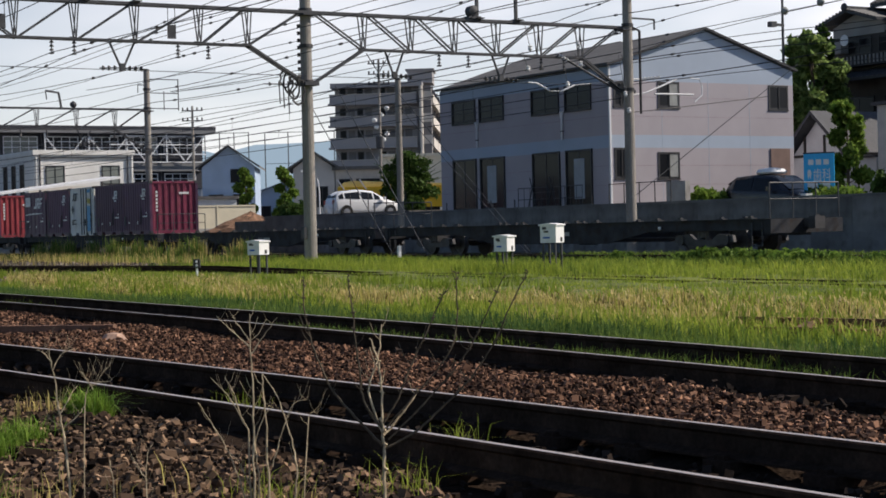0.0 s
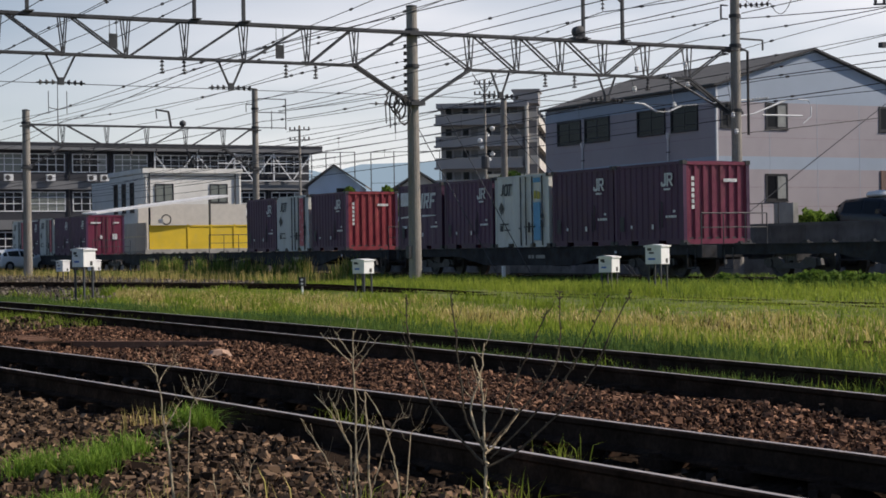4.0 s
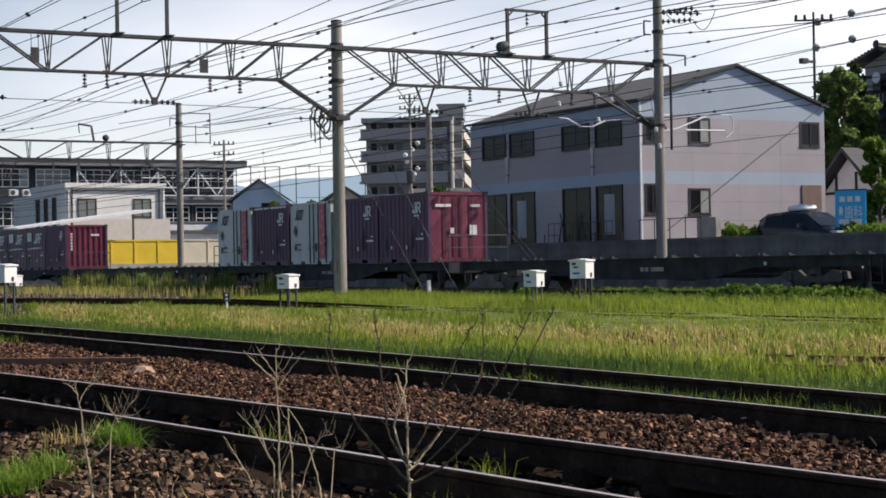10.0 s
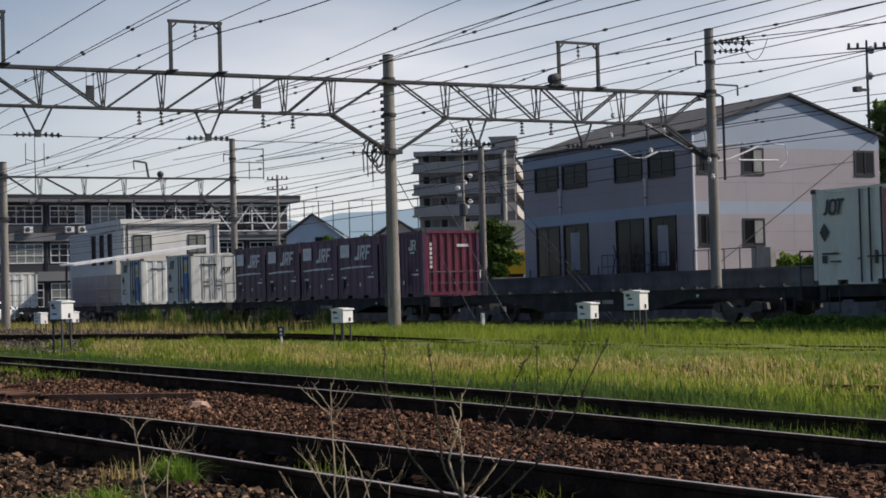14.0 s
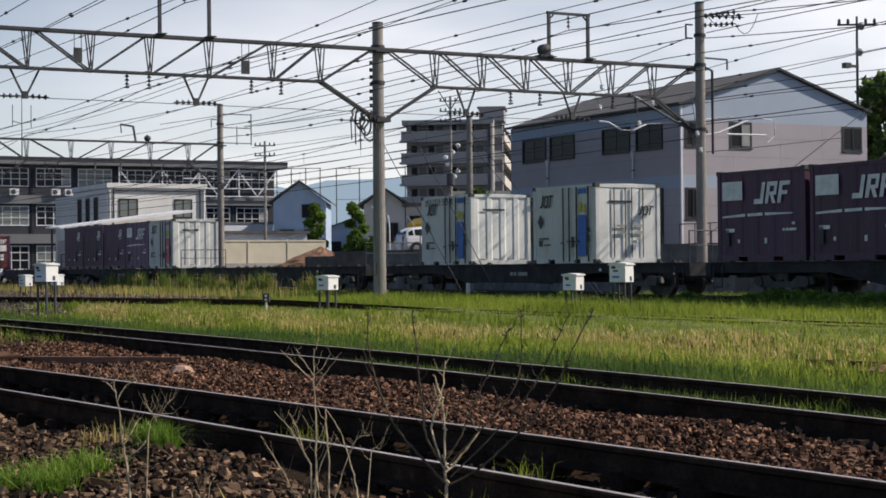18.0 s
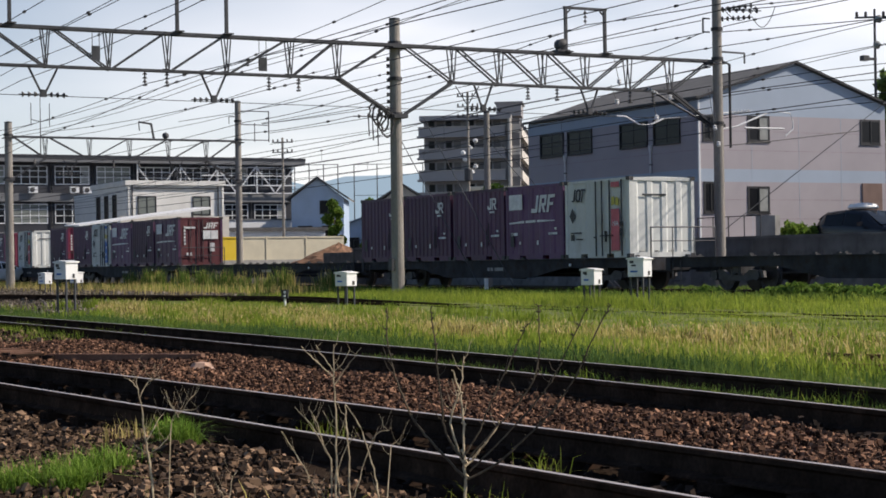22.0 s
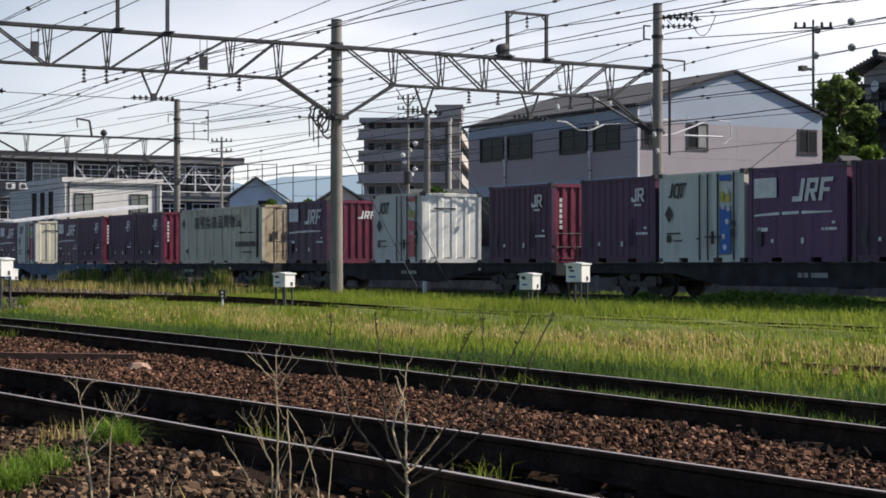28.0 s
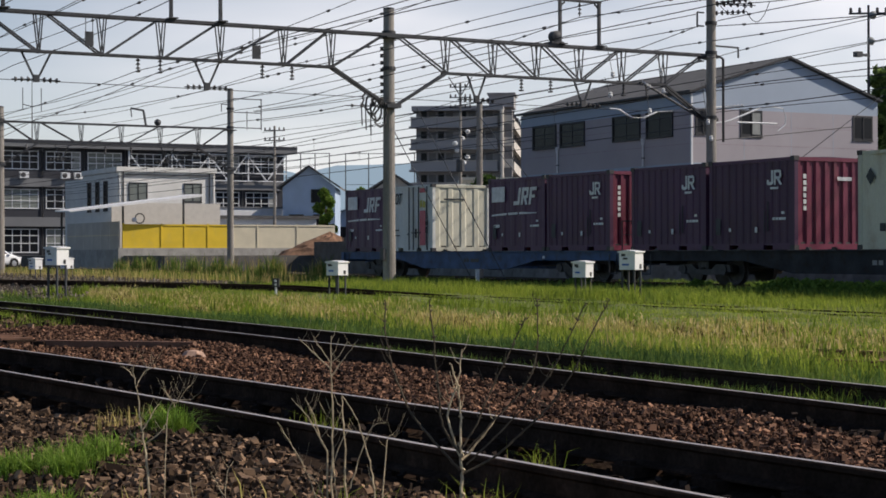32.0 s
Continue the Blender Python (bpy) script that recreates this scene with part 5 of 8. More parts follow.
def white_house():
    h = thing("white_house", "flat-roofed white rendered house with dark windows", "house")
    m = mat("white_render", (0.74, 0.73, 0.70), 0.85, vary=0.06, scale=0.5, tint=(0.6, 0.58, 0.54), stain=0.4)
    part("wall", Shape().box(-140, 41.57, 0, -130.8, 49.7, 7.55), m, h)
    part("parapet", Shape().box(-140.1, 41.47, 7.55, -130.6, 41.77, 7.92).box(-140.1, 49.5, 7.55, -130.6, 49.8, 7.92).box(-130.9, 41.77, 7.55, -130.6, 49.5, 7.92), m, h)
    part("side_wing", Shape().box(-146, 41.8, 0, -140, 47, 7.3), m, h)
    for y0, y1 in ((42.5, 44.03), (47.06, 48.55)):
        window(h, y0, 5.2, y1, 6.7, "x", -130.8, 1, 2, glass_mat=PANE_GREEN)
    for x0, x1 in ((-138.6, -137.6), (-136.4, -135.4), (-134.2, -133.2)):
        window(h, x0, 4.5, x1, 6.9, at=41.57, panes=1)
    for y in (41.75, 42.05, 49.2, 49.55):
        part("wall_pipe", Shape().tube((-130.72, y, 0.9), (-130.72, y, 7.5), 0.06, n=6), GALV if y in (42.05, 49.2) else m, h)
    part("roof_edge", Shape().box(-130.78, 42.15, 7.28, -130.66, 49.1, 7.36), GALV, h)
    return h


white_house()


def school():
    h = thing("school_building", "long three-storey building with dark walls and bands of white-framed windows", "building")
    dark = mat("dark_slate_wall", (0.04, 0.042, 0.052), 0.85, vary=0.1, scale=0.4)
    grey = mat("grey_render", (0.17, 0.175, 0.185), 0.85, vary=0.1, scale=0.4)
    X = -163.5
    part("wall", Shape().box(X - 12, 20, 0, X, 69.6, 11.25), dark, h)
    part("roof_slab", Shape().box(X - 12.8, 19, 11.25, X + 1.2, 70.6, 11.9), grey, h)
    part("roof_edge", Shape().box(X + 1.2, 19, 11.7, X + 1.26, 70.6, 11.95), dark, h)
    for z0, z1 in ((3.7, 4.6), (7.5, 8.3)):
        part("floor_band", Shape().box(X, 20, z0, X + 0.5, 69.4, z1), grey, h)
    for k, (z0, z1) in enumerate(((1.2, 3.5), (5.4, 7.3), (9.15, 10.95))):
        for i in range(12):
            y0 = 20.31 + i * 4.1
            window(h, y0, z0, y0 + 3.4, z1, "x", X, 1, 4, frame_mat=TRIM_WHITE, sill=False, glass_mat=PANE_GREEN if (i + k) % 3 == 0 and i < 9 else PANE, curtain=(i + k) % 4 == 0)
            for z in (z0 + 0.38 * (z1 - z0), z0 + 0.7 * (z1 - z0)):
                part("transom", Shape().box(X + 0.02, y0 + 0.05, z, X + 0.08, y0 + 3.35, z + 0.07), TRIM_WHITE, h)
            part("drain_pipe", Shape().tube((X + 0.12, y0 - 0.35, 0.5), (X + 0.12, y0 - 0.35, 11.2), 0.06, n=6), grey, h)
    # white steel stiffening frames and rails before the windows at the end of the building
    for y0 in (52.9, 57.3, 61.2, 65.4):
        part("steel_brace", Shape().beam((X + 0.8, y0, 10.95), (X + 0.8, y0 + 2.0, 8.4), 0.11), TRIM_WHITE, h)
        part("steel_brace", Shape().beam((X + 0.8, y0 + 2.0, 8.4), (X + 0.8, y0 + 4.0, 10.95), 0.11), TRIM_WHITE, h)
        part("steel_post", Shape().box(X + 0.72, y0 - 0.06, 8.3, X + 0.88, y0 + 0.06, 11.2), TRIM_WHITE, h)
    for z in (8.4, 9.2, 10.15, 11.0):
        part("steel_rail", Shape().box(X + 0.74, 59.5, z - 0.05, X + 0.86, 69.6, z + 0.05), TRIM_WHITE, h)
    part("podium_wall", Shape().box(X + 1.4, 58.5, 0, X + 3.0, 69.2, 5.6), TRIM_WHITE, h)
    part("podium_cap", Shape().box(X + 1.3, 58.4, 5.6, X + 3.1, 69.3, 5.75), grey, h)
    for y in (26.1, 30.3, 34.3, 38.2, 42.2, 46.2, 47.5):
        a = part("air_unit", Shape().box(X + 0.5, y, 8.3, X + 0.9, y + 0.85, 8.92), TRIM_WHITE, h)
        part("fan_guard", Shape().lathe((X + 0.9, y + 0.32, 8.6), [(0.24, 0.0), (0.24, 0.02), (0.03, 0.03)], 12, "x"), DARKSTEEL, a)
    return h


school()


# ---- overhead line fittings and wires ----
GX, HX = -51.7, -95.0


def disc_string(s, p, q, n=3, r=0.085):
    """A string of insulator discs between two points."""
    p, q = Vector(p), Vector(q)
    s.tube(p, q, 0.02, n=6)
    for i in range(n):
        c = p.lerp(q, (i + 0.7) / (n + 0.4))
        d = (q - p).normalized() * 0.03
        s.tube(c - d, c + d, r * 0.55, r, 8)
    return s


def hoop(y0, y1, insulated=True):
    h = thing("wire_hoop", "grey steel hoop on the gantry with a hanging insulator", "bracket", group="wire hoops")
    for y in (y0, y1):
        part("leg", Shape().box(GX - 0.05, y - 0.05, 8.47, GX + 0.05, y + 0.05, 10.02), GALV, h)
        part("foot", Shape().box(GX - 0.34, y - 0.14, 8.465, GX + 0.30, y + 0.14, 8.50), GALV, h)
        part("corner_brace", Shape().beam((GX, y, 9.82), (GX, y + (0.2 if y == y0 else -0.2), 10.0), 0.05), GALV, h)
    part("cross_bar", Shape().box(GX - 0.05, y0 - 0.08, 10.02, GX + 0.05, y1 + 0.08, 10.11), GALV, h)
    if insulated:
        m = (y0 + y1) / 2
        part("insulator", disc_string(Shape(), (GX, m, 10.03), (GX, m, 9.52), 3, 0.075), INSULATOR, h)
    return h


hoop(12.9 - 1.65, 12.9)
hoop(18.18, 19.83)
hoop(32.6, 34.25)


def hanger(x, y, spread, drop=6.38, top=7.21):
    h = thing("wire_hanger", "V-shaped steel hanger with rod insulators under the gantry", "bracket", group="wire hangers")
    for d in (-spread, spread):
        part("strut", Shape().beam((x, y + d, top), (x, y + d * 0.15, drop + 0.05), 0.055), GALV, h)
    part("hanger_block", Shape().box(x - 0.06, y - 0.09, drop - 0.08, x + 0.06, y + 0.09, drop + 0.14), GALV, h)
    for d in (-1, 1):
        part("insulator", disc_string(Shape(), (x, y + d * 0.1, drop), (x, y + d * 0.75, drop - 0.02), 3, 0.09), INSULATOR, h)
    return h


for y, s in ((8.2, 0.4), (13.9, 0.45), (19.37, 0.42), (29.2, 0.36), (33.55, 0.36)):
    hanger(GX, y, s)
for y in (27.0, 33.2):
    hanger(HX, y, 0.4)


def pendant(x, y, z0, z1):
    t = thing("hanging_insulator", "dark ribbed insulator hanging under the gantry", "insulator", group="hanging insulators")
    part("insulator", disc_string(Shape(), (x, y, z0), (x, y, z1), 3, 0.08), INSULATOR, t)
    part("clamp", Shape().box(x - 0.08, y - 0.05, z1 - 0.05, x + 0.08, y + 0.05, z1), DARKSTEEL, t)


for y in (17.1, 17.82, 21.26, 22.3, 31.0, 32.2, 35.3, 36.3):
    pendant(GX, y, 7.21, 6.80)
for y in (25.0, 29.5, 31.0, 35.0):
    pendant(HX, y, 7.21, 6.80)
for y0, y1, z0, z1 in ((15.36, 15.62, 7.46, 7.90), (20.84, 21.12, 7.34, 7.78)):
    b = thing("number_plate_panel", "small grey panel hung inside the gantry truss", "panel", group="gantry panels")
    part("panel", Shape().box(GX + 0.17, y0, z0, GX + 0.21, y1, z1), GALV, b)
    for y in (y0 + 0.02, y1 - 0.02):
        part("hanger_rod", Shape().tube((GX + 0.19, y, z1), (GX + 0.19, y, 8.38), 0.012, n=6), GALV, b)


def wire(y, z, x0, x1, r=0.011, sag=0.0, y1=None, z1=None, label="", n=24):
    """A wire along the line, with its sag between the gantries."""
    y1, z1 = y if y1 is None else y1, z if z1 is None else z1
    pts = []
    for i in range(n + 1):
        k = i / n
        pts.append((x0 + (x1 - x0) * k, y + (y1 - y) * k, z + (z1 - z) * k - sag * 4 * k * (1 - k)))
    t = thing("overhead_wire", label or "thin dark wire strung along the tracks", "wire", group="overhead wires")
    part("strand", Shape().path(pts, r * 0.82, n=4), WIRE, t)
    return t, pts


def catenary(y, drop, x0, x1, y1=None):
    """A messenger wire with droppers and the contact wire under it."""
    y1 = y if y1 is None else y1
    t, pts = wire(y, 6.36, x0, x1, 0.013, 0.75, y1, 6.36, "messenger and contact wire with thin droppers")
    part("contact_wire", Shape().tube((x0, y, drop), (x1, y1, drop), 0.011, n=4), WIRE, t)
    for p in pts[2:-1:3]:
        part("dropper", Shape().tube(p, (p[0], p[1], drop), 0.006, n=4), WIRE, t)
        part("clamp", Shape().tube((p[0] - 0.08, p[1], p[2]), (p[0] + 0.08, p[1], p[2]), 0.036, n=6), INSULATOR, t)


for y, ya in ((29.0, 28.6), (33.2, 33.5)):
    catenary(y, 5.30, HX, GX, ya)
for y in (27.0, 33.2):
    catenary(y, 5.30, -150, HX)
# feeders and signal wires: y, z at the gantry, then slope, bend and length of the span towards +x and of the one towards -x
LINES = [
    (12.08, 8.04, (0.015, 0, 6.4), ()), (14.64, 8.55, (0.017, 0, 8.7), (-0.003, 0, 5.4)), (14.69, 8.52, (0.009, 0, 10.0), ()), (16.32, 8.55, (-0.002, 0, 10.4), (-0.012, 0, 12.0)),
    (18.99, 9.51, (-0.049, 0, 7.4), (0.036, 0.0011, 22.5)), (22.30, 8.54, (0.029, 0.0021, 9.5), (0.048, 0, 4.5)), (23.92, 8.58, (0.005, -0.0003, 12.0), ()), (24.04, 8.42, (0.037, 0, 11.1), ()),
    (26.79, 8.45, (0.010, -0.0008, 14.8), ()), (29.88, 8.52, (-0.004, 0.0004, 15.0), ()), (33.40, 9.48, (-0.057, 0.0016, 13.6), (0.067, 0, 4.7)), (17.09, 6.80, (-0.024, 0, 12.4), (0.028, 0.0010, 15.2)),
]
LINES += [
    (17.80, 6.80, (-0.003, 0.0006, 4.4), (0.060, 0.0017, 14.2)), (21.26, 6.78, (-0.005, 0, 1.9), (0.004, 0.0010, 26.8)), (24.07, 6.60, (0.024, -0.0014, 7.3), (0.049, 0.0044, 9.1)), (24.24, 5.99, (), (0.016, 0.0030, 9.6)),
    (38.51, 9.91, (), (-0.006, 0.0009, 9.4)), (38.65, 9.47, (), (-0.004, 0, 6.7)), (38.60, 9.47, (), (0.112, 0, 3.7)), (39.31, 9.52, (-0.081, 0.0007, 10.0), ()), (39.55, 9.74, (0.014, -0.0014, 9.8), ()),
    (39.05, 8.27, (0.071, -0.0021, 10.2), (0.024, 0, 2.0)),
]
LINES += [
    (39.08, 8.94, (-0.030, 0.0020, 10.2), (-0.017, 0, 2.0)), (39.22, 7.89, (0.010, 0.0004, 10.0), ()), (39.21, 7.57, (0.047, 0, 8.1), ()), (39.65, 10.36, (-0.118, 0.0083, 9.1), ()), (39.66, 10.45, (-0.078, 0, 9.6), ()),
    (39.47, 7.50, (0.017, -0.0031, 9.8), ()), (39.35, 7.22, (-0.009, 0, 9.9), ()), (39.40, 7.11, (0.014, -0.0044, 9.8), ()), (39.38, 6.41, (-0.014, 0.0021, 9.8), ()), (39.37, 6.31, (-0.007, -0.0011, 9.0), ()),
]


def strung(y, z, near, far):
    """A wire through (y, z) at the near gantry: bent as given over the known length, then straight to the next support."""
    t = thing("overhead_wire", "thin dark wire strung along the tracks", "wire", group="overhead wires")
    thick = 0.017 if z > 8.9 or y in (39.35, 39.38) else 0.0125
    for way, end, (slope, bend, known) in ((1, -8.0, near or (0.0, 0.0, 8.0)), (-1, HX, far or (0.004, 0.0006, 12.0))):
        if way > 0 and not near or way < 0 and not far and 39.1 < y:
            continue
        xs = [way * known * i / 6 for i in range(7)]
        pts = [(GX + u, y, z + slope * u + bend * u * u) for u in xs]
        tail = max(-0.03, min(0.03, slope + 2 * bend * xs[-1]))
        run = end - GX - xs[-1]
        last = pts[-1][2]
        goal = last + tail * run if way > 0 else min(max(z, 6.7), 9.5)
        pts += [(GX + xs[-1] + run * k, y, last + (goal - last) * k - (0.25 * 4 * k * (1 - k) if way < 0 else 0)) for k in (0.2, 0.4, 0.6, 0.8, 1.0)]
        part("strand", Shape().path(pts, thick, n=5), WIRE, t)
        rr = random.Random(int(y * 100 + z * 10) + way)
        for k in range(2 if y < 38 else 1):
            a, b = Vector(pts[1 + k * 3]), Vector(pts[2 + k * 3])
            c = a.lerp(b, rr.uniform(0.1, 0.9))
            part("clamp", Shape().tube(c - (b - a).normalized() * 0.07, c + (b - a).normalized() * 0.07, 0.042, n=7), INSULATOR, t)
    if not near and y < 26:
        part("tension_rod", disc_string(Shape(), (GX, 25.75, z + 0.02), (GX, y, z), 4, 0.07), INSULATOR, t)
    return t


for row in LINES:
    strung(*row)
# glass strain insulators on two of the wires before the old house
for x, y, z in ((-43.1, 39.31, 8.88), (-43.1, 39.22, 8.02), (-41.5, 39.3, 8.95), (-41.4, 39.22, 8.1)):
    gi = thing("glass_insulator", "pale green glass strain insulator on a wire", "insulator", group="glass insulators")
    part("glass_disc", Shape().lathe((x, y, z), [(0.03, -0.12), (0.12, -0.06), (0.14, 0.02), (0.06, 0.10), (0.03, 0.16)], 10, "x"), CURTAIN, gi)
# jumper loops between the strings on the tall pole
jl = thing("jumper_loops", "slack dark jumper cables below the pole-top insulators", "cable")
for a, b, d in (((GX + 0.4, 40.75, 10.5), (GX + 0.3, 39.4, 10.3), 0.45), ((GX + 2.9, 39.65, 10.1), (GX + 0.4, 40.6, 10.1), 0.55)):
    a, b = Vector(a), Vector(b)
    part("loop", Shape().path([a.lerp(b, k / 8) - Vector((0, 0, d * 4 * k / 8 * (1 - k / 8))) for k in range(9)], 0.014, n=5), WIRE, jl)
# low telephone cables far behind
for y, z in ((37.6, 8.2), (37.6, 7.9), (38.0, 7.5), (38.0, 7.1), (37.8, 6.7), (38.4, 6.3), (38.2, 5.8)):
    wire(y, z, -190, GX, 0.02, 0.5, 38.92, z)
# cross span under each gantry
for x, z, a, b in ((GX, 6.36, 8.2, 38.9), (HX, 6.36, 23.6, 37.0)):
    t = thing("cross_span_wire", "thin cross wire between the insulators under the gantry", "wire")
    part("strand", Shape().tube((x, a, z), (x, b, z - 0.12), 0.011, n=4), WIRE, t)


def arm_set():
    """Brackets, insulator strings and cable loops on the two near poles."""
    b = thing("pole_bracket", "square steel bracket with insulators on a concrete pole", "bracket")
    part("frame", Shape().beam((GX, 38.9, 10.0), (GX, 38.6, 10.0), 0.05).beam((GX, 38.6, 10.0), (GX, 38.6, 9.5), 0.05).beam((GX, 38.6, 9.5), (GX, 38.9, 9.5), 0.05), GALV, b)
    part("arm", Shape().beam((GX, 39.2, 8.8), (GX, 40.5, 8.78), 0.06).beam((GX, 40.5, 8.78), (GX, 40.5, 8.4), 0.05), GALV, b)
    for dy, dz, e in ((39.3, 10.35, (40.7, 10.55)), (39.3, 10.35, (41.0, 10.35)), (39.3, 10.0, (40.6, 10.1))):
        part("insulator", disc_string(Shape(), (GX, dy, dz), (GX + 0.4, *e), 6, 0.10), INSULATOR, b)
    c = thing("cable_drop", "black cable conduit running down the concrete pole", "cable")
    part("conduit", Shape().tube((GX + 0.25, 39.6, 5.2), (GX + 0.25, 39.6, 8.3), 0.05, n=8).tube((GX + 0.25, 39.6, 8.3), (GX, 39.3, 8.5), 0.04, n=6), DARKSTEEL, c)
    k = thing("cable_coil", "tangled dark cable coil hung on the concrete pole", "cable")
    for i in range(4):
        s = Shape()
        m = 16
        ring = [(GX + 0.1 * i - 0.1, 25.1 + 0.10 * i + (0.20 + 0.03 * (i % 2)) * math.cos(6.283 * j / m) * (1 + 0.2 * math.sin(3 * j + i)), 6.2 - 0.14 * i + (0.30 + 0.06 * i) * math.sin(6.283 * j / m)) for j in range(m + 1)]
        part("loop", s.path(ring, 0.034, n=6), DARKSTEEL, k)
    for d in (0.0, 0.18, -0.15):
        part("hanging_tail", Shape().tube((GX, 24.95 + d, 6.1), (GX, 24.98 + d, 5.2 - d), 0.022, n=6), DARKSTEEL, k)
    for i in range(8):
        part("spool_insulator", Shape().lathe((GX - 0.28, 25.9 - 0.20, 6.3 + 0.24 * i), [(0.05, -0.06), (0.07, -0.03), (0.04, 0), (0.07, 0.03), (0.05, 0.06)], 8), INSULATOR, k)
    m = thing("signal_motor", "grey round switch motor on the gantry beam", "motor")
    part("housing", Shape().lathe((GX, 32.4, 8.74), [(0.05, -0.2), (0.20, -0.16), (0.20, 0.14), (0.05, 0.18)], 12, "x").box(GX - 0.2, 32.15, 8.465, GX + 0.2, 32.65, 8.55), GALV, m)
    for i in range(2):
        a = thing("swing_arm", "hinged steel cantilever with white insulators carrying the contact wire", "bracket", group="swing arms")
        y = 39.1
        x = GX
        if i == 0:
            part("insulator", disc_string(Shape().tube((x, 39.3, 6.5), (x, 39.8, 6.53), 0.03, n=6), (x, 39.73, 6.52), (x, 40.74, 6.63), 6, 0.07), PORCELAIN, a)
            part("strut", Shape().tube((x, 40.05, 6.02), (x, 41.54, 6.56), 0.034, n=8).tube((x, 39.3, 5.9), (x, 40.05, 6.02), 0.03, n=6), TRIM_WHITE, a)
            part("stay_tube", Shape().tube((x, 40.45, 5.98), (x, 42.33, 5.99), 0.034, n=8), TRIM_WHITE, a)
            part("loop", Shape().path([(x, 41.54, 6.56), (x, 42.1, 6.62), (x, 42.63, 6.58), (x, 42.76, 6.3), (x, 42.74, 5.97), (x, 42.38, 5.71)], 0.024, n=6), TRIM_WHITE, a)
            part("side_tube", Shape().path([(x, 34.72, 6.28), (x, 35.1, 6.26), (x, 35.68, 5.99)], 0.034, n=6).tube((x, 35.68, 5.99), (x, 36.17, 6.0), 0.012, n=5).tube((x, 36.17, 6.0), (x, 36.75, 6.23), 0.034, n=6).tube((x, 36.75, 6.23), (x, 38.95, 6.45), 0.012, n=5), TRIM_WHITE, a)
            part("feeder", Shape().path([(x, 39.44, 5.28), (x, 41.58, 5.49), (x, 46.07, 5.99)], 0.02, n=6), DARKSTEEL, a)
        else:
            part("strut", Shape().tube((x, y - 0.2, 6.0), (x + 0.2, 35.9, 7.3), 0.04, n=6), GALV, a)
            part("insulator", disc_string(Shape(), (x + 0.2, 36.4, 7.1), (x + 0.2, 35.9, 7.3), 4, 0.07), PORCELAIN, a)
    for y, z in ((34.4, 6.72), (36.7, 6.95), (36.1, 6.2), (38.7, 5.9), (34.5, 7.45), (38.85, 5.3), (36.6, 7.7)):
        w = thing("strain_insulator", "white porcelain insulator on a wire", "insulator", group="white insulators")
        part("link", Shape().tube((GX + 0.13, y, 7.36 if z < 7.36 else 8.5), (GX + 0.5, y, z), 0.012, n=5), GALV, w)
        part("porcelain", Shape().lathe((GX + 0.5, y, z), [(0.02, -0.10), (0.055, -0.08), (0.085, -0.02), (0.06, 0.03), (0.085, 0.07), (0.02, 0.11)], 10), PORCELAIN, w)


arm_set()
b2 = thing("bracket_frame", "ladder-like steel frame with insulators on the far pole", "bracket")
for z in (10.2, 9.4, 8.5):
    part("arm", Shape().beam((HX, 37.1, z), (HX, 39.0, z), 0.05), GALV, b2)
part("upright", Shape().beam((HX, 39.0, 8.4), (HX, 39.0, 10.25), 0.05), GALV, b2)
part("upright", Shape().beam((HX, 38.1, 8.4), (HX, 38.1, 9.5), 0.04), GALV, b2)
part("arm", Shape().beam((HX, 36.5, 9.85), (HX, 37.0, 9.85), 0.05).beam((HX, 36.5, 9.4), (HX, 36.5, 9.85), 0.04), GALV, b2)
b3 = thing("bent_bracket", "bent steel bracket standing on the far gantry beam", "bracket")
part("bracket_tube", Shape().beam((HX, 31.9, 8.4), (HX, 31.75, 9.3), 0.10).beam((HX, 31.75, 9.3), (HX, 31.0, 9.4), 0.10).beam((HX, 31.0, 9.4), (HX, 31.05, 8.9), 0.05), GALV, b3)
part("ball", Shape().lathe((HX, 32.6, 8.64), [(0.02, -0.2), (0.16, -0.12), (0.2, 0), (0.16, 0.12), (0.02, 0.2)], 10), GALV, b3)

# guy wires
for p, q in (((-62.55, 35.45, 6.80), (-53.3, 35.9, -0.05)), ((-62.55, 35.45, 6.25), (-53.6, 35.9, -0.05)),
             ((-57.0, 28.4, 6.1), (-51.5, 29.0, 0.0)), ((-55.0, 28.6, 6.3), (-49.2, 29.0, 0.0)), ((-56.6, 52.2, 7.9), (-55.2, 41.6, 1.9))):
    g = thing("guy_wire", "taut pale guy wire anchored in the ground", "wire", group="guy wires")
    part("strand", Shape().tube(p, q, 0.016, n=5), GALV, g)


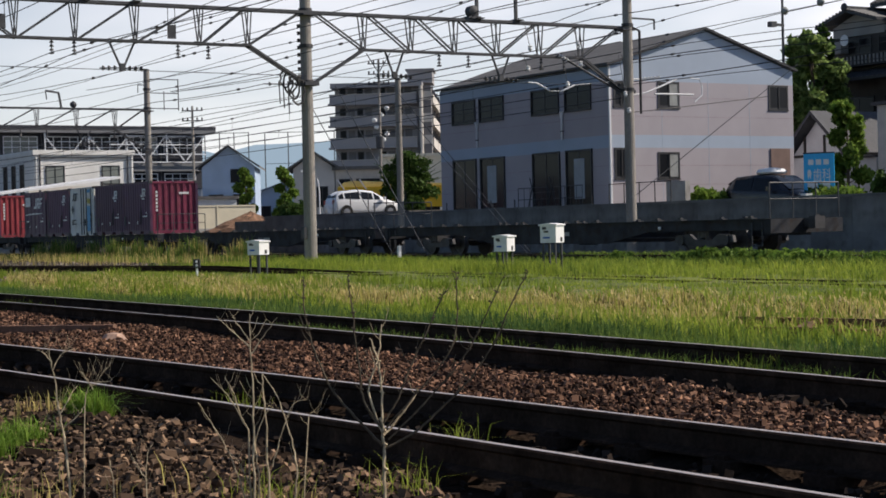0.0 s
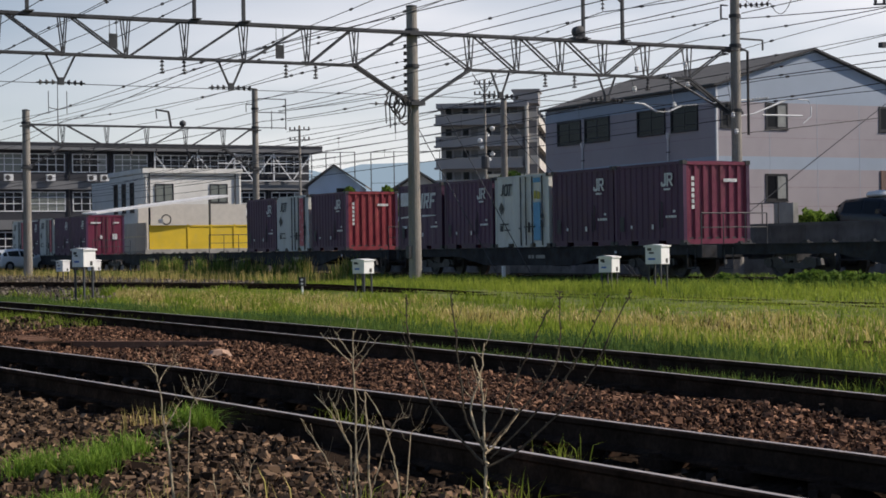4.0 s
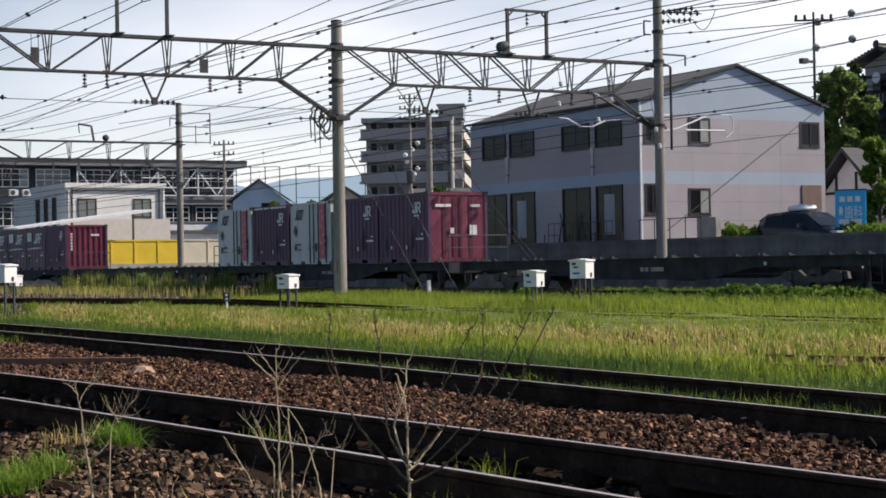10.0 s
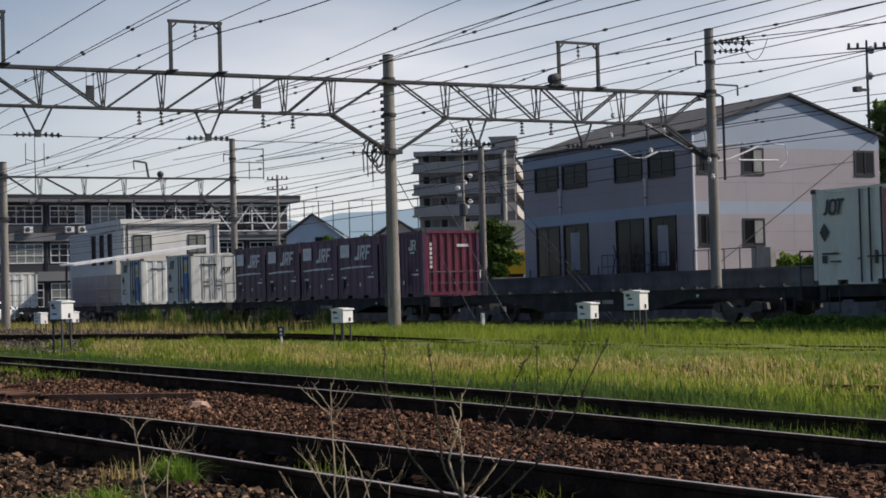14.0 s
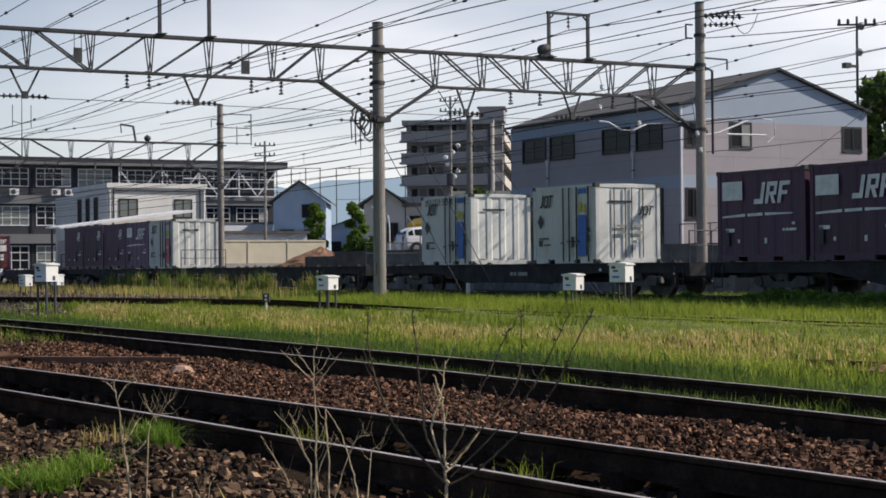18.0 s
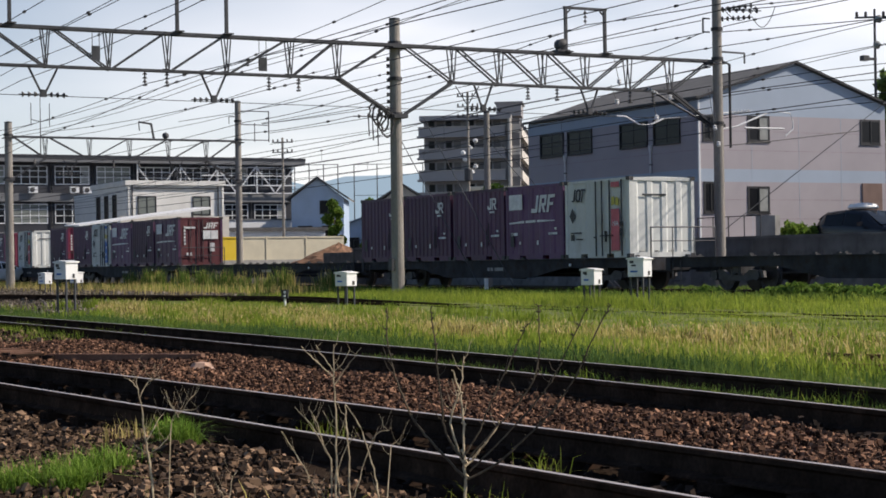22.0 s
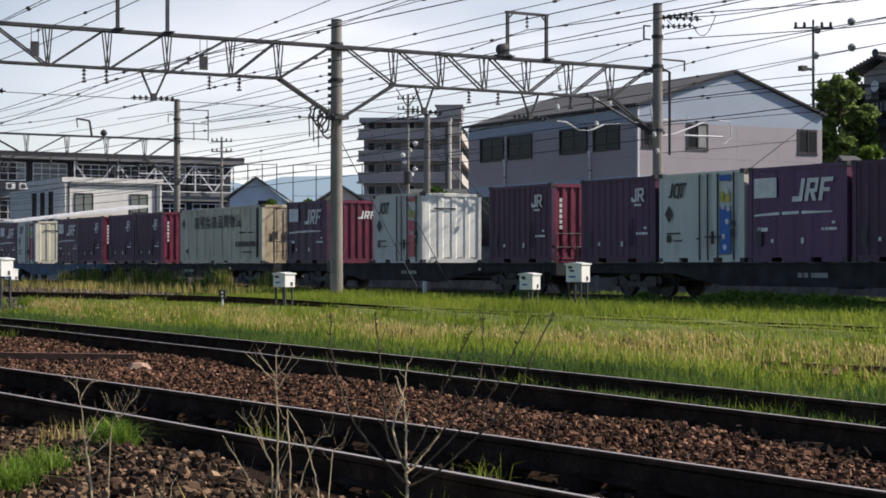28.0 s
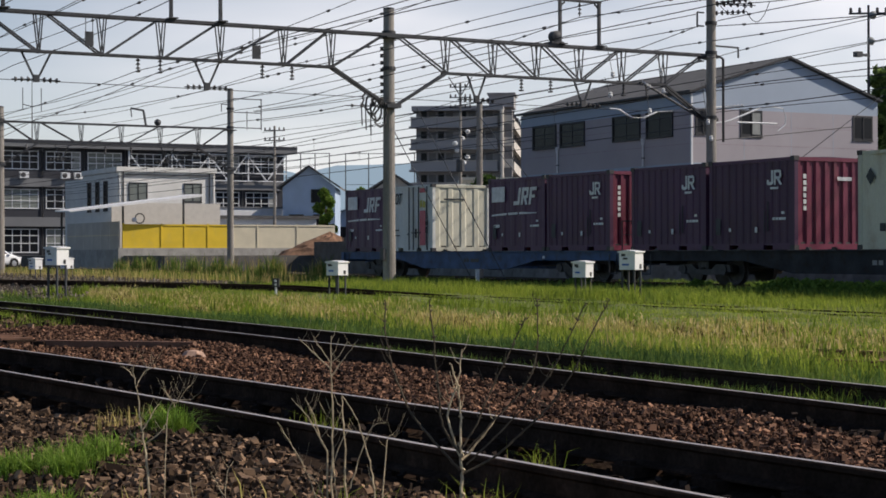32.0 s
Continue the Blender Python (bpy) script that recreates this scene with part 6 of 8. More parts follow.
# ---- lineside cabinets and marks ----
def cabinet(x, y, z0, z1, w, d, label, turn=25):
    c = thing("lineside_cabinet", label, "cabinet", pose(x, y, 0, 0, 0, turn), group="lineside cabinets")
    body = part("cabinet_body", Shape().box(-w / 2, -d / 2, z0, w / 2, d / 2, z1 - 0.03), WHITE, c)
    part("lid", Shape().prism([(-w / 2 - 0.03, z1 - 0.03), (w / 2 + 0.03, z1 - 0.03), (w / 2 + 0.03, z1), (0, z1 + 0.03), (-w / 2 - 0.03, z1)], "y", -d / 2 - 0.03, d / 2 + 0.03), WHITE, c)
    part("vent", Shape().box(w / 2, 0.02, z0 + 0.03, w / 2 + 0.012, d / 2 - 0.1, z0 + 0.13), DARKSTEEL, c)
    part("vent", Shape().box(-w / 2 + 0.06, -d / 2 - 0.012, z1 - 0.12, -w / 2 + 0.16, -d / 2, z1 - 0.06), DARKSTEEL, c)
    part("number_bar", Shape().box(-w / 2 + 0.08, -d / 2 - 0.01, z0 + 0.1, w / 2 - 0.16, -d / 2, z0 + 0.14), DECAL_BLUE, c)
    part("number_bar", Shape().box(-w / 2 + 0.1, -d / 2 - 0.01, z0 + 0.24, w / 2 - 0.2, -d / 2, z0 + 0.28), DECAL_DARK, c)
    for sx in (-1, 1):
        for sy in (-1, 1):
            part("leg", Shape().box(sx * (w / 2 - 0.05) - 0.02, sy * (d / 2 - 0.05) - 0.02, -0.05, sx * (w / 2 - 0.05) + 0.02, sy * (d / 2 - 0.05) + 0.02, z0), GALV, c)
    return c


cabinet(-33.1, 22.8, 0.70, 1.13, 0.42, 0.38, "white steel lineside cabinet on legs in the grass")
cabinet(-35.15, 22.8, 0.50, 0.88, 0.37, 0.36, "small white steel lineside cabinet on legs in the grass")
cabinet(-41.1, 19.0, 0.52, 0.88, 0.40, 0.40, "small white steel lineside cabinet with a grey side, on legs")
cabinet(-39.5, 11.1, 0.84, 1.25, 0.40, 0.36, "white steel lineside cabinet on tall legs beside the track")
for x, y, z in ((-78, 22.4, 0.9), (-76, 20.4, 0.9)):
    cabinet(x, y, 0.42, z, 0.45, 0.4, "low white lineside cabinet among dry grass")
ds = thing("dwarf_signal", "small dark shunting signal on a short white post", "signal", pose(-41.9, 17.6, 0, 0, 0, 60) @ Matrix.Scale(0.62, 4))
part("post", Shape().tube((0, 0, -0.05), (0, 0, 0.35), 0.05), WHITE, ds)
part("signal_head", Shape().box(-0.14, -0.12, 0.35, 0.14, 0.12, 0.72), DARKSTEEL, ds)
for z in (0.45, 0.61):
    part("lens", Shape().lathe((0, -0.12, z), [(0.05, -0.05), (0.055, 0.0)], 10, "y"), PORCELAIN, ds)
part("junction_panel", Shape().box(-0.2, -0.2, 0.45, 0.05, -0.12, 0.85), GALV, POLE_A).location = (0.1, -0.1, 0.4)
wp = thing("distance_post", "short white marker post in the grass", "post", pose(-49.9, 28.2, 0))
part("post", Shape().box(-0.05, -0.05, -0.1, 0.05, 0.05, 0.55), WHITE, wp)
cone = thing("track_stud", "faded pale cap stone lying in the ballast", "marker", pose(-16.5, 6.02, -0.02))
part("cap", Shape().lathe((0, 0, 0), [(0.16, 0.0), (0.16, 0.07), (0.135, 0.08), (0.085, 0.14), (0.03, 0.15)], 6), mat("faded_cap", (0.45, 0.29, 0.21), 0.85, vary=0.25, scale=5), cone)
# point rodding and a plank between the tracks
SLEEPER_OLD = mat("weathered_plank", (0.19, 0.10, 0.065), 0.9, vary=0.3, scale=4)
rod = thing("point_rod", "rusty point rod lying across the ballast", "rod")
part("bar", Shape().beam((-19.4, 5.25, 0.08), (-17.9, 6.55, 0.09), 0.09), SLEEPER_OLD, rod)
part("clevis", Shape().beam((-19.5, 5.2, 0.06), (-19.3, 5.3, 0.06), 0.1), RAIL, rod)
pm = thing("point_machine", "low rusty point machine box between the tracks", "box")
part("case", Shape().box(-21.0, 4.95, -0.04, -19.7, 5.25, 0.09), SLEEPER_OLD, pm)
for x in (-20.9, -20.4, -19.9):
    part("lid_strap", Shape().box(x - 0.04, 4.92, 0.09, x + 0.04, 5.28, 0.135), SLEEPER_OLD, pm)
part("lid", Shape().box(-21.02, 4.94, 0.09, -19.68, 5.26, 0.115), RAIL, pm)


# ---- dead weeds in the foreground ----
RIGHT, AWAY = Vector((0.473, 0.881, 0)), Vector((-0.881, 0.473, 0))


def bent_stem(plant, foot, pts, r0, r1, depth=0.0, twigs=0, seed=0, bark=None, buds=0):
    """A thin stem through (across, height) points; side twigs sprout from its upper half."""
    rr = random.Random(seed)
    line = [foot + RIGHT * u + AWAY * (depth * i / max(1, len(pts) - 1)) + Vector((0, 0, z)) for i, (u, z) in enumerate(pts)]
    fine = []
    for i in range(len(line) - 1):
        p0, p1, p2, p3 = line[max(i - 1, 0)], line[i], line[i + 1], line[min(i + 2, len(line) - 1)]
        for k in range(6):
            t = k / 6
            fine.append(0.5 * ((2 * p1) + (p2 - p0) * t + (2 * p0 - 5 * p1 + 4 * p2 - p3) * t * t + (3 * p1 - p0 - 3 * p2 + p3) * t ** 3))
    fine.append(line[-1])
    fine = [p + Vector((rr.uniform(-1, 1), rr.uniform(-1, 1), 0)) * 0.003 for p in fine]
    n = len(fine) - 1
    r0, r1 = (r0 * 0.85, r1 * 0.75) if bark else (r0 * 0.85, r1 * 0.48)
    bark = bark or TWIG
    body = Shape().path(fine, r0, r1)
    for i in range(buds):
        # small dried buds close along the upper stem
        k = rr.randint(n // 3, n)
        out = RIGHT * rr.choice((-1, 1)) * rr.uniform(0.4, 1) + AWAY * rr.uniform(-0.5, 0.5) + Vector((0, 0, rr.uniform(0.2, 1.0)))
        out = out.normalized() * rr.uniform(0.007, 0.014)
        body.tube(fine[k], fine[k] + out, r1 * 0.9, r1 * 1.3, 5)
    st = part("stem", body, bark, plant)
    for i in range(twigs):
        k = rr.randint(n // 3, n - 1)
        side = RIGHT * rr.choice((-1, 1)) * rr.uniform(0.5, 1) + AWAY * rr.uniform(-0.6, 0.6) + Vector((0, 0, rr.uniform(0.5, 1.3)))
        side = side.normalized() * rr.uniform(0.025, 0.085)
        q = Shape().path([fine[k], fine[k] + side * 0.5, fine[k] + side + Vector((0, 0, 0.03))], r1 * 0.7, r1 * 0.4, 4)
        part("twig", q, bark, st)
    return st


def weed(x, y, label):
    return thing("dead_weed", label, "weed"), Vector((x, y, 0.0))


BRANCHED = [
    ([(0.091, -0.13), (0.090, 0.183), (0.092, 0.307), (0.087, 0.401)], 0.0085, 0.007, 0), ([(0.087, 0.390), (0.086, 0.556), (0.057, 0.694)], 0.006, 0.004, 2), ([(0.085, 0.36), (0.041, 0.504), (0.076, 0.618), (0.096, 0.748)], 0.006, 0.003, 5),
    ([(0.085, 0.369), (0.023, 0.473), (0.006, 0.597), (-0.009, 0.762), (-0.025, 0.927)], 0.0065, 0.003, 4), ([(0.085, 0.307), (-0.008, 0.411), (-0.091, 0.514), (-0.153, 0.658), (-0.185, 0.803), (-0.187, 0.926)], 0.0065, 0.003, 7),
    ([(0.091, 0.345), (0.137, 0.390), (0.225, 0.498)], 0.006, 0.004, 1),
]
BRANCHED += [
    ([(0.096, 0.297), (0.199, 0.349), (0.322, 0.453), (0.425, 0.557), (0.507, 0.681), (0.599, 0.868), (0.636, 0.930)], 0.006, 0.003, 5), ([(0.091, 0.390), (0.136, 0.457), (0.198, 0.597), (0.279, 0.763), (0.324, 0.860)], 0.005, 0.0028, 6),
    ([(0.091, 0.359), (0.157, 0.432), (0.311, 0.598), (0.369, 0.722), (0.374, 0.929)], 0.0045, 0.003, 4), ([(0.106, 0.328), (0.219, 0.432), (0.363, 0.588), (0.445, 0.712), (0.543, 0.909)], 0.0045, 0.003, 5), ([(0.091, 0.017), (0.128, 0.058), (0.221, 0.090)], 0.005, 0.003, 1),
]
w, f = weed(-5.57, 2.96, "dry leafless branching weed standing in the ballast")
for i, (pts, r0, r1, tw) in enumerate(BRANCHED):
    high = max(z for u, z in pts) > 0.8
    bent_stem(w, f, pts, r0, r1, 0.03 * (i % 3), tw, 10 + i, TWIG_DARK if high else TWIG, 22 if high else 6)
CLUSTER = [
    ([(-0.019, -0.15), (-0.014, 0.226), (-0.010, 0.464), (-0.015, 0.659), (-0.015, 0.788)], 0.007, 0.0035, 10), ([(0.002, -0.14), (0.004, 0.139), (-0.010, 0.312)], 0.006, 0.004, 1), ([(0.045, -0.14), (0.038, 0.226), (0.033, 0.443), (0.022, 0.551)], 0.0065, 0.0045, 1),
    ([(0.100, -0.14), (0.138, 0.074), (0.148, 0.204), (0.120, 0.356), (0.076, 0.486), (0.026, 0.562)], 0.006, 0.0038, 2), ([(-0.030, -0.13), (-0.031, 0.312), (-0.053, 0.377), (-0.085, 0.486), (-0.118, 0.550)], 0.005, 0.003, 6), ([(-0.030, 0.0), (-0.096, 0.226), (-0.161, 0.355), (-0.225, 0.453)], 0.004, 0.0022, 7),
]
CLUSTER += [
    ([(-0.042, 0.356), (-0.096, 0.464), (-0.167, 0.550)], 0.004, 0.002, 5), ([(-0.015, 0.633), (0.043, 0.713), (0.088, 0.772)], 0.0035, 0.002, 3), ([(-0.015, 0.659), (-0.086, 0.723), (-0.146, 0.781)], 0.0035, 0.002, 3), ([(-0.015, 0.680), (-0.065, 0.756), (-0.080, 0.788)], 0.003, 0.002, 2),
    ([(0.055, 0.20), (0.130, 0.421), (0.195, 0.454)], 0.0035, 0.002, 7), ([(0.163, -0.10), (0.195, 0.356), (0.232, 0.395)], 0.004, 0.002, 6), ([(-0.020, 0.269), (0.033, 0.399), (0.066, 0.432)], 0.0035, 0.002, 3), ([(-0.035, 0.139), (-0.074, 0.226), (-0.128, 0.280)], 0.0035, 0.002, 4),
]
w, f = weed(-6.02, 2.76, "cluster of dry pale weed stalks in the ballast")
for i, (pts, r0, r1, tw) in enumerate(CLUSTER):
    bent_stem(w, f, pts, r0, r1, 0.03 * (i % 3 - 1), tw, 30 + i)
SINGLE = [
    ([(0.006, -0.12), (-0.023, 0.276), (-0.039, 0.418), (-0.053, 0.519), (-0.063, 0.601), (-0.078, 0.702)], 0.007, 0.003, 3), ([(-0.039, 0.414), (0.017, 0.459), (0.041, 0.495)], 0.0035, 0.002, 2), ([(-0.043, 0.469), (-0.007, 0.530), (0.009, 0.560)], 0.0035, 0.002, 3), ([(-0.039, 0.418), (-0.067, 0.438), (-0.098, 0.462)], 0.003, 0.002, 2),
    ([(-0.067, 0.621), (-0.039, 0.678), (0.017, 0.696)], 0.003, 0.0018, 6), ([(-0.071, 0.651), (-0.104, 0.686), (-0.128, 0.692)], 0.003, 0.0018, 5), ([(0.135, -0.13), (0.137, 0.195), (0.126, 0.296)], 0.005, 0.004, 1),
]
w, f = weed(-5.97, 2.02, "single dry pale weed stalk with thin side shoots")
for i, (pts, r0, r1, tw) in enumerate(SINGLE):
    bent_stem(w, f, pts, r0, r1, 0.02 * (i % 3), tw, 50 + i)
w, f = weed(-5.97, 2.02, "low dry twigs lying and standing between the stones")
for i, (pts, r0, r1, tw) in enumerate((([(0.262, -0.12), (0.256, 0.256), (0.282, 0.354)], 0.0035, 0.002, 5), ([(0.256, 0.215), (0.225, 0.272), (0.199, 0.313)], 0.003, 0.002, 3), ([(-0.01, 0.0), (0.078, 0.109), (0.199, 0.101), (0.325, -0.02)], 0.004, 0.003, 0),
        ([(-0.330, 0.10), (-0.265, 0.06), (-0.084, 0.05)], 0.004, 0.003, 0), ([(0.03, -0.10), (0.043, 0.489), (0.082, 0.571), (0.122, 0.626)], 0.003, 0.002, 12), ([(0.074, 0.550), (0.047, 0.591), (0.027, 0.611)], 0.0025, 0.0018, 4), ([(0.088, 0.577), (0.128, 0.577), (0.148, 0.591)], 0.0025, 0.0018, 4))):
    bent_stem(w, f, pts, r0, r1, 0.02 * (i % 3), tw, 70 + i)


# ---- weeds and grass tufts on the ballast ----
def tufts(centres, spread):
    def place(r, n):
        c = np.array(centres)[r.integers(0, len(centres), n)]
        p = c[:, :2] + r.normal(0, 1, (n, 2)) * c[:, 2:3] * spread
        return np.concatenate([p, bed_height(p[:, 0], p[:, 1])[:, None] - 0.02], 1)
    return place


blades("ballast_tufts", 4600, tufts([(-8.75, 2.45, 0.09), (-8.8, 2.2, 0.08), (-8.85, 2.7, 0.08), (-8.4, 2.4, 0.05), (-9.55, 3.37, 0.045), (-9.7, 3.35, 0.04), (-7.2, 1.85, 0.07), (-7.25, 2.0, 0.05), (-7.0, 1.75, 0.08), (-6.6, 1.75, 0.07)], 1.0),
       lambda x, y, r: 0.15 * r.uniform(0.3, 1.5, len(x)), 0.0035, island("bright_grass", (0.12, 0.22, 0.025), (0.25, 0.36, 0.06), 0.6, 0.35, 0.4), 0.8, 21)
blades("dry_tufts", 220, tufts([(-10.1, 3.2, 0.10), (-7.0, 2.2, 0.25), (-6.0, 2.9, 0.12)], 1.0),
       lambda x, y, r: 0.15 * r.uniform(0.5, 1.5, len(x)), 0.0035, GRASS_DRY, 0.55, 22)
blades("track_weeds", 5000, tufts([(-26 - 1.5 * i, 7.4 + 0.4 * math.sin(i * 2.0), 0.5) for i in range(7)] + [(-36 - 2.2 * i, 6.6 + 0.2 * i, 0.7) for i in range(5)] + [(-9.6, 8.5, 0.2), (-13, 8.7, 0.2)], 1.0),
       lambda x, y, r: 0.15 * r.uniform(0.5, 1.5, len(x)), 0.005, GRASS, 0.5, 23)

blades("sleeper_weeds", 330, tufts([(-7.4, 4.5, 0.06), (-9.9, 4.4, 0.10), (-9.3, 4.2, 0.06), (-6.2, 3.5, 0.08), (-6.5, 3.0, 0.10), (-6.15, 2.85, 0.08)], 1.0),
       lambda x, y, r: 0.17 * r.uniform(0.4, 1.4, len(x)), 0.0022, GRASS_LIME, 0.6, 29)


def track_3_array(x):
    return np.array([track_3(v) for v in x])


def strip(r, n):
    x = r.uniform(-130, -56, n)
    y = 24.6 + r.normal(0, 2.0, n)
    k = y > track_3_array(x) + 1.5
    return np.stack([x, y, 0 * x], 1)[k]


blades("lineside_straw", 2600, strip, lambda x, y, r: np.where(x < -48, 0.42, 0.30) * r.uniform(0.5, 1.3, len(x)), 0.011, GRASS_DRY, 0.3, 24)
blades("lineside_weeds", 16000, lambda r, n: np.stack([r.uniform(-125, -6, n), 27.7 + r.normal(0, 0.8, n), np.zeros(n)], 1), lambda x, y, r: 0.26 * r.uniform(0.4, 1.2, len(x)), 0.02, GRASS_DEEP, 0.5, 25)
blades("wallside_weeds", 3500, lambda r, n: np.stack([r.uniform(-50, -20, n), r.uniform(33.6, 36, n), np.zeros(n)], 1), lambda x, y, r: 0.22 * r.uniform(0.4, 1.2, len(x)), 0.02, GRASS_DEEP, 0.6, 26)


def clumps(spots):
    """Tall weeds in separate stands (x, y, spread) along the freight line."""
    def place(r, n):
        c = np.array(spots)[r.integers(0, len(spots), n)]
        p = c[:, :2] + r.normal(0, 1, (n, 2)) * c[:, 2:3] * np.array([1.0, 0.35])
        return np.concatenate([p, np.zeros((n, 1))], 1)
    return place


TALL = [(-88, 28.3, 0.5), (-85.6, 28.4, 0.5), (-83.5, 28.2, 0.4), (-80.5, 28.4, 0.6), (-77.5, 28.3, 0.5), (-75, 28.4, 0.5), (-72.6, 28.4, 0.4), (-69.4, 28.3, 0.6), (-67.5, 28.4, 0.4), (-63, 28.3, 0.4)]
blades("tall_weeds", 2400, clumps(TALL), lambda x, y, r: (0.75 + 0.25 * np.sin(x * 2.1)) * r.uniform(0.4, 1.35, len(x)), 0.018, GRASS_DEEP, 0.32, 27)
blades("tall_straw", 700, clumps(TALL), lambda x, y, r: 0.85 * r.uniform(0.5, 1.3, len(x)), 0.012, GRASS_DRY, 0.25, 28)


# ---- trees, hedges and earth ----
def foliage(blobs, n, leaf, material, seed, name="crown"):
    """Leaves scattered through a cluster of uneven blobs (x, y, z, rx, rz), denser towards the skin."""
    r = np.random.default_rng(seed)
    b = np.array(blobs)
    pick = r.integers(0, len(b), n)
    d = r.normal(0, 1, (n, 3))
    d /= np.linalg.norm(d, axis=1)[:, None]
    rad = r.uniform(0.35, 1.0, n) ** 0.5 * (0.8 + 0.25 * np.sin(d[:, 0] * 5 + pick) * np.sin(d[:, 1] * 4 + d[:, 2] * 6))
    c = b[pick, :3] + d * rad[:, None] * b[pick][:, [3, 3, 4]]
    u = r.normal(0, 1, (n, 3))
    u /= np.linalg.norm(u, axis=1)[:, None]
    w = np.cross(u, r.normal(0, 1, (n, 3)))
    w /= np.linalg.norm(w, axis=1)[:, None]
    s = (leaf * r.uniform(0.6, 1.4, n))[:, None]
    v = np.stack([c - u * s, c + w * s * 0.55, c + u * s, c - w * s * 0.55], 1).reshape(-1, 3)
    f = (np.arange(n) * 4)[:, None] + np.array([0, 1, 2, 3])
    return bulk(name, v, f, material)


def tree(x, y, z, h, r, leaf, n, material, label, seed, trunk=0.12, tall=1.0, start=0.3):
    t = thing("tree", label, "tree", pose(x, y, z))
    rr = random.Random(seed)
    blobs = []
    limbs = Shape()
    limbs.tube((0, 0, -0.2), (0.05, 0.02, h * 0.55), trunk, trunk * 0.6, 8).tube((0.05, 0.02, h * 0.55), (0, 0, h * 0.9), trunk * 0.6, trunk * 0.15, 6)
    for i in range(11):
        k = start + (0.95 - start) * i / 10
        a = i * 2.4 + rr.uniform(-0.4, 0.4)
        reach = r * (1.0 - 0.55 * max(0, k - 0.55) / 0.4) * rr.uniform(0.45, 0.75)
        p = (math.cos(a) * reach, math.sin(a) * reach, h * k)
        limbs.tube((0.02, 0, h * k * 0.8), p, trunk * 0.3, trunk * 0.1, 5)
        blobs.append((*p, r * rr.uniform(0.32, 0.55), r * tall * rr.uniform(0.3, 0.5)))
    part("trunk", limbs, BARK, t)
    part("crown", foliage(blobs, n, leaf, material, seed), None, t)
    return t


def bush(x, y, z, w, h, leaf, n, material, label, seed, name="bush"):
    t = thing(name, label, name, pose(x, y, z))
    rr = random.Random(seed)
    part("crown", foliage([(rr.uniform(-w, w) * 0.6, rr.uniform(-w, w) * 0.4, h * rr.uniform(0.3, 0.6), w * 0.5, h * 0.45) for i in range(7)], n, leaf, material, seed), None, t)
    part("stems", Shape().tube((0, 0, -0.1), (0.1, 0, h * 0.5), 0.05, 0.02, 6).tube((0, 0, -0.1), (-0.2, 0.1, h * 0.5), 0.04, 0.02, 6), BARK, t)
    return t


shrub = tree(-84.2, 48.3, 1.9, 3.3, 1.75, 0.15, 3200, LEAF_DARK, "dark green shrub with upright feathery fronds behind the wall", 3, 0.10, 0.9, 0.15)
fr = random.Random(8)
fronds = Shape()
for i in range(110):
    a, lean, top = fr.uniform(0, 6.283), fr.uniform(0.3, 2.1), fr.uniform(2.6, 4.0)
    c, sn = math.cos(a), math.sin(a)
    fronds.path([(0.2 * c, 0.2 * sn, 0.6), (lean * 0.5 * c, lean * 0.5 * sn, top * 0.65), (lean * c, lean * sn, top - 0.35 * lean)], 0.045, 0.012, 4)
part("fronds", fronds, LEAF_DARK, shrub)
tree(-123.2, 55.95, 1.2, 4.9, 1.15, 0.13, 4200, LEAF, "small bright green conical tree", 5, 0.10, 1.0, 0.1)
tree(-121.6, 58.6, 1.2, 4.8, 1.1, 0.13, 3800, LEAF, "slim green tree beside a street lamp", 6, 0.10, 1.1, 0.1)
tree(-64.0, 60.0, 1.2, 8.8, 2.45, 0.16, 20000, LEAF_SUN, "tall green broadleaf tree behind the apartment house", 8, 0.2, 1.0, 0.25)
tree(-65.9, 62.6, 1.2, 9.9, 0.75, 0.12, 3500, LEAF_DARK, "slim dark cypress behind the garden tree", 31, 0.1, 2.2, 0.55)
tree(-49.4, 48.0, 1.2, 4.4, 1.0, 0.13, 4500, LEAF, "slim bright green garden tree", 9, 0.08, 1.2, 0.1)
tree(-47.3, 52.0, 1.2, 5.2, 1.5, 0.16, 4500, LEAF_DARK, "dark green garden tree", 10, 0.08, 1.0, 0.15)
tree(-55.0, 78.0, 2.0, 11, 4.0, 0.30, 9000, LEAF_DARK, "dark green tree on the slope behind the houses", 12, 0.2, 1.0, 0.2)
tree(-44.0, 60.0, 1.2, 6.0, 2.2, 0.2, 6000, LEAF_DARK, "dark green garden tree beside a house", 13, 0.1, 1.0, 0.15)
bush(-113.0, 55.6, 0.9, 2.0, 2.6, 0.16, 4200, LEAF_DARK, "dark green bush at the end of the wall", 14)
bush(-54.0, 44.4, 1.2, 1.0, 1.35, 0.09, 3600, LEAF, "clipped green hedge beside a dark car", 15, "hedge")
bush(-52.9, 44.6, 1.2, 0.9, 1.2, 0.09, 3000, LEAF, "clipped green hedge beside a dark car", 16, "hedge")
bush(-46.2, 44.5, 1.2, 1.3, 1.1, 0.10, 3200, LEAF, "low green shrubs along the wall", 17)
bush(-43.6, 44.8, 1.2, 1.5, 2.0, 0.12, 3600, LEAF_DARK, "green shrubs along the wall", 18)
bush(-70.0, 43.3, 1.2, 0.6, 0.7, 0.08, 900, LEAF_DARK, "low shrub at the foot of the house", 19)

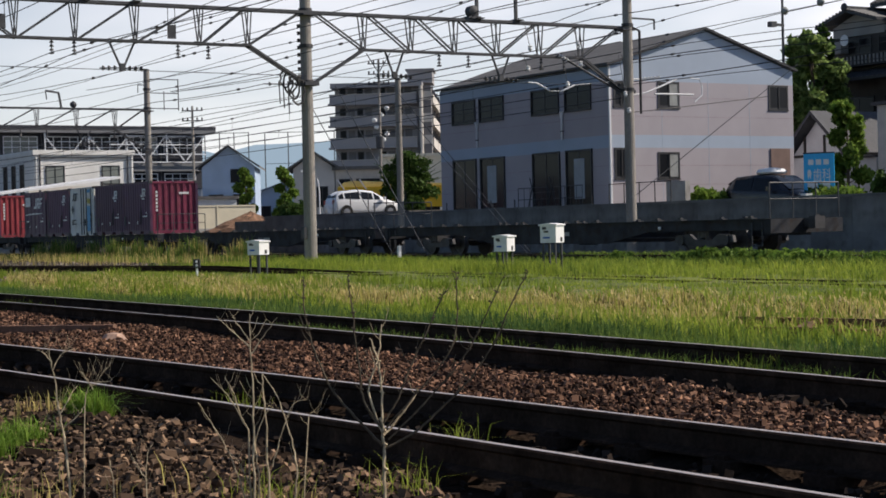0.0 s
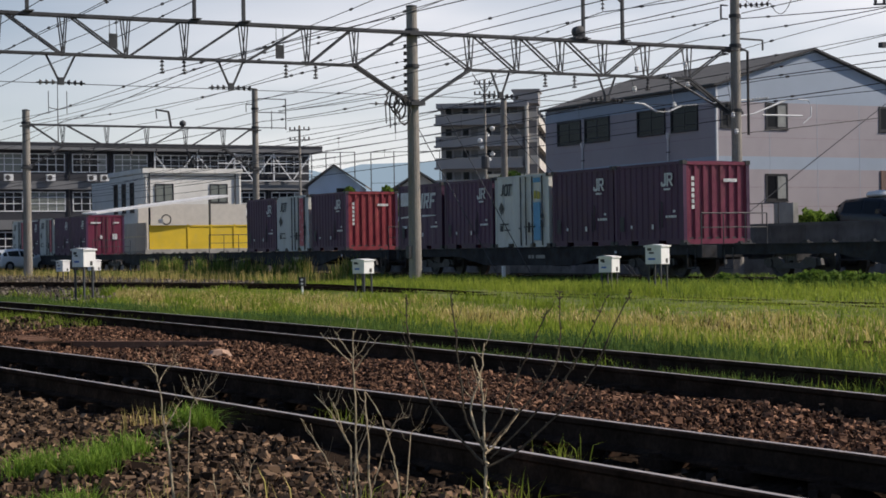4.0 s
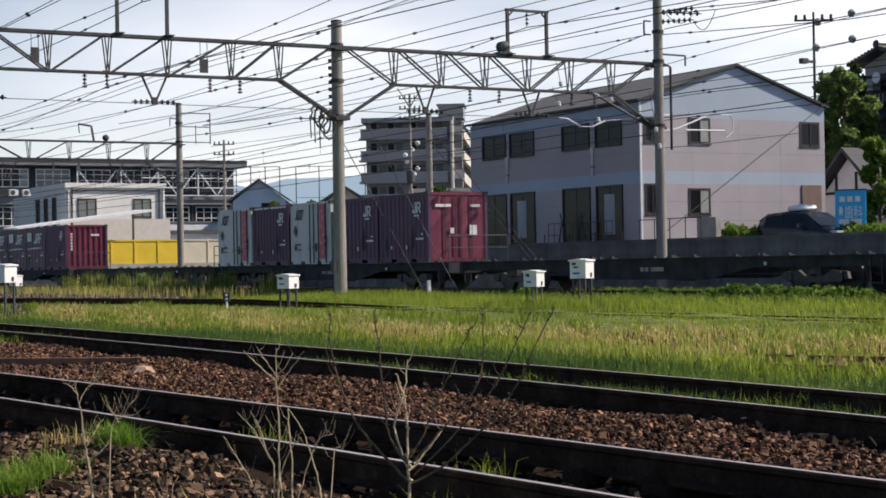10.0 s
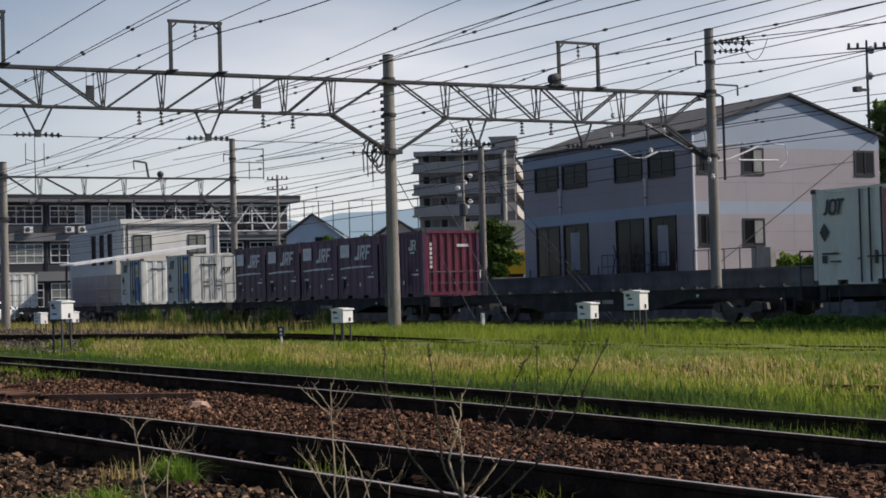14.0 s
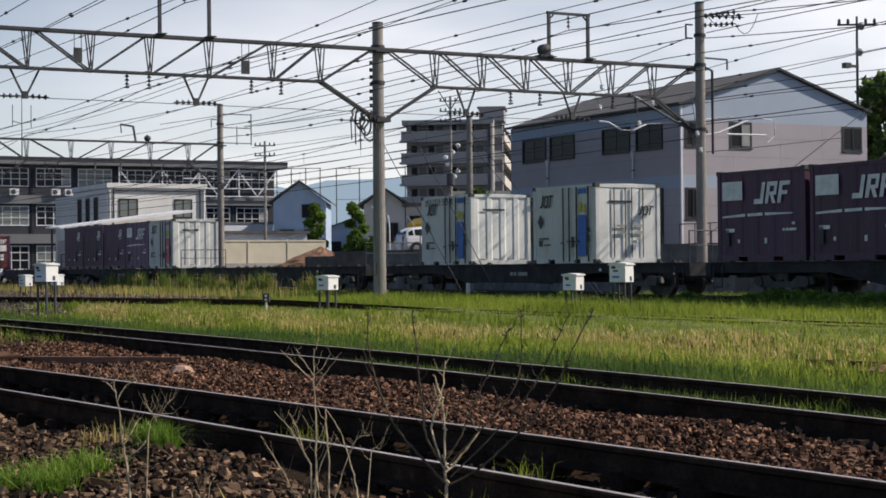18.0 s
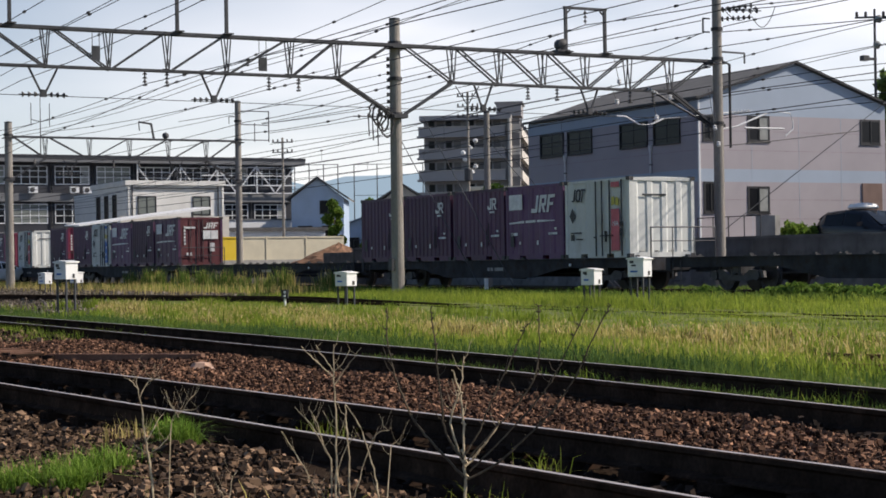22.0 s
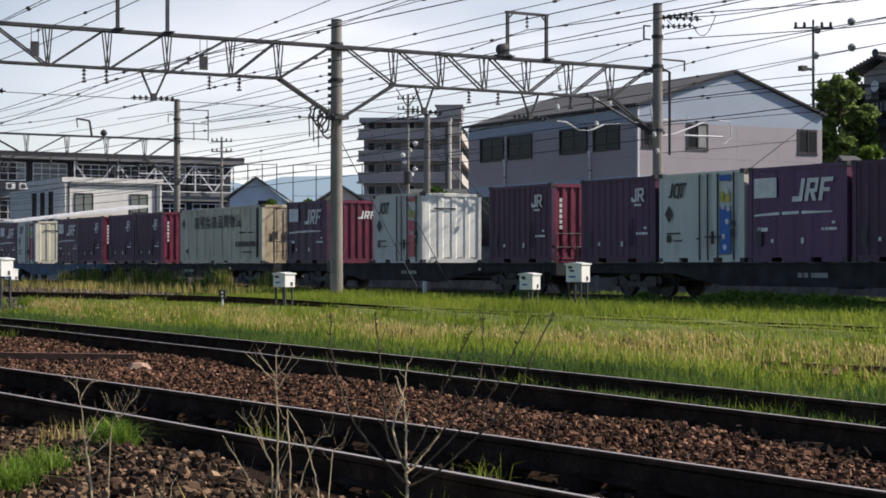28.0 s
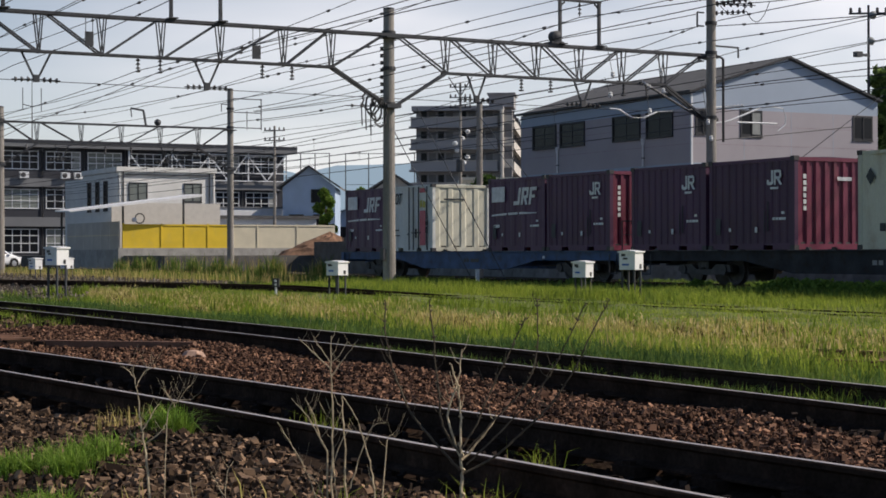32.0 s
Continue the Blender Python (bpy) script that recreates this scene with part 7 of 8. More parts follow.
mound = thing("earth_mound", "heap of reddish brown earth before the fence", "mound")
mv, mr = [], random.Random(4)
for j in range(9):
    for i in range(24):
        a, k = 6.283 * i / 24, j / 8
        rad = (1 - k) * (1 + 0.12 * math.sin(3 * a + 1) + 0.06 * mr.uniform(-1, 1))
        mv.append((-115.0 + 2.0 * rad * math.cos(a), 52.6 + 3.6 * rad * math.sin(a), 0.9 + 1.75 * (k ** 0.8) + 0.06 * mr.uniform(-1, 1)))
part("earth_body", Shape().add(mv, [(j * 24 + i, j * 24 + (i + 1) % 24, (j + 1) * 24 + (i + 1) % 24, (j + 1) * 24 + i) for j in range(8) for i in range(24)]),
     mat("earth", (0.23, 0.13, 0.08), 0.95, vary=0.35, scale=2.5, bump=0.6), mound, smooth=False)
tagged(part("yard_ground", Shape().box(-220, 38.9, -0.2, -112, 140, 0.95).box(-112, 50, -0.2, -84, 140, 1.9).box(-92, 43.0, -0.2, -75, 49.9, 2.04), bpy.data.materials["yard_gravel"]), "gravel yard behind the fence", "ground", kind="structure")


# ---- cars ----
RUBBER = mat("tyre_rubber", (0.02, 0.02, 0.02), 0.9, vary=0.1)
ALLOY = mat("wheel_alloy", (0.45, 0.46, 0.48), 0.35, 0.8, vary=0.08)
CARGLASS = glass("car_glass", (0.015, 0.018, 0.022), 0.05)
HEADLAMP = glass("head_lamp", (0.6, 0.62, 0.65), 0.1)


def car(at, stations, paint, label, tail, lamp_z, name="car", wheel_x=(-1.25, 1.3), wheel_r=0.30):
    """A body lofted through stations (x, half width, sill, belt, roof, roof half width), nose towards +x."""
    c = thing(name, label, "car", at)
    s, g = Shape(), Shape()
    v = []
    for x, w, z0, zb, zr, wr in stations:
        half = [(0.0, z0), (w * 0.92, z0), (w, z0 + 0.22), (w, zb - 0.12), (w * 0.97, zb), (wr, zr - 0.05), (wr * 0.85, zr), (0.0, zr + 0.02)]
        v += [(x, -y, z) for y, z in half] + [(x, y, z) for y, z in half[::-1]]
    m = 16
    s.add(v, [(i * m + k, i * m + (k + 1) % m, (i + 1) * m + (k + 1) % m, (i + 1) * m + k) for i in range(len(stations) - 1) for k in range(m)] + [tuple(range(m))[::-1], tuple(range(len(v) - m, len(v)))])
    body = part("body", s, paint, c, smooth=True)
    cab = [q for q in stations if q[4] - q[3] > 0.25]
    for sy in (-1, 1):
        for a, b in zip(cab, cab[1:]):
            o = []
            for q, e in ((a, 0.05), (b, -0.05)):
                o.append((q[0] + e, sy * (q[1] * 0.97 + 0.012), q[3] + 0.03))
            for q, e in ((b, -0.05), (a, 0.05)):
                k = 0.86
                o.append((q[0] + e, sy * (q[1] * 0.97 + (q[5] - q[1] * 0.97) * k + 0.014), q[3] + (q[4] - 0.05 - q[3]) * k))
            part("side_window", Shape().add(o + [(x, y - sy * 0.02, z) for x, y, z in o], [(0, 1, 2, 3), (7, 6, 5, 4), (0, 4, 5, 1), (1, 5, 6, 2), (2, 6, 7, 3), (3, 7, 4, 0)]), CARGLASS, c)
    for a, b, n in ((cab[-1], stations[stations.index(cab[-1]) + 1], "windscreen"), (cab[0], stations[stations.index(cab[0]) - 1], "rear_window")):
        o = [(a[0], -a[5] * 0.86, a[4] - 0.015), (a[0], a[5] * 0.86, a[4] - 0.015), (b[0], b[1] * 0.82, b[4] + 0.015), (b[0], -b[1] * 0.82, b[4] + 0.015)]
        part(n, Shape().add([(x, y, z + 0.02) for x, y, z in o] + o, [(0, 1, 2, 3), (7, 6, 5, 4), (0, 4, 5, 1), (1, 5, 6, 2), (2, 6, 7, 3), (3, 7, 4, 0)]), CARGLASS, c)
    f, bk = stations[-1], stations[0]
    for sy in (-1, 1):
        part("head_light", Shape().box(f[0] - 0.35, sy * f[1] * 0.78 - 0.16, lamp_z, f[0] + 0.02, sy * f[1] * 0.78 + 0.16, lamp_z + 0.13), HEADLAMP, c)
        part("tail_light", Shape().box(bk[0] - 0.02, sy * bk[1] * 0.85 - 0.10, lamp_z + 0.1, bk[0] + 0.2, sy * bk[1] * 0.85 + 0.10, lamp_z + 0.32), tail, c)
        part("mirror", Shape().box(cab[-1][0] + 0.1, sy * (cab[-1][1] + 0.12) - 0.08, cab[-1][3] + 0.02, cab[-1][0] + 0.25, sy * (cab[-1][1] + 0.12) + 0.08, cab[-1][3] + 0.18), paint, c)
        for wx in wheel_x:
            y = sy * (stations[2][1] - 0.09)
            t = part("wheel", Shape().lathe((wx, y, wheel_r), [(wheel_r * 0.6, -0.11), (wheel_r * 0.95, -0.11), (wheel_r, -0.07), (wheel_r, 0.07), (wheel_r * 0.95, 0.11), (wheel_r * 0.6, 0.11)], 20, "y"), RUBBER, c)
            part("rim", Shape().lathe((wx, y, wheel_r), [(0.04, -0.145), (wheel_r * 0.62, -0.135), (wheel_r * 0.62, 0.135), (0.04, 0.145)], 14, "y"), ALLOY, t)
            part("wheel_arch", Shape().lathe((wx, y + sy * 0.03, wheel_r + 0.02), [(wheel_r * 1.16, -0.10), (wheel_r * 1.16, 0.075)], 20, "y"), RUBBER, c)
    part("number_bar", Shape().box(f[0] + 0.0, -0.17, 0.45, f[0] + 0.03, 0.17, 0.55), WHITE, c)
    return c


WHITE_CAR = mat("white_car_paint", (0.78, 0.79, 0.80), 0.25, vary=0.02)
BLACK_CAR = mat("black_car_paint", (0.016, 0.017, 0.022), 0.16, vary=0.05)
TAIL_RED = mat("tail_lamp", (0.35, 0.02, 0.02), 0.3)
HATCH = [(-1.95, 0.74, 0.32, 0.80, 0.84, 0.70), (-1.85, 0.82, 0.22, 0.95, 1.05, 0.66), (-1.72, 0.83, 0.21, 0.97, 1.25, 0.62), (-1.35, 0.84, 0.20, 0.98, 1.42, 0.60), (-0.4, 0.85, 0.18, 0.95, 1.50, 0.60), (0.35, 0.85, 0.18, 0.92, 1.42, 0.58), (0.78, 0.85, 0.18, 0.91, 1.19, 0.62), (1.2, 0.84, 0.18, 0.88, 0.96, 0.70), (1.75, 0.80, 0.20, 0.74, 0.80, 0.62), (2.0, 0.66, 0.28, 0.62, 0.66, 0.52)]
car(pose(-82.9, 44.6, 1.8, 0, 0, 84), HATCH, WHITE_CAR, "white compact hatchback parked behind the terrace wall", TAIL_RED, 0.62)
SUV = [(-2.15, 0.80, 0.35, 1.0, 1.08, 0.74), (-2.05, 0.86, 0.25, 1.05, 1.30, 0.70), (-1.65, 0.88, 0.24, 1.06, 1.60, 0.66), (-0.5, 0.88, 0.22, 1.02, 1.66, 0.66), (0.45, 0.88, 0.22, 0.98, 1.58, 0.64), (1.45, 0.86, 0.22, 0.92, 1.02, 0.72), (2.0, 0.82, 0.24, 0.80, 0.86, 0.64), (2.3, 0.68, 0.30, 0.66, 0.72, 0.54)]
car(pose(-50.3, 45.2, 1.22, 0, 0, 0), SUV, BLACK_CAR, "black minivan with a white roof box parked by the wall", TAIL_RED, 0.72)
rb = thing("roof_box", "small white roof box on the black minivan", "box", pose(-50.6, 45.2, 2.90))
part("shell", Shape().lathe((0, 0, 0), [(0.55, 0), (0.6, 0.06), (0.5, 0.18), (0.1, 0.24)], 14), WHITE, rb)
bush(-48.4, 45.2, 1.2, 1.2, 1.25, 0.09, 3600, LEAF, "clipped green hedge beside a dark car", 18, "hedge")

# orange lorry body and yellow roof behind the white car
ORANGE = mat("orange_yellow_paint", (0.85, 0.52, 0.03), 0.5, vary=0.08, scale=1)
lorry = thing("yellow_lorry", "orange-yellow lorry body behind the white car", "lorry", pose(-88.6, 49.9, 1.9, 0, 0, 62))
part("cargo_body", Shape().box(-3.4, 0, 0.5, 3.8, 2.2, 1.75), ORANGE, lorry)
part("roof_panel", Shape().prism([(-3.4, 1.75), (3.8, 1.75), (3.5, 1.85), (-2.4, 2.12), (-3.0, 2.05)], "y", 0.2, 2.0), mat("pale_yellow_sheet", (0.72, 0.62, 0.25), 0.6, vary=0.1), lorry)
for i in range(3):
    part("wheel", Shape().lathe((-2.6 + 2.4 * i, 0.2, 0.42), [(0.15, -0.1), (0.42, -0.1), (0.42, 0.1), (0.15, 0.1)], 14, "y"), RUBBER, lorry)
for i in range(4):
    part("stay", Shape().beam((-3.0 + 1.3 * i, -0.05, 1.6), (-3.4 + 1.3 * i, -0.1, 2.2), 0.07), TRIM_WHITE, lorry)
# mesh fence posts along the terrace edge
for i in range(14):
    p = thing("fence_post", "thin dark steel fence post on the wall", "post", pose(-81.5 + 1.9 * i, 41.12, 1.92), group="terrace fence posts")
    part("post", Shape().tube((0, 0, -0.05), (0, 0, 1.0 if i < 6 else 0.35), 0.028, n=6), DARKSTEEL, p)
rl = thing("yard_railing", "thin dark steel railing in front of the apartment house", "railing")
for i in range(5):
    part("post", Shape().tube((-56.8 + i * 1.0, 42.0, 1.2), (-56.8 + i * 1.0, 42.0, 2.75), 0.025, n=6), DARKSTEEL, rl)
part("rail", Shape().tube((-56.8, 42.0, 2.73), (-52.8, 42.0, 2.73), 0.02, n=6), DARKSTEEL, rl)
blk = thing("block_wall", "pale concrete block pillar at the yard gate", "wall")
part("pillar", Shape().box(-54.6, 43.2, 1.2, -53.4, 43.45, 2.75), CONCRETE, blk)
lf = thing("drying_frame", "folding white drying frame on the terrace", "frame")
for dx in (0, 1.5):
    part("leg", Shape().beam((-62.6 + dx, 41.9, 1.9), (-62.1 + dx, 41.9, 3.2), 0.035), GALV, lf)
    part("leg", Shape().beam((-62.1 + dx, 42.0, 1.9), (-62.6 + dx, 42.0, 3.2), 0.035), GALV, lf)
part("bar", Shape().beam((-62.3, 41.95, 2.55), (-60.6, 41.95, 2.55), 0.03), GALV, lf)


# ---- dentist's sign ----
sg = thing("blue_sign", "blue dentist's sign with white writing beside the wall", "sign", pose(-48.3, 45.5, -0.05, 0, 0, 38) @ Matrix.Diagonal((0.66, 1, 1, 1)))
part("panel", Shape().box(-0.86, -0.04, 2.22, 0.86, 0.04, 3.62), mat("sign_blue", (0.03, 0.42, 0.80), 0.4, vary=0.05), sg)
part("frame", Shape().box(-0.90, -0.02, 2.17, 0.90, 0.05, 2.22).box(-0.90, -0.02, 3.62, 0.90, 0.05, 3.67), GALV, sg)
for x in (-0.7, 0.7):
    part("post", Shape().box(x - 0.04, 0.04, 1.2, x + 0.04, 0.10, 3.6), GALV, sg)
for i in range(3):
    p = part("name_bar", Shape().box(-0.60 + i * 0.43, -0.05, 3.20, -0.30 + i * 0.43, -0.04, 3.40), WHITE, sg)
p = part("lettering", lettering("歯科", 0.52, WHITE), None, sg, "white painted characters")
p.location = (-0.35, -0.045, 2.62)
part("tooth_mark", Shape().prism([(-0.66, 2.9), (-0.6, 2.66), (-0.54, 2.8), (-0.48, 2.66), (-0.42, 2.9), (-0.5, 3.02), (-0.6, 3.02)], "y", -0.05, -0.04), WHITE, sg)
for i in range(2):
    part("notice_bar", Shape().box(-0.66 + i * 0.7, -0.05, 2.3, -0.08 + i * 0.7, -0.04, 2.55), WHITE, sg)


# ---- houses on the far right ----
TILE = mat("dark_roof_tiles", (0.05, 0.052, 0.06), 0.6, vary=0.25, scale=3, bump=0.3)
PLASTER = mat("grey_plaster", (0.30, 0.29, 0.28), 0.9, vary=0.12, scale=0.8)
DARKWOOD = mat("dark_timber", (0.05, 0.045, 0.042), 0.8, vary=0.25, scale=2)


def tiled_house():
    """Walls, a gable wing that faces the railway, lean-to roofs with rows of round tiles, and a balcony along the upper floor."""
    h = thing("japanese_house", "old dark timber house with tiled gable roofs and balcony", "house")
    x0, x1, y0, y1 = -67.8, -55.8, 64.8, 74.8
    part("lower_wall", Shape().box(x0, y0, 0.9, x1, y1, 8.2), DARKWOOD, h)
    part("upper_wall", Shape().box(x0 + 0.2, y0 + 0.1, 8.2, x1 - 0.8, y1, 10.7), DARKWOOD, h)
    part("plaster_wall", Shape().box(x0 + 0.25, y0 + 0.04, 10.6, -63.9, y1, 11.15), PLASTER, h)
    part("gable_wall", Shape().prism([(x0 + 0.3, 11.15), (-64.0, 11.15), (-65.9, 11.75)], "y", y0 + 0.05, y1), PLASTER, h)
    for a, b in ((-68.15, -65.9), (-63.65, -65.9)):
        r = part("roof", Shape().prism([(a, 11.12), (b, 11.80), (b, 11.95), (a, 11.27)], "y", y0 - 0.7, y1), TILE, h)
        for i in range(9):
            k = (i + 0.5) / 9
            part("tile_row", Shape().tube((a + (b - a) * k, y0 - 0.72, 11.29 + 0.68 * k), (a + (b - a) * k, y1, 11.29 + 0.68 * k), 0.06, n=5), TILE, r)
    part("ridge", Shape().box(-66.05, y0 - 0.75, 11.92, -65.75, y1, 12.12), TILE, h)
    part("ridge_end", Shape().lathe((-65.9, y0 - 0.8, 12.05), [(0.2, 0.0), (0.24, 0.05), (0.1, 0.12)], 8, "y"), TILE, h)
    # the higher roof behind the wing
    part("rear_wall", Shape().box(-65.6, y0 + 2, 10.7, x1, y1, 12.2), PLASTER, h)
    r = part("roof", Shape().prism([(y0 + 1.2, 12.1), (y0 + 5, 14.0), (y0 + 5, 14.2), (y0 + 1.2, 12.3)], "x", -66.0, x1 + 0.5).prism([(y0 + 5, 14.0), (y1 + 0.5, 12.1), (y1 + 0.5, 12.3), (y0 + 5, 14.2)], "x", -66.0, x1 + 0.5), TILE, h)
    for i in range(30):
        x = -65.9 + 0.36 * i
        part("tile_row", Shape().tube((x, y0 + 1.15, 12.32), (x, y0 + 5, 14.22), 0.06, n=5), TILE, r)
    # lean-to roof over the ground floor
    r = part("roof", Shape().prism([(y0 - 1.3, 8.15), (y0, 8.6), (y0, 8.75), (y0 - 1.3, 8.3)], "x", x0 - 0.3, x1 + 0.3), TILE, h)
    for i in range(34):
        x = x0 - 0.2 + 0.36 * i
        part("tile_row", Shape().tube((x, y0 - 1.32, 8.31), (x, y0, 8.76), 0.05, n=5), TILE, r)
    part("balcony_floor", Shape().box(x0 + 0.5, y0 - 0.5, 8.95, x1 - 3, y0 + 0.1, 9.05), DARKWOOD, h)
    part("balcony_rail", Shape().box(x0 + 0.5, y0 - 0.48, 9.5, x1 - 3, y0 - 0.38, 9.58), DARKWOOD, h)
    for i in range(32):
        part("baluster", Shape().box(x0 + 0.6 + 0.27 * i, y0 - 0.46, 9.05, x0 + 0.70 + 0.27 * i, y0 - 0.40, 9.5), PLASTER, h)
    for i in range(4):
        window(h, x0 + 1.2 + 2.3 * i, 9.3, x0 + 3.0 + 2.3 * i, 10.5, at=y0 + 0.1, panes=2, sill=False)
        window(h, x0 + 1.0 + 2.9 * i, 4.6, x0 + 3.2 + 2.9 * i, 7.4, at=y0, panes=2, sill=False)
    part("air_unit", Shape().box(x0 + 0.55, y0 - 0.45, 9.75, x0 + 1.3, y0 + 0.1, 10.35), PLASTER, h)
    part("dish_aerial", Shape().lathe((x0 + 1.75, y0 - 0.5, 10.35), [(0.03, 0.0), (0.22, -0.06), (0.30, -0.14)], 12, "y"), WHITE, h)
    part("pole_strap", Shape().beam((x0 + 1.75, y0 - 0.45, 10.3), (x0 + 1.75, y0 + 0.1, 10.1), 0.05), GALV, h)


tiled_house()
sh = thing("gable_house", "small white house with a steep dark gable roof", "house")
part("wall", Shape().prism([(-61.9, 1.2), (-57.9, 1.2), (-57.9, 4.4), (-59.56, 5.85), (-61.9, 3.6)], "y", 56.2, 62), TRIM_WHITE, sh)
part("roof", Shape().prism([(-62.3, 3.3), (-59.56, 5.95), (-59.56, 6.13), (-62.5, 3.4)], "y", 55.6, 62.4).prism([(-59.56, 5.95), (-57.5, 4.0), (-57.3, 4.1), (-59.56, 6.13)], "y", 55.6, 62.4), TILE, sh)
for x in (-60.6, -59.3):
    part("timber_strip", Shape().box(x, 56.14, 1.2, x + 0.12, 56.2, 5.0), DARKWOOD, sh)
part("timber_strip", Shape().box(-61.5, 56.13, 4.0, -57.7, 56.19, 4.12), DARKWOOD, sh)
gp = thing("garden_wall", "pale plastered garden wall before the old house", "wall")
PALE_PLASTER = mat("pale_plaster", (0.55, 0.53, 0.50), 0.9, vary=0.08)
part("panel", Shape().box(-57.4, 55.0, 1.2, -54.8, 55.3, 3.75), PALE_PLASTER, gp)
part("coping", Shape().box(-57.5, 54.9, 3.75, -54.8, 55.4, 3.85), TILE, gp)
ph = thing("plastered_house", "pale plastered house side with a thin dark roof edge", "house")
part("wall", Shape().box(-54.7, 55.0, 1.2, -44, 62, 6.0), PALE_PLASTER, ph)
part("roof", Shape().box(-54.9, 54.8, 6.0, -43.8, 62.2, 6.15), TILE, ph)
window(ph, -53.2, 3.2, -51.4, 4.6, at=55.0, panes=2, sill=False)


def utility_pole(x, y, h, label, arms=2, steel=False):
    p = thing("utility_pole", label, "pole", pose(x, y, 0.5))
    part("shaft", Shape().tube((0, 0, -0.5), (0, 0, h), 0.10 if steel else 0.15, 0.055 if steel else 0.10, 10), GALV if steel else POLE_C, p)
    if steel:
        part("bracket", Shape().box(-0.06, -0.6, h - 2.5, 0.06, 0.05, h - 2.38), GALV, p)
        part("switch_box", Shape().box(-0.15, -0.85, h - 2.55, 0.15, -0.5, h - 2.3), GALV, p)
    for i in range(arms):
        a = part("cross_arm", Shape().beam((-0.5, -0.8, h - 0.4 - i * 0.9), (0.5, 0.8, h - 0.4 - i * 0.9), 0.09), GALV, p)
        for k in (-0.9, -0.45, 0.45, 0.9):
            part("pin_insulator", Shape().lathe((0.5 * k, 0.8 * k, h - 0.35 - i * 0.9), [(0.05, 0), (0.09, 0.06), (0.06, 0.12), (0.08, 0.18), (0.03, 0.24)], 8), INSULATOR, a)
    return p


utility_pole(-63.9, 58.0, 12.6, "thin utility pole behind the apartment house", 1, True)
utility_pole(-143, 60.0, 12.0, "utility pole with crowded insulators behind the school", 2)
tp = utility_pole(-131.0, 72.4, 15.4, "tall utility pole with transformer and white insulators", 3)
part("transformer", Shape().lathe((0.5, -0.3, 7.6), [(0.3, 0), (0.36, 0.1), (0.36, 1.0), (0.3, 1.1)], 12), GALV, tp)
for s in (-1, 1):
    part("top_strut", Shape().beam((0, 0, 14.2), (0.5 * s, 0.9 * s, 15.9), 0.08), GALV, tp)
for i in range(6):
    part("white_insulator", Shape().lathe((0.6 * math.cos(i * 2.2), 0.9 * math.sin(i * 1.7), 8.4 + 0.55 * i), [(0.05, -0.2), (0.22, -0.1), (0.22, 0.1), (0.05, 0.2)], 8), PORCELAIN, tp)
an = thing("antenna_mast", "thin aerial mast on the school roof", "antenna", pose(-165, 44.0, 11.9))
part("mast", Shape().tube((0, 0, 0), (0, 0, 6.2), 0.06, 0.03, 6), GALV, an)
for dy in (-0.9, 0.9):
    part("dipole", Shape().tube((0, dy, 3.0), (0, dy, 5.2), 0.04, n=5).tube((0, 0, 3.4), (0, dy, 3.6), 0.04, n=5), GALV, an)


# ---- the tower block and the houses near it ----
def tower_block():
    h = thing("tower_block", "seven-storey grey apartment tower with cream side balconies", "building", pose(-178.6, 90.9, 0, 0, 0, 56.5))
    grey = mat("tower_render", (0.33, 0.32, 0.325), 0.85, vary=0.08, scale=0.3)
    cream = mat("tower_balcony", (0.56, 0.52, 0.47), 0.8, vary=0.08, scale=0.4)
    dark = mat("balcony_panel", (0.20, 0.19, 0.19), 0.9, vary=0.1)
    part("wall", Shape().box(1.7, 0, 0, 11.6, 34, 17.7), grey, h)
    part("parapet", Shape().box(1.3, -1.3, 17.5, 11.9, 34.3, 18.05), grey, h)
    part("lift_house", Shape().box(10.1, 1.0, 18.05, 13.0, 6, 19.5), grey, h)
    part("roof_cap", Shape().box(9.9, 0.8, 19.5, 13.2, 6.2, 19.7), grey, h)
    part("down_pipe", Shape().tube((11.75, -1.25, 0), (11.75, -1.25, 17.6), 0.22, n=8), cream, h)
    part("stair_shaft", Shape().box(11.9, -0.9, 0, 12.9, 0.9, 17.6), dark, h)
    for i in range(7):
        z = 2.52 * i + 0.6
        b = part("balcony", Shape().box(1.2, -1.3, z, 11.2, -1.15, z + 1.0), grey, h)
        part("slab", Shape().box(1.0, -1.4, z - 0.2, 11.3, 0, z), grey, b)
        part("rail_cap", Shape().box(1.1, -1.36, z + 1.0, 11.25, -1.1, z + 1.06), cream, b)
        for x in (2.6, 4.6, 7.2, 9.2):
            window(h, x - 0.35, z + 0.9, x + 0.35, z + 2.0, at=0.0, panes=1, sill=False)
            part("flat_door", Shape().box(x + 0.6, -0.06, z, x + 1.4, 0.0, z + 2.0), dark, h)
        part("stair_rail", Shape().box(11.95, -1.0, z + 0.2, 12.95, -0.9, z + 1.2), cream, h)
        for j in range(6):
            y = 1.0 + 5.5 * j
            g = part("side_balcony", Shape().box(12.9, y, z, 13.05, y + 5.2, z + 1.0), cream, h)
            part("slab", Shape().box(11.6, y - 0.1, z - 0.2, 13.15, y + 5.4, z), cream, g)
            part("partition", Shape().box(11.6, y + 5.2, z, 12.8, y + 5.35, z + 2.3), dark, g)
            # nearly full-width dark pane stands in for the shade inside the balcony
            part("opening", Shape().box(11.6, y + 0.1, z + 0.05, 11.66, y + 5.1, z + 2.28), PANE, g)


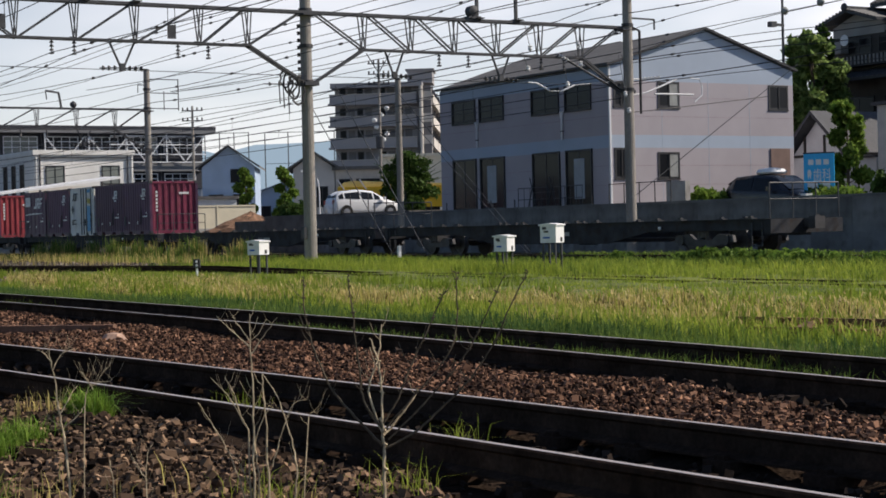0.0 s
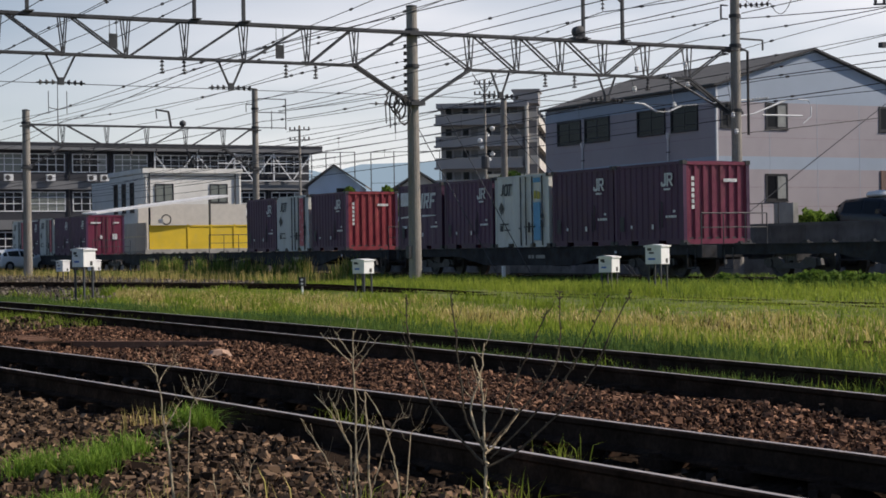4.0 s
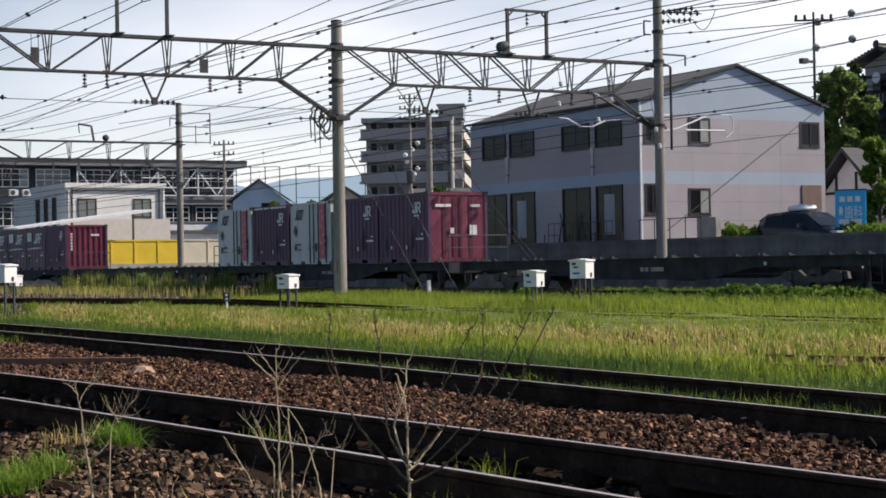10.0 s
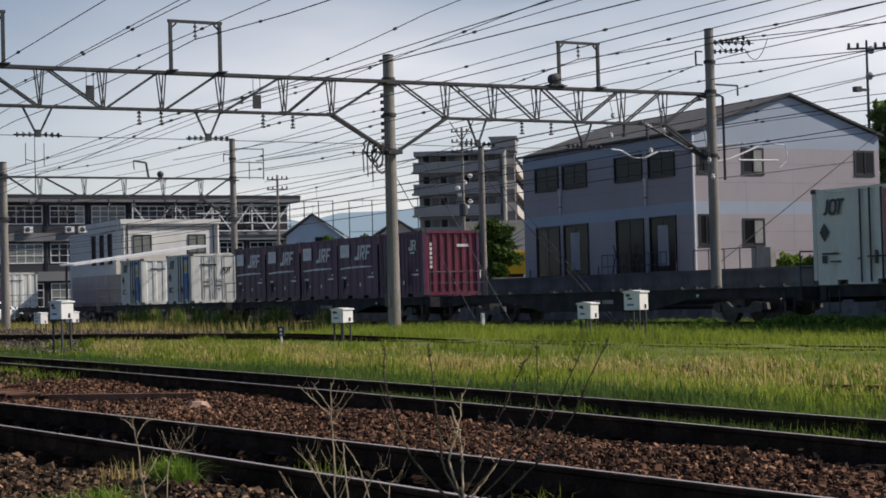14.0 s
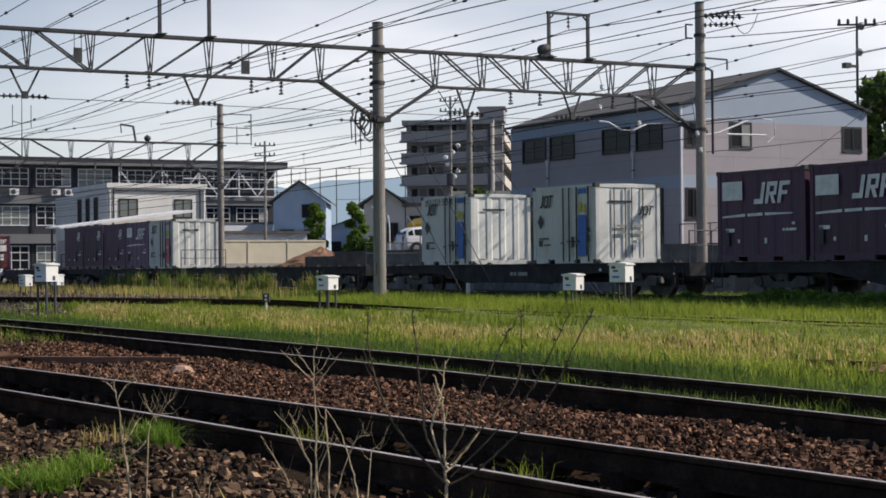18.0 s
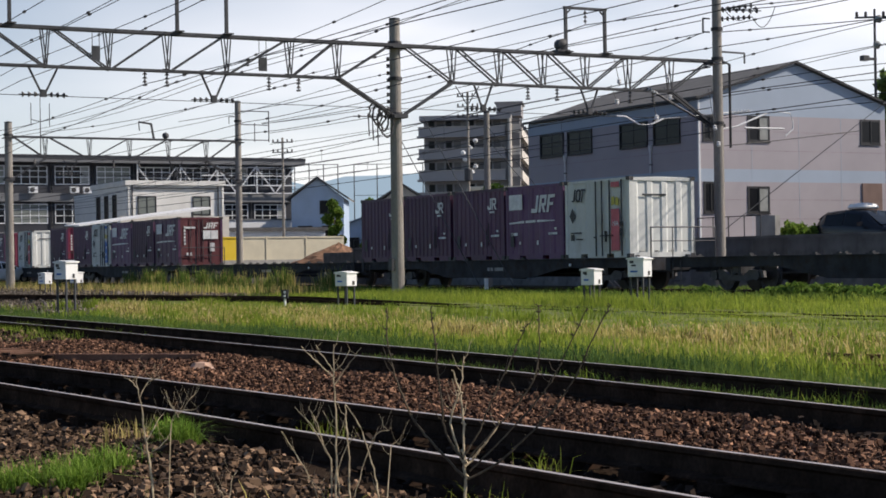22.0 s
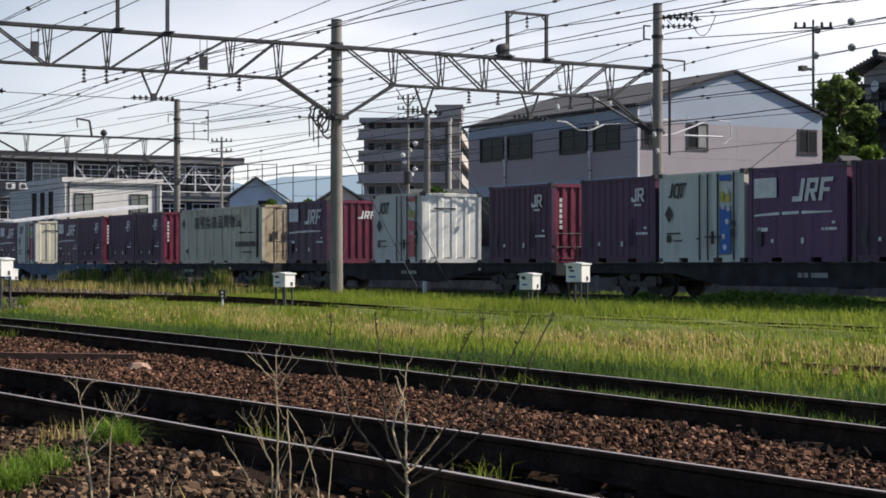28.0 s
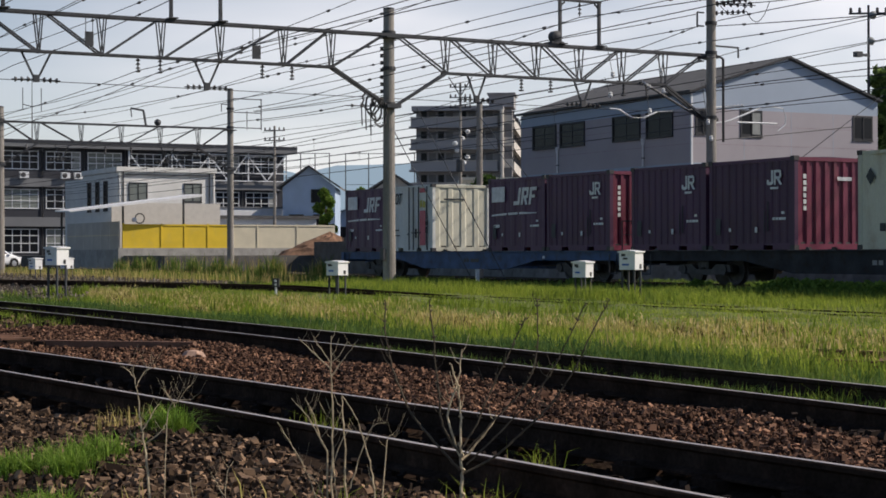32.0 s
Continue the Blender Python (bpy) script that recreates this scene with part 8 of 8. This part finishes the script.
def plain_house(at, w, d, hgt, roof, wall, roof_mat, label, windows, flat=False):
    h = thing("house", label, "house", at, group="distant houses")
    part("wall", Shape().box(0, 0, 0, w, d, hgt), wall, h)
    if flat:
        part("roof", Shape().box(-0.3, -0.3, hgt, w + 0.3, d + 0.3, hgt + 0.3), roof_mat, h)
    else:
        part("roof", Shape().prism([(-0.5, hgt - 0.15), (w / 2, hgt + roof), (w + 0.5, hgt - 0.15), (w + 0.5, hgt + 0.05), (w / 2, hgt + roof + 0.2), (-0.5, hgt + 0.05)], "y", -0.5, d + 0.5), roof_mat, h)
        part("gable", Shape().prism([(0, hgt), (w, hgt), (w / 2, hgt + roof)], "y", 0.02, d - 0.02), wall, h)
    for x0, z0, x1, z1 in windows:
        window(h, x0, z0, x1, z1, at=0.0, panes=2, sill=False)
    return h


tower_block()
FACE = 61.8
GREYWALL = mat("grey_house_wall", (0.52, 0.50, 0.47), 0.85, vary=0.1, scale=0.5)
PALEBLUE = mat("pale_blue_house_wall", (0.40, 0.50, 0.64), 0.85, vary=0.10, scale=0.5)
TANWALL = mat("tan_house_wall", (0.70, 0.64, 0.52), 0.85, vary=0.08, scale=0.5)
hs = plain_house(pose(-135.6, 66.2, 0, 0, 0, FACE), 3.6, 9, 6.6, 1.3, GREYWALL, ROOF_GREY, "narrow grey house with a gable roof", [(2.0, 3.2, 3.0, 5.0)])
hs = plain_house(pose(-133.8, 69.4, 0, 0, 0, FACE), 5.6, 9, 6.4, 0.4, mat("brown_grey_wall", (0.50, 0.46, 0.41), 0.85, vary=0.08), ROOF_GREY, "brown-grey house with dark latticed windows", [(0.3, 2.6, 1.3, 5.6), (1.8, 3.4, 5.0, 5.6)], True)
for i in range(9):
    part("lattice_bar", Shape().box(0.3 + 0.55 * i, -0.14, 2.6 if i < 2 else 3.4, 0.36 + 0.55 * i, -0.09, 5.6), DARKFRAME, hs)
plain_house(pose(-148, 82, 0, 0, 0, FACE), 13, 9, 8.2, 0.3, TANWALL, TANWALL, "tan flat-roofed house below the tower block", [(2, 4, 4, 6), (7, 4, 9, 6)], True)
plain_house(pose(-152.0, 64.6, 0, 0, 0, FACE), 5.0, 9, 7.4, 1.9, PALEBLUE, ROOF_GREY, "pale blue two-storey house with a gable roof", [(0.6, 3.4, 2.0, 4.8), (2.9, 3.4, 4.2, 4.8), (2.7, 5.9, 4.4, 7.2)])
plain_house(pose(-185.0, 84.0, 0, 0, 0, FACE), 9.0, 9, 5.2, 1.6, PALEBLUE, mat("blue_roof", (0.22, 0.27, 0.33), 0.6), "low house with a blue-grey roof", [(1, 2.6, 3, 4.2), (5, 2.6, 7, 4.2)])
plain_house(pose(-175.0, 90.0, 0, 0, 0, FACE), 5.0, 9, 6.4, 0.3, TRIM_WHITE, ROOF_GREY, "small pale flat-roofed house", [(1, 4, 3, 5.4)], True)
plain_house(pose(-150, 55.5, 0, 0, 0, FACE + 18), 11, 7, 4.3, 0.5, TRIM_WHITE, ROOF_GREY, "low pale house behind the cream fence", [(2, 1.8, 4, 3.4)], True)
sl = thing("street_lamp", "curved white street lamp beside the trees", "lamp", pose(-119.6, 60.6, 1.0))
pts = [(0, 0, -0.1), (0, 0, 3.2), (0, -0.1, 4.0), (-0.1, -0.5, 4.6), (-0.2, -1.0, 4.8)]
s = Shape()
part("arm", s.path(pts, 0.06, n=6), TRIM_WHITE, sl)
part("lamp_head", Shape().box(-0.35, -1.4, 4.72, -0.15, -1.0, 4.84), TRIM_WHITE, sl)

# ball-stop nets
for x, y, w in ((-276, 118.0, 7.5), (-272, 127.5, 12)):
    net = thing("ball_net", "tall thin net on steel posts above the roofs", "net", pose(x, y, 0, 0, 0, FACE))
    for i in range(4):
        part("post", Shape().tube((w * i / 3, 0, 0), (w * i / 3, 0, 18.5), 0.12, 0.09, 6), GALV, net)
    part("top_cable", Shape().tube((0, 0, 18.4), (w, 0, 18.4), 0.06, n=5), GALV, net)
    part("mid_cable", Shape().tube((0, 0, 13), (w, 0, 13), 0.04, n=5), GALV, net)

# hills behind everything; an even blue glow puts the distance haze into them
HILL = bpy.data.materials.new("haze_glow_hills")
HILL.use_nodes = True
hb = HILL.node_tree.nodes["Principled BSDF"]
hb.inputs["Base Color"].default_value = (0.06, 0.09, 0.12, 1)
hb.inputs["Roughness"].default_value = 1.0
hb.inputs["Emission Color"].default_value, hb.inputs["Emission Strength"].default_value = (0.36, 0.48, 0.58, 1), 0.9
hills = Shape()
hv = []
for j in range(2):
    for i in range(60):
        a = radians(118 + i * 1.2)
        z = (0 if j == 0 else 128 + 30 * math.sin(i * 0.31 - 8.0) + 12 * math.sin(i * 0.93 + 0.5) + 7 * math.sin(i * 2.3))
        hv.append((3000 * math.cos(a), 3000 * math.sin(a), z))
hills.add(hv, [(i, i + 1, 60 + i + 1, 60 + i) for i in range(59)])
tagged(part("backdrop", hills, HILL), "hazy blue hills on the horizon", "hills", kind="structure")

# lean-to roof and clutter behind the train on the left
cn = thing("canopy_roof", "long white sloping sheet roof over a yard shed", "roof")
part("sheet", Shape().add([(-119.8, 34.6, 4.15), (-119.8, 44.6, 5.45), (-123.5, 44.6, 5.55), (-123.5, 34.6, 4.25), (-119.8, 34.6, 4.05), (-119.8, 44.6, 5.28), (-123.5, 44.6, 5.38), (-123.5, 34.6, 4.15)],
     [(0, 1, 2, 3), (7, 6, 5, 4), (0, 4, 5, 1), (1, 5, 6, 2), (2, 6, 7, 3), (3, 7, 4, 0)]), WHITE, cn)
for y, z in ((35.0, 4.1), (39.6, 4.6), (44.3, 5.2)):
    part("post", Shape().box(-123.3, y - 0.06, 0.5, -123.15, y + 0.06, z), GALV, cn)
part("wall_sheet", Shape().box(-128.0, 40.2, 0.9, -127.85, 49, 5.0), mat("shed_wall", (0.62, 0.58, 0.52), 0.8, vary=0.06), cn)
hr = thing("hose_reel", "looped hose on a fence post", "hose", pose(-120.85, 39.2, 3.3))
for i in range(10):
    a, b = 6.283 * i / 10, 6.283 * (i + 1) / 10
    part("hose", Shape().tube((0, 0.9 + 0.36 * math.cos(a), 0.36 + 0.36 * math.sin(a)), (0, 0.9 + 0.36 * math.cos(b), 0.36 + 0.36 * math.sin(b)), 0.045, n=5), DARKSTEEL, hr)
part("lamp_disc", Shape().lathe((0.1, 0.45, 0.25), [(0.05, -0.1), (0.18, -0.05), (0.18, 0.05), (0.05, 0.1)], 12, "x"), PORCELAIN, hr)
for i, (x, y) in enumerate(((-118, 28.6), (-124, 29.5))):
    car(pose(x, y, 0.15, 0, 0, 110), HATCH, WHITE_CAR, "white car parked at the yard edge", TAIL_RED, 0.62)


# broad-leaved weeds along the freight line, and an old rail end left in the grass
for i, (x, w, h) in enumerate(((-35.6, 0.8, 0.42), (-34.5, 0.8, 0.5), (-33.4, 0.9, 0.45), (-32.3, 0.8, 0.4), (-31.2, 0.9, 0.42), (-30.1, 0.7, 0.35), (-28.4, 0.8, 0.35), (-38.4, 0.5, 0.35), (-44.6, 0.5, 0.35))):
    bush(x, 28.75, 0.0, w, h, 0.07, 900, LEAF, "low broad-leaved green weeds beside the freight line", 60 + i, "weed_clump")
old = thing("old_rail", "rusty disused rail end lying among dry grass", "rail")
RUST = mat("flaking_rust", (0.17, 0.085, 0.045), 0.9, vary=0.45, scale=5, bump=0.5, tint=(0.05, 0.03, 0.02), stain=0.8)
part("bar", Shape().beam((-13.4, 11.45, 0.09), (-11.2, 11.9, 0.11), 0.06, 0.09), RUST, old)
part("bar", Shape().beam((-12.6, 10.9, 0.05), (-10.6, 11.35, 0.06), 0.06, 0.09), RUST, old)
part("tie_bar", Shape().beam((-12.4, 11.55, 0.06), (-11.9, 10.95, 0.05), 0.12), RUST, old)


# ---- what moves: the train rolls past and slowly gathers speed ----
# metres that it has gone at each full second
ROLLED = (0.0, 9.04, 17.82, 26.35, 34.74, 43.14, 51.72, 60.53, 69.55, 78.68, 87.86, 97.07, 106.29, 115.54, 124.85, 134.26, 143.77, 153.32, 162.92, 172.59, 182.4, 192.36, 202.44, 212.61, 222.83, 233.07, 243.35, 253.7, 264.15, 274.69, 285.35, 296.17, 307.2)


def motions():
    for ob in moving:
        x, y, z = ob.matrix_world.translation
        walk(ob, [(t, pose(x + d, y, z)) for t, d in enumerate(ROLLED)])


motions()
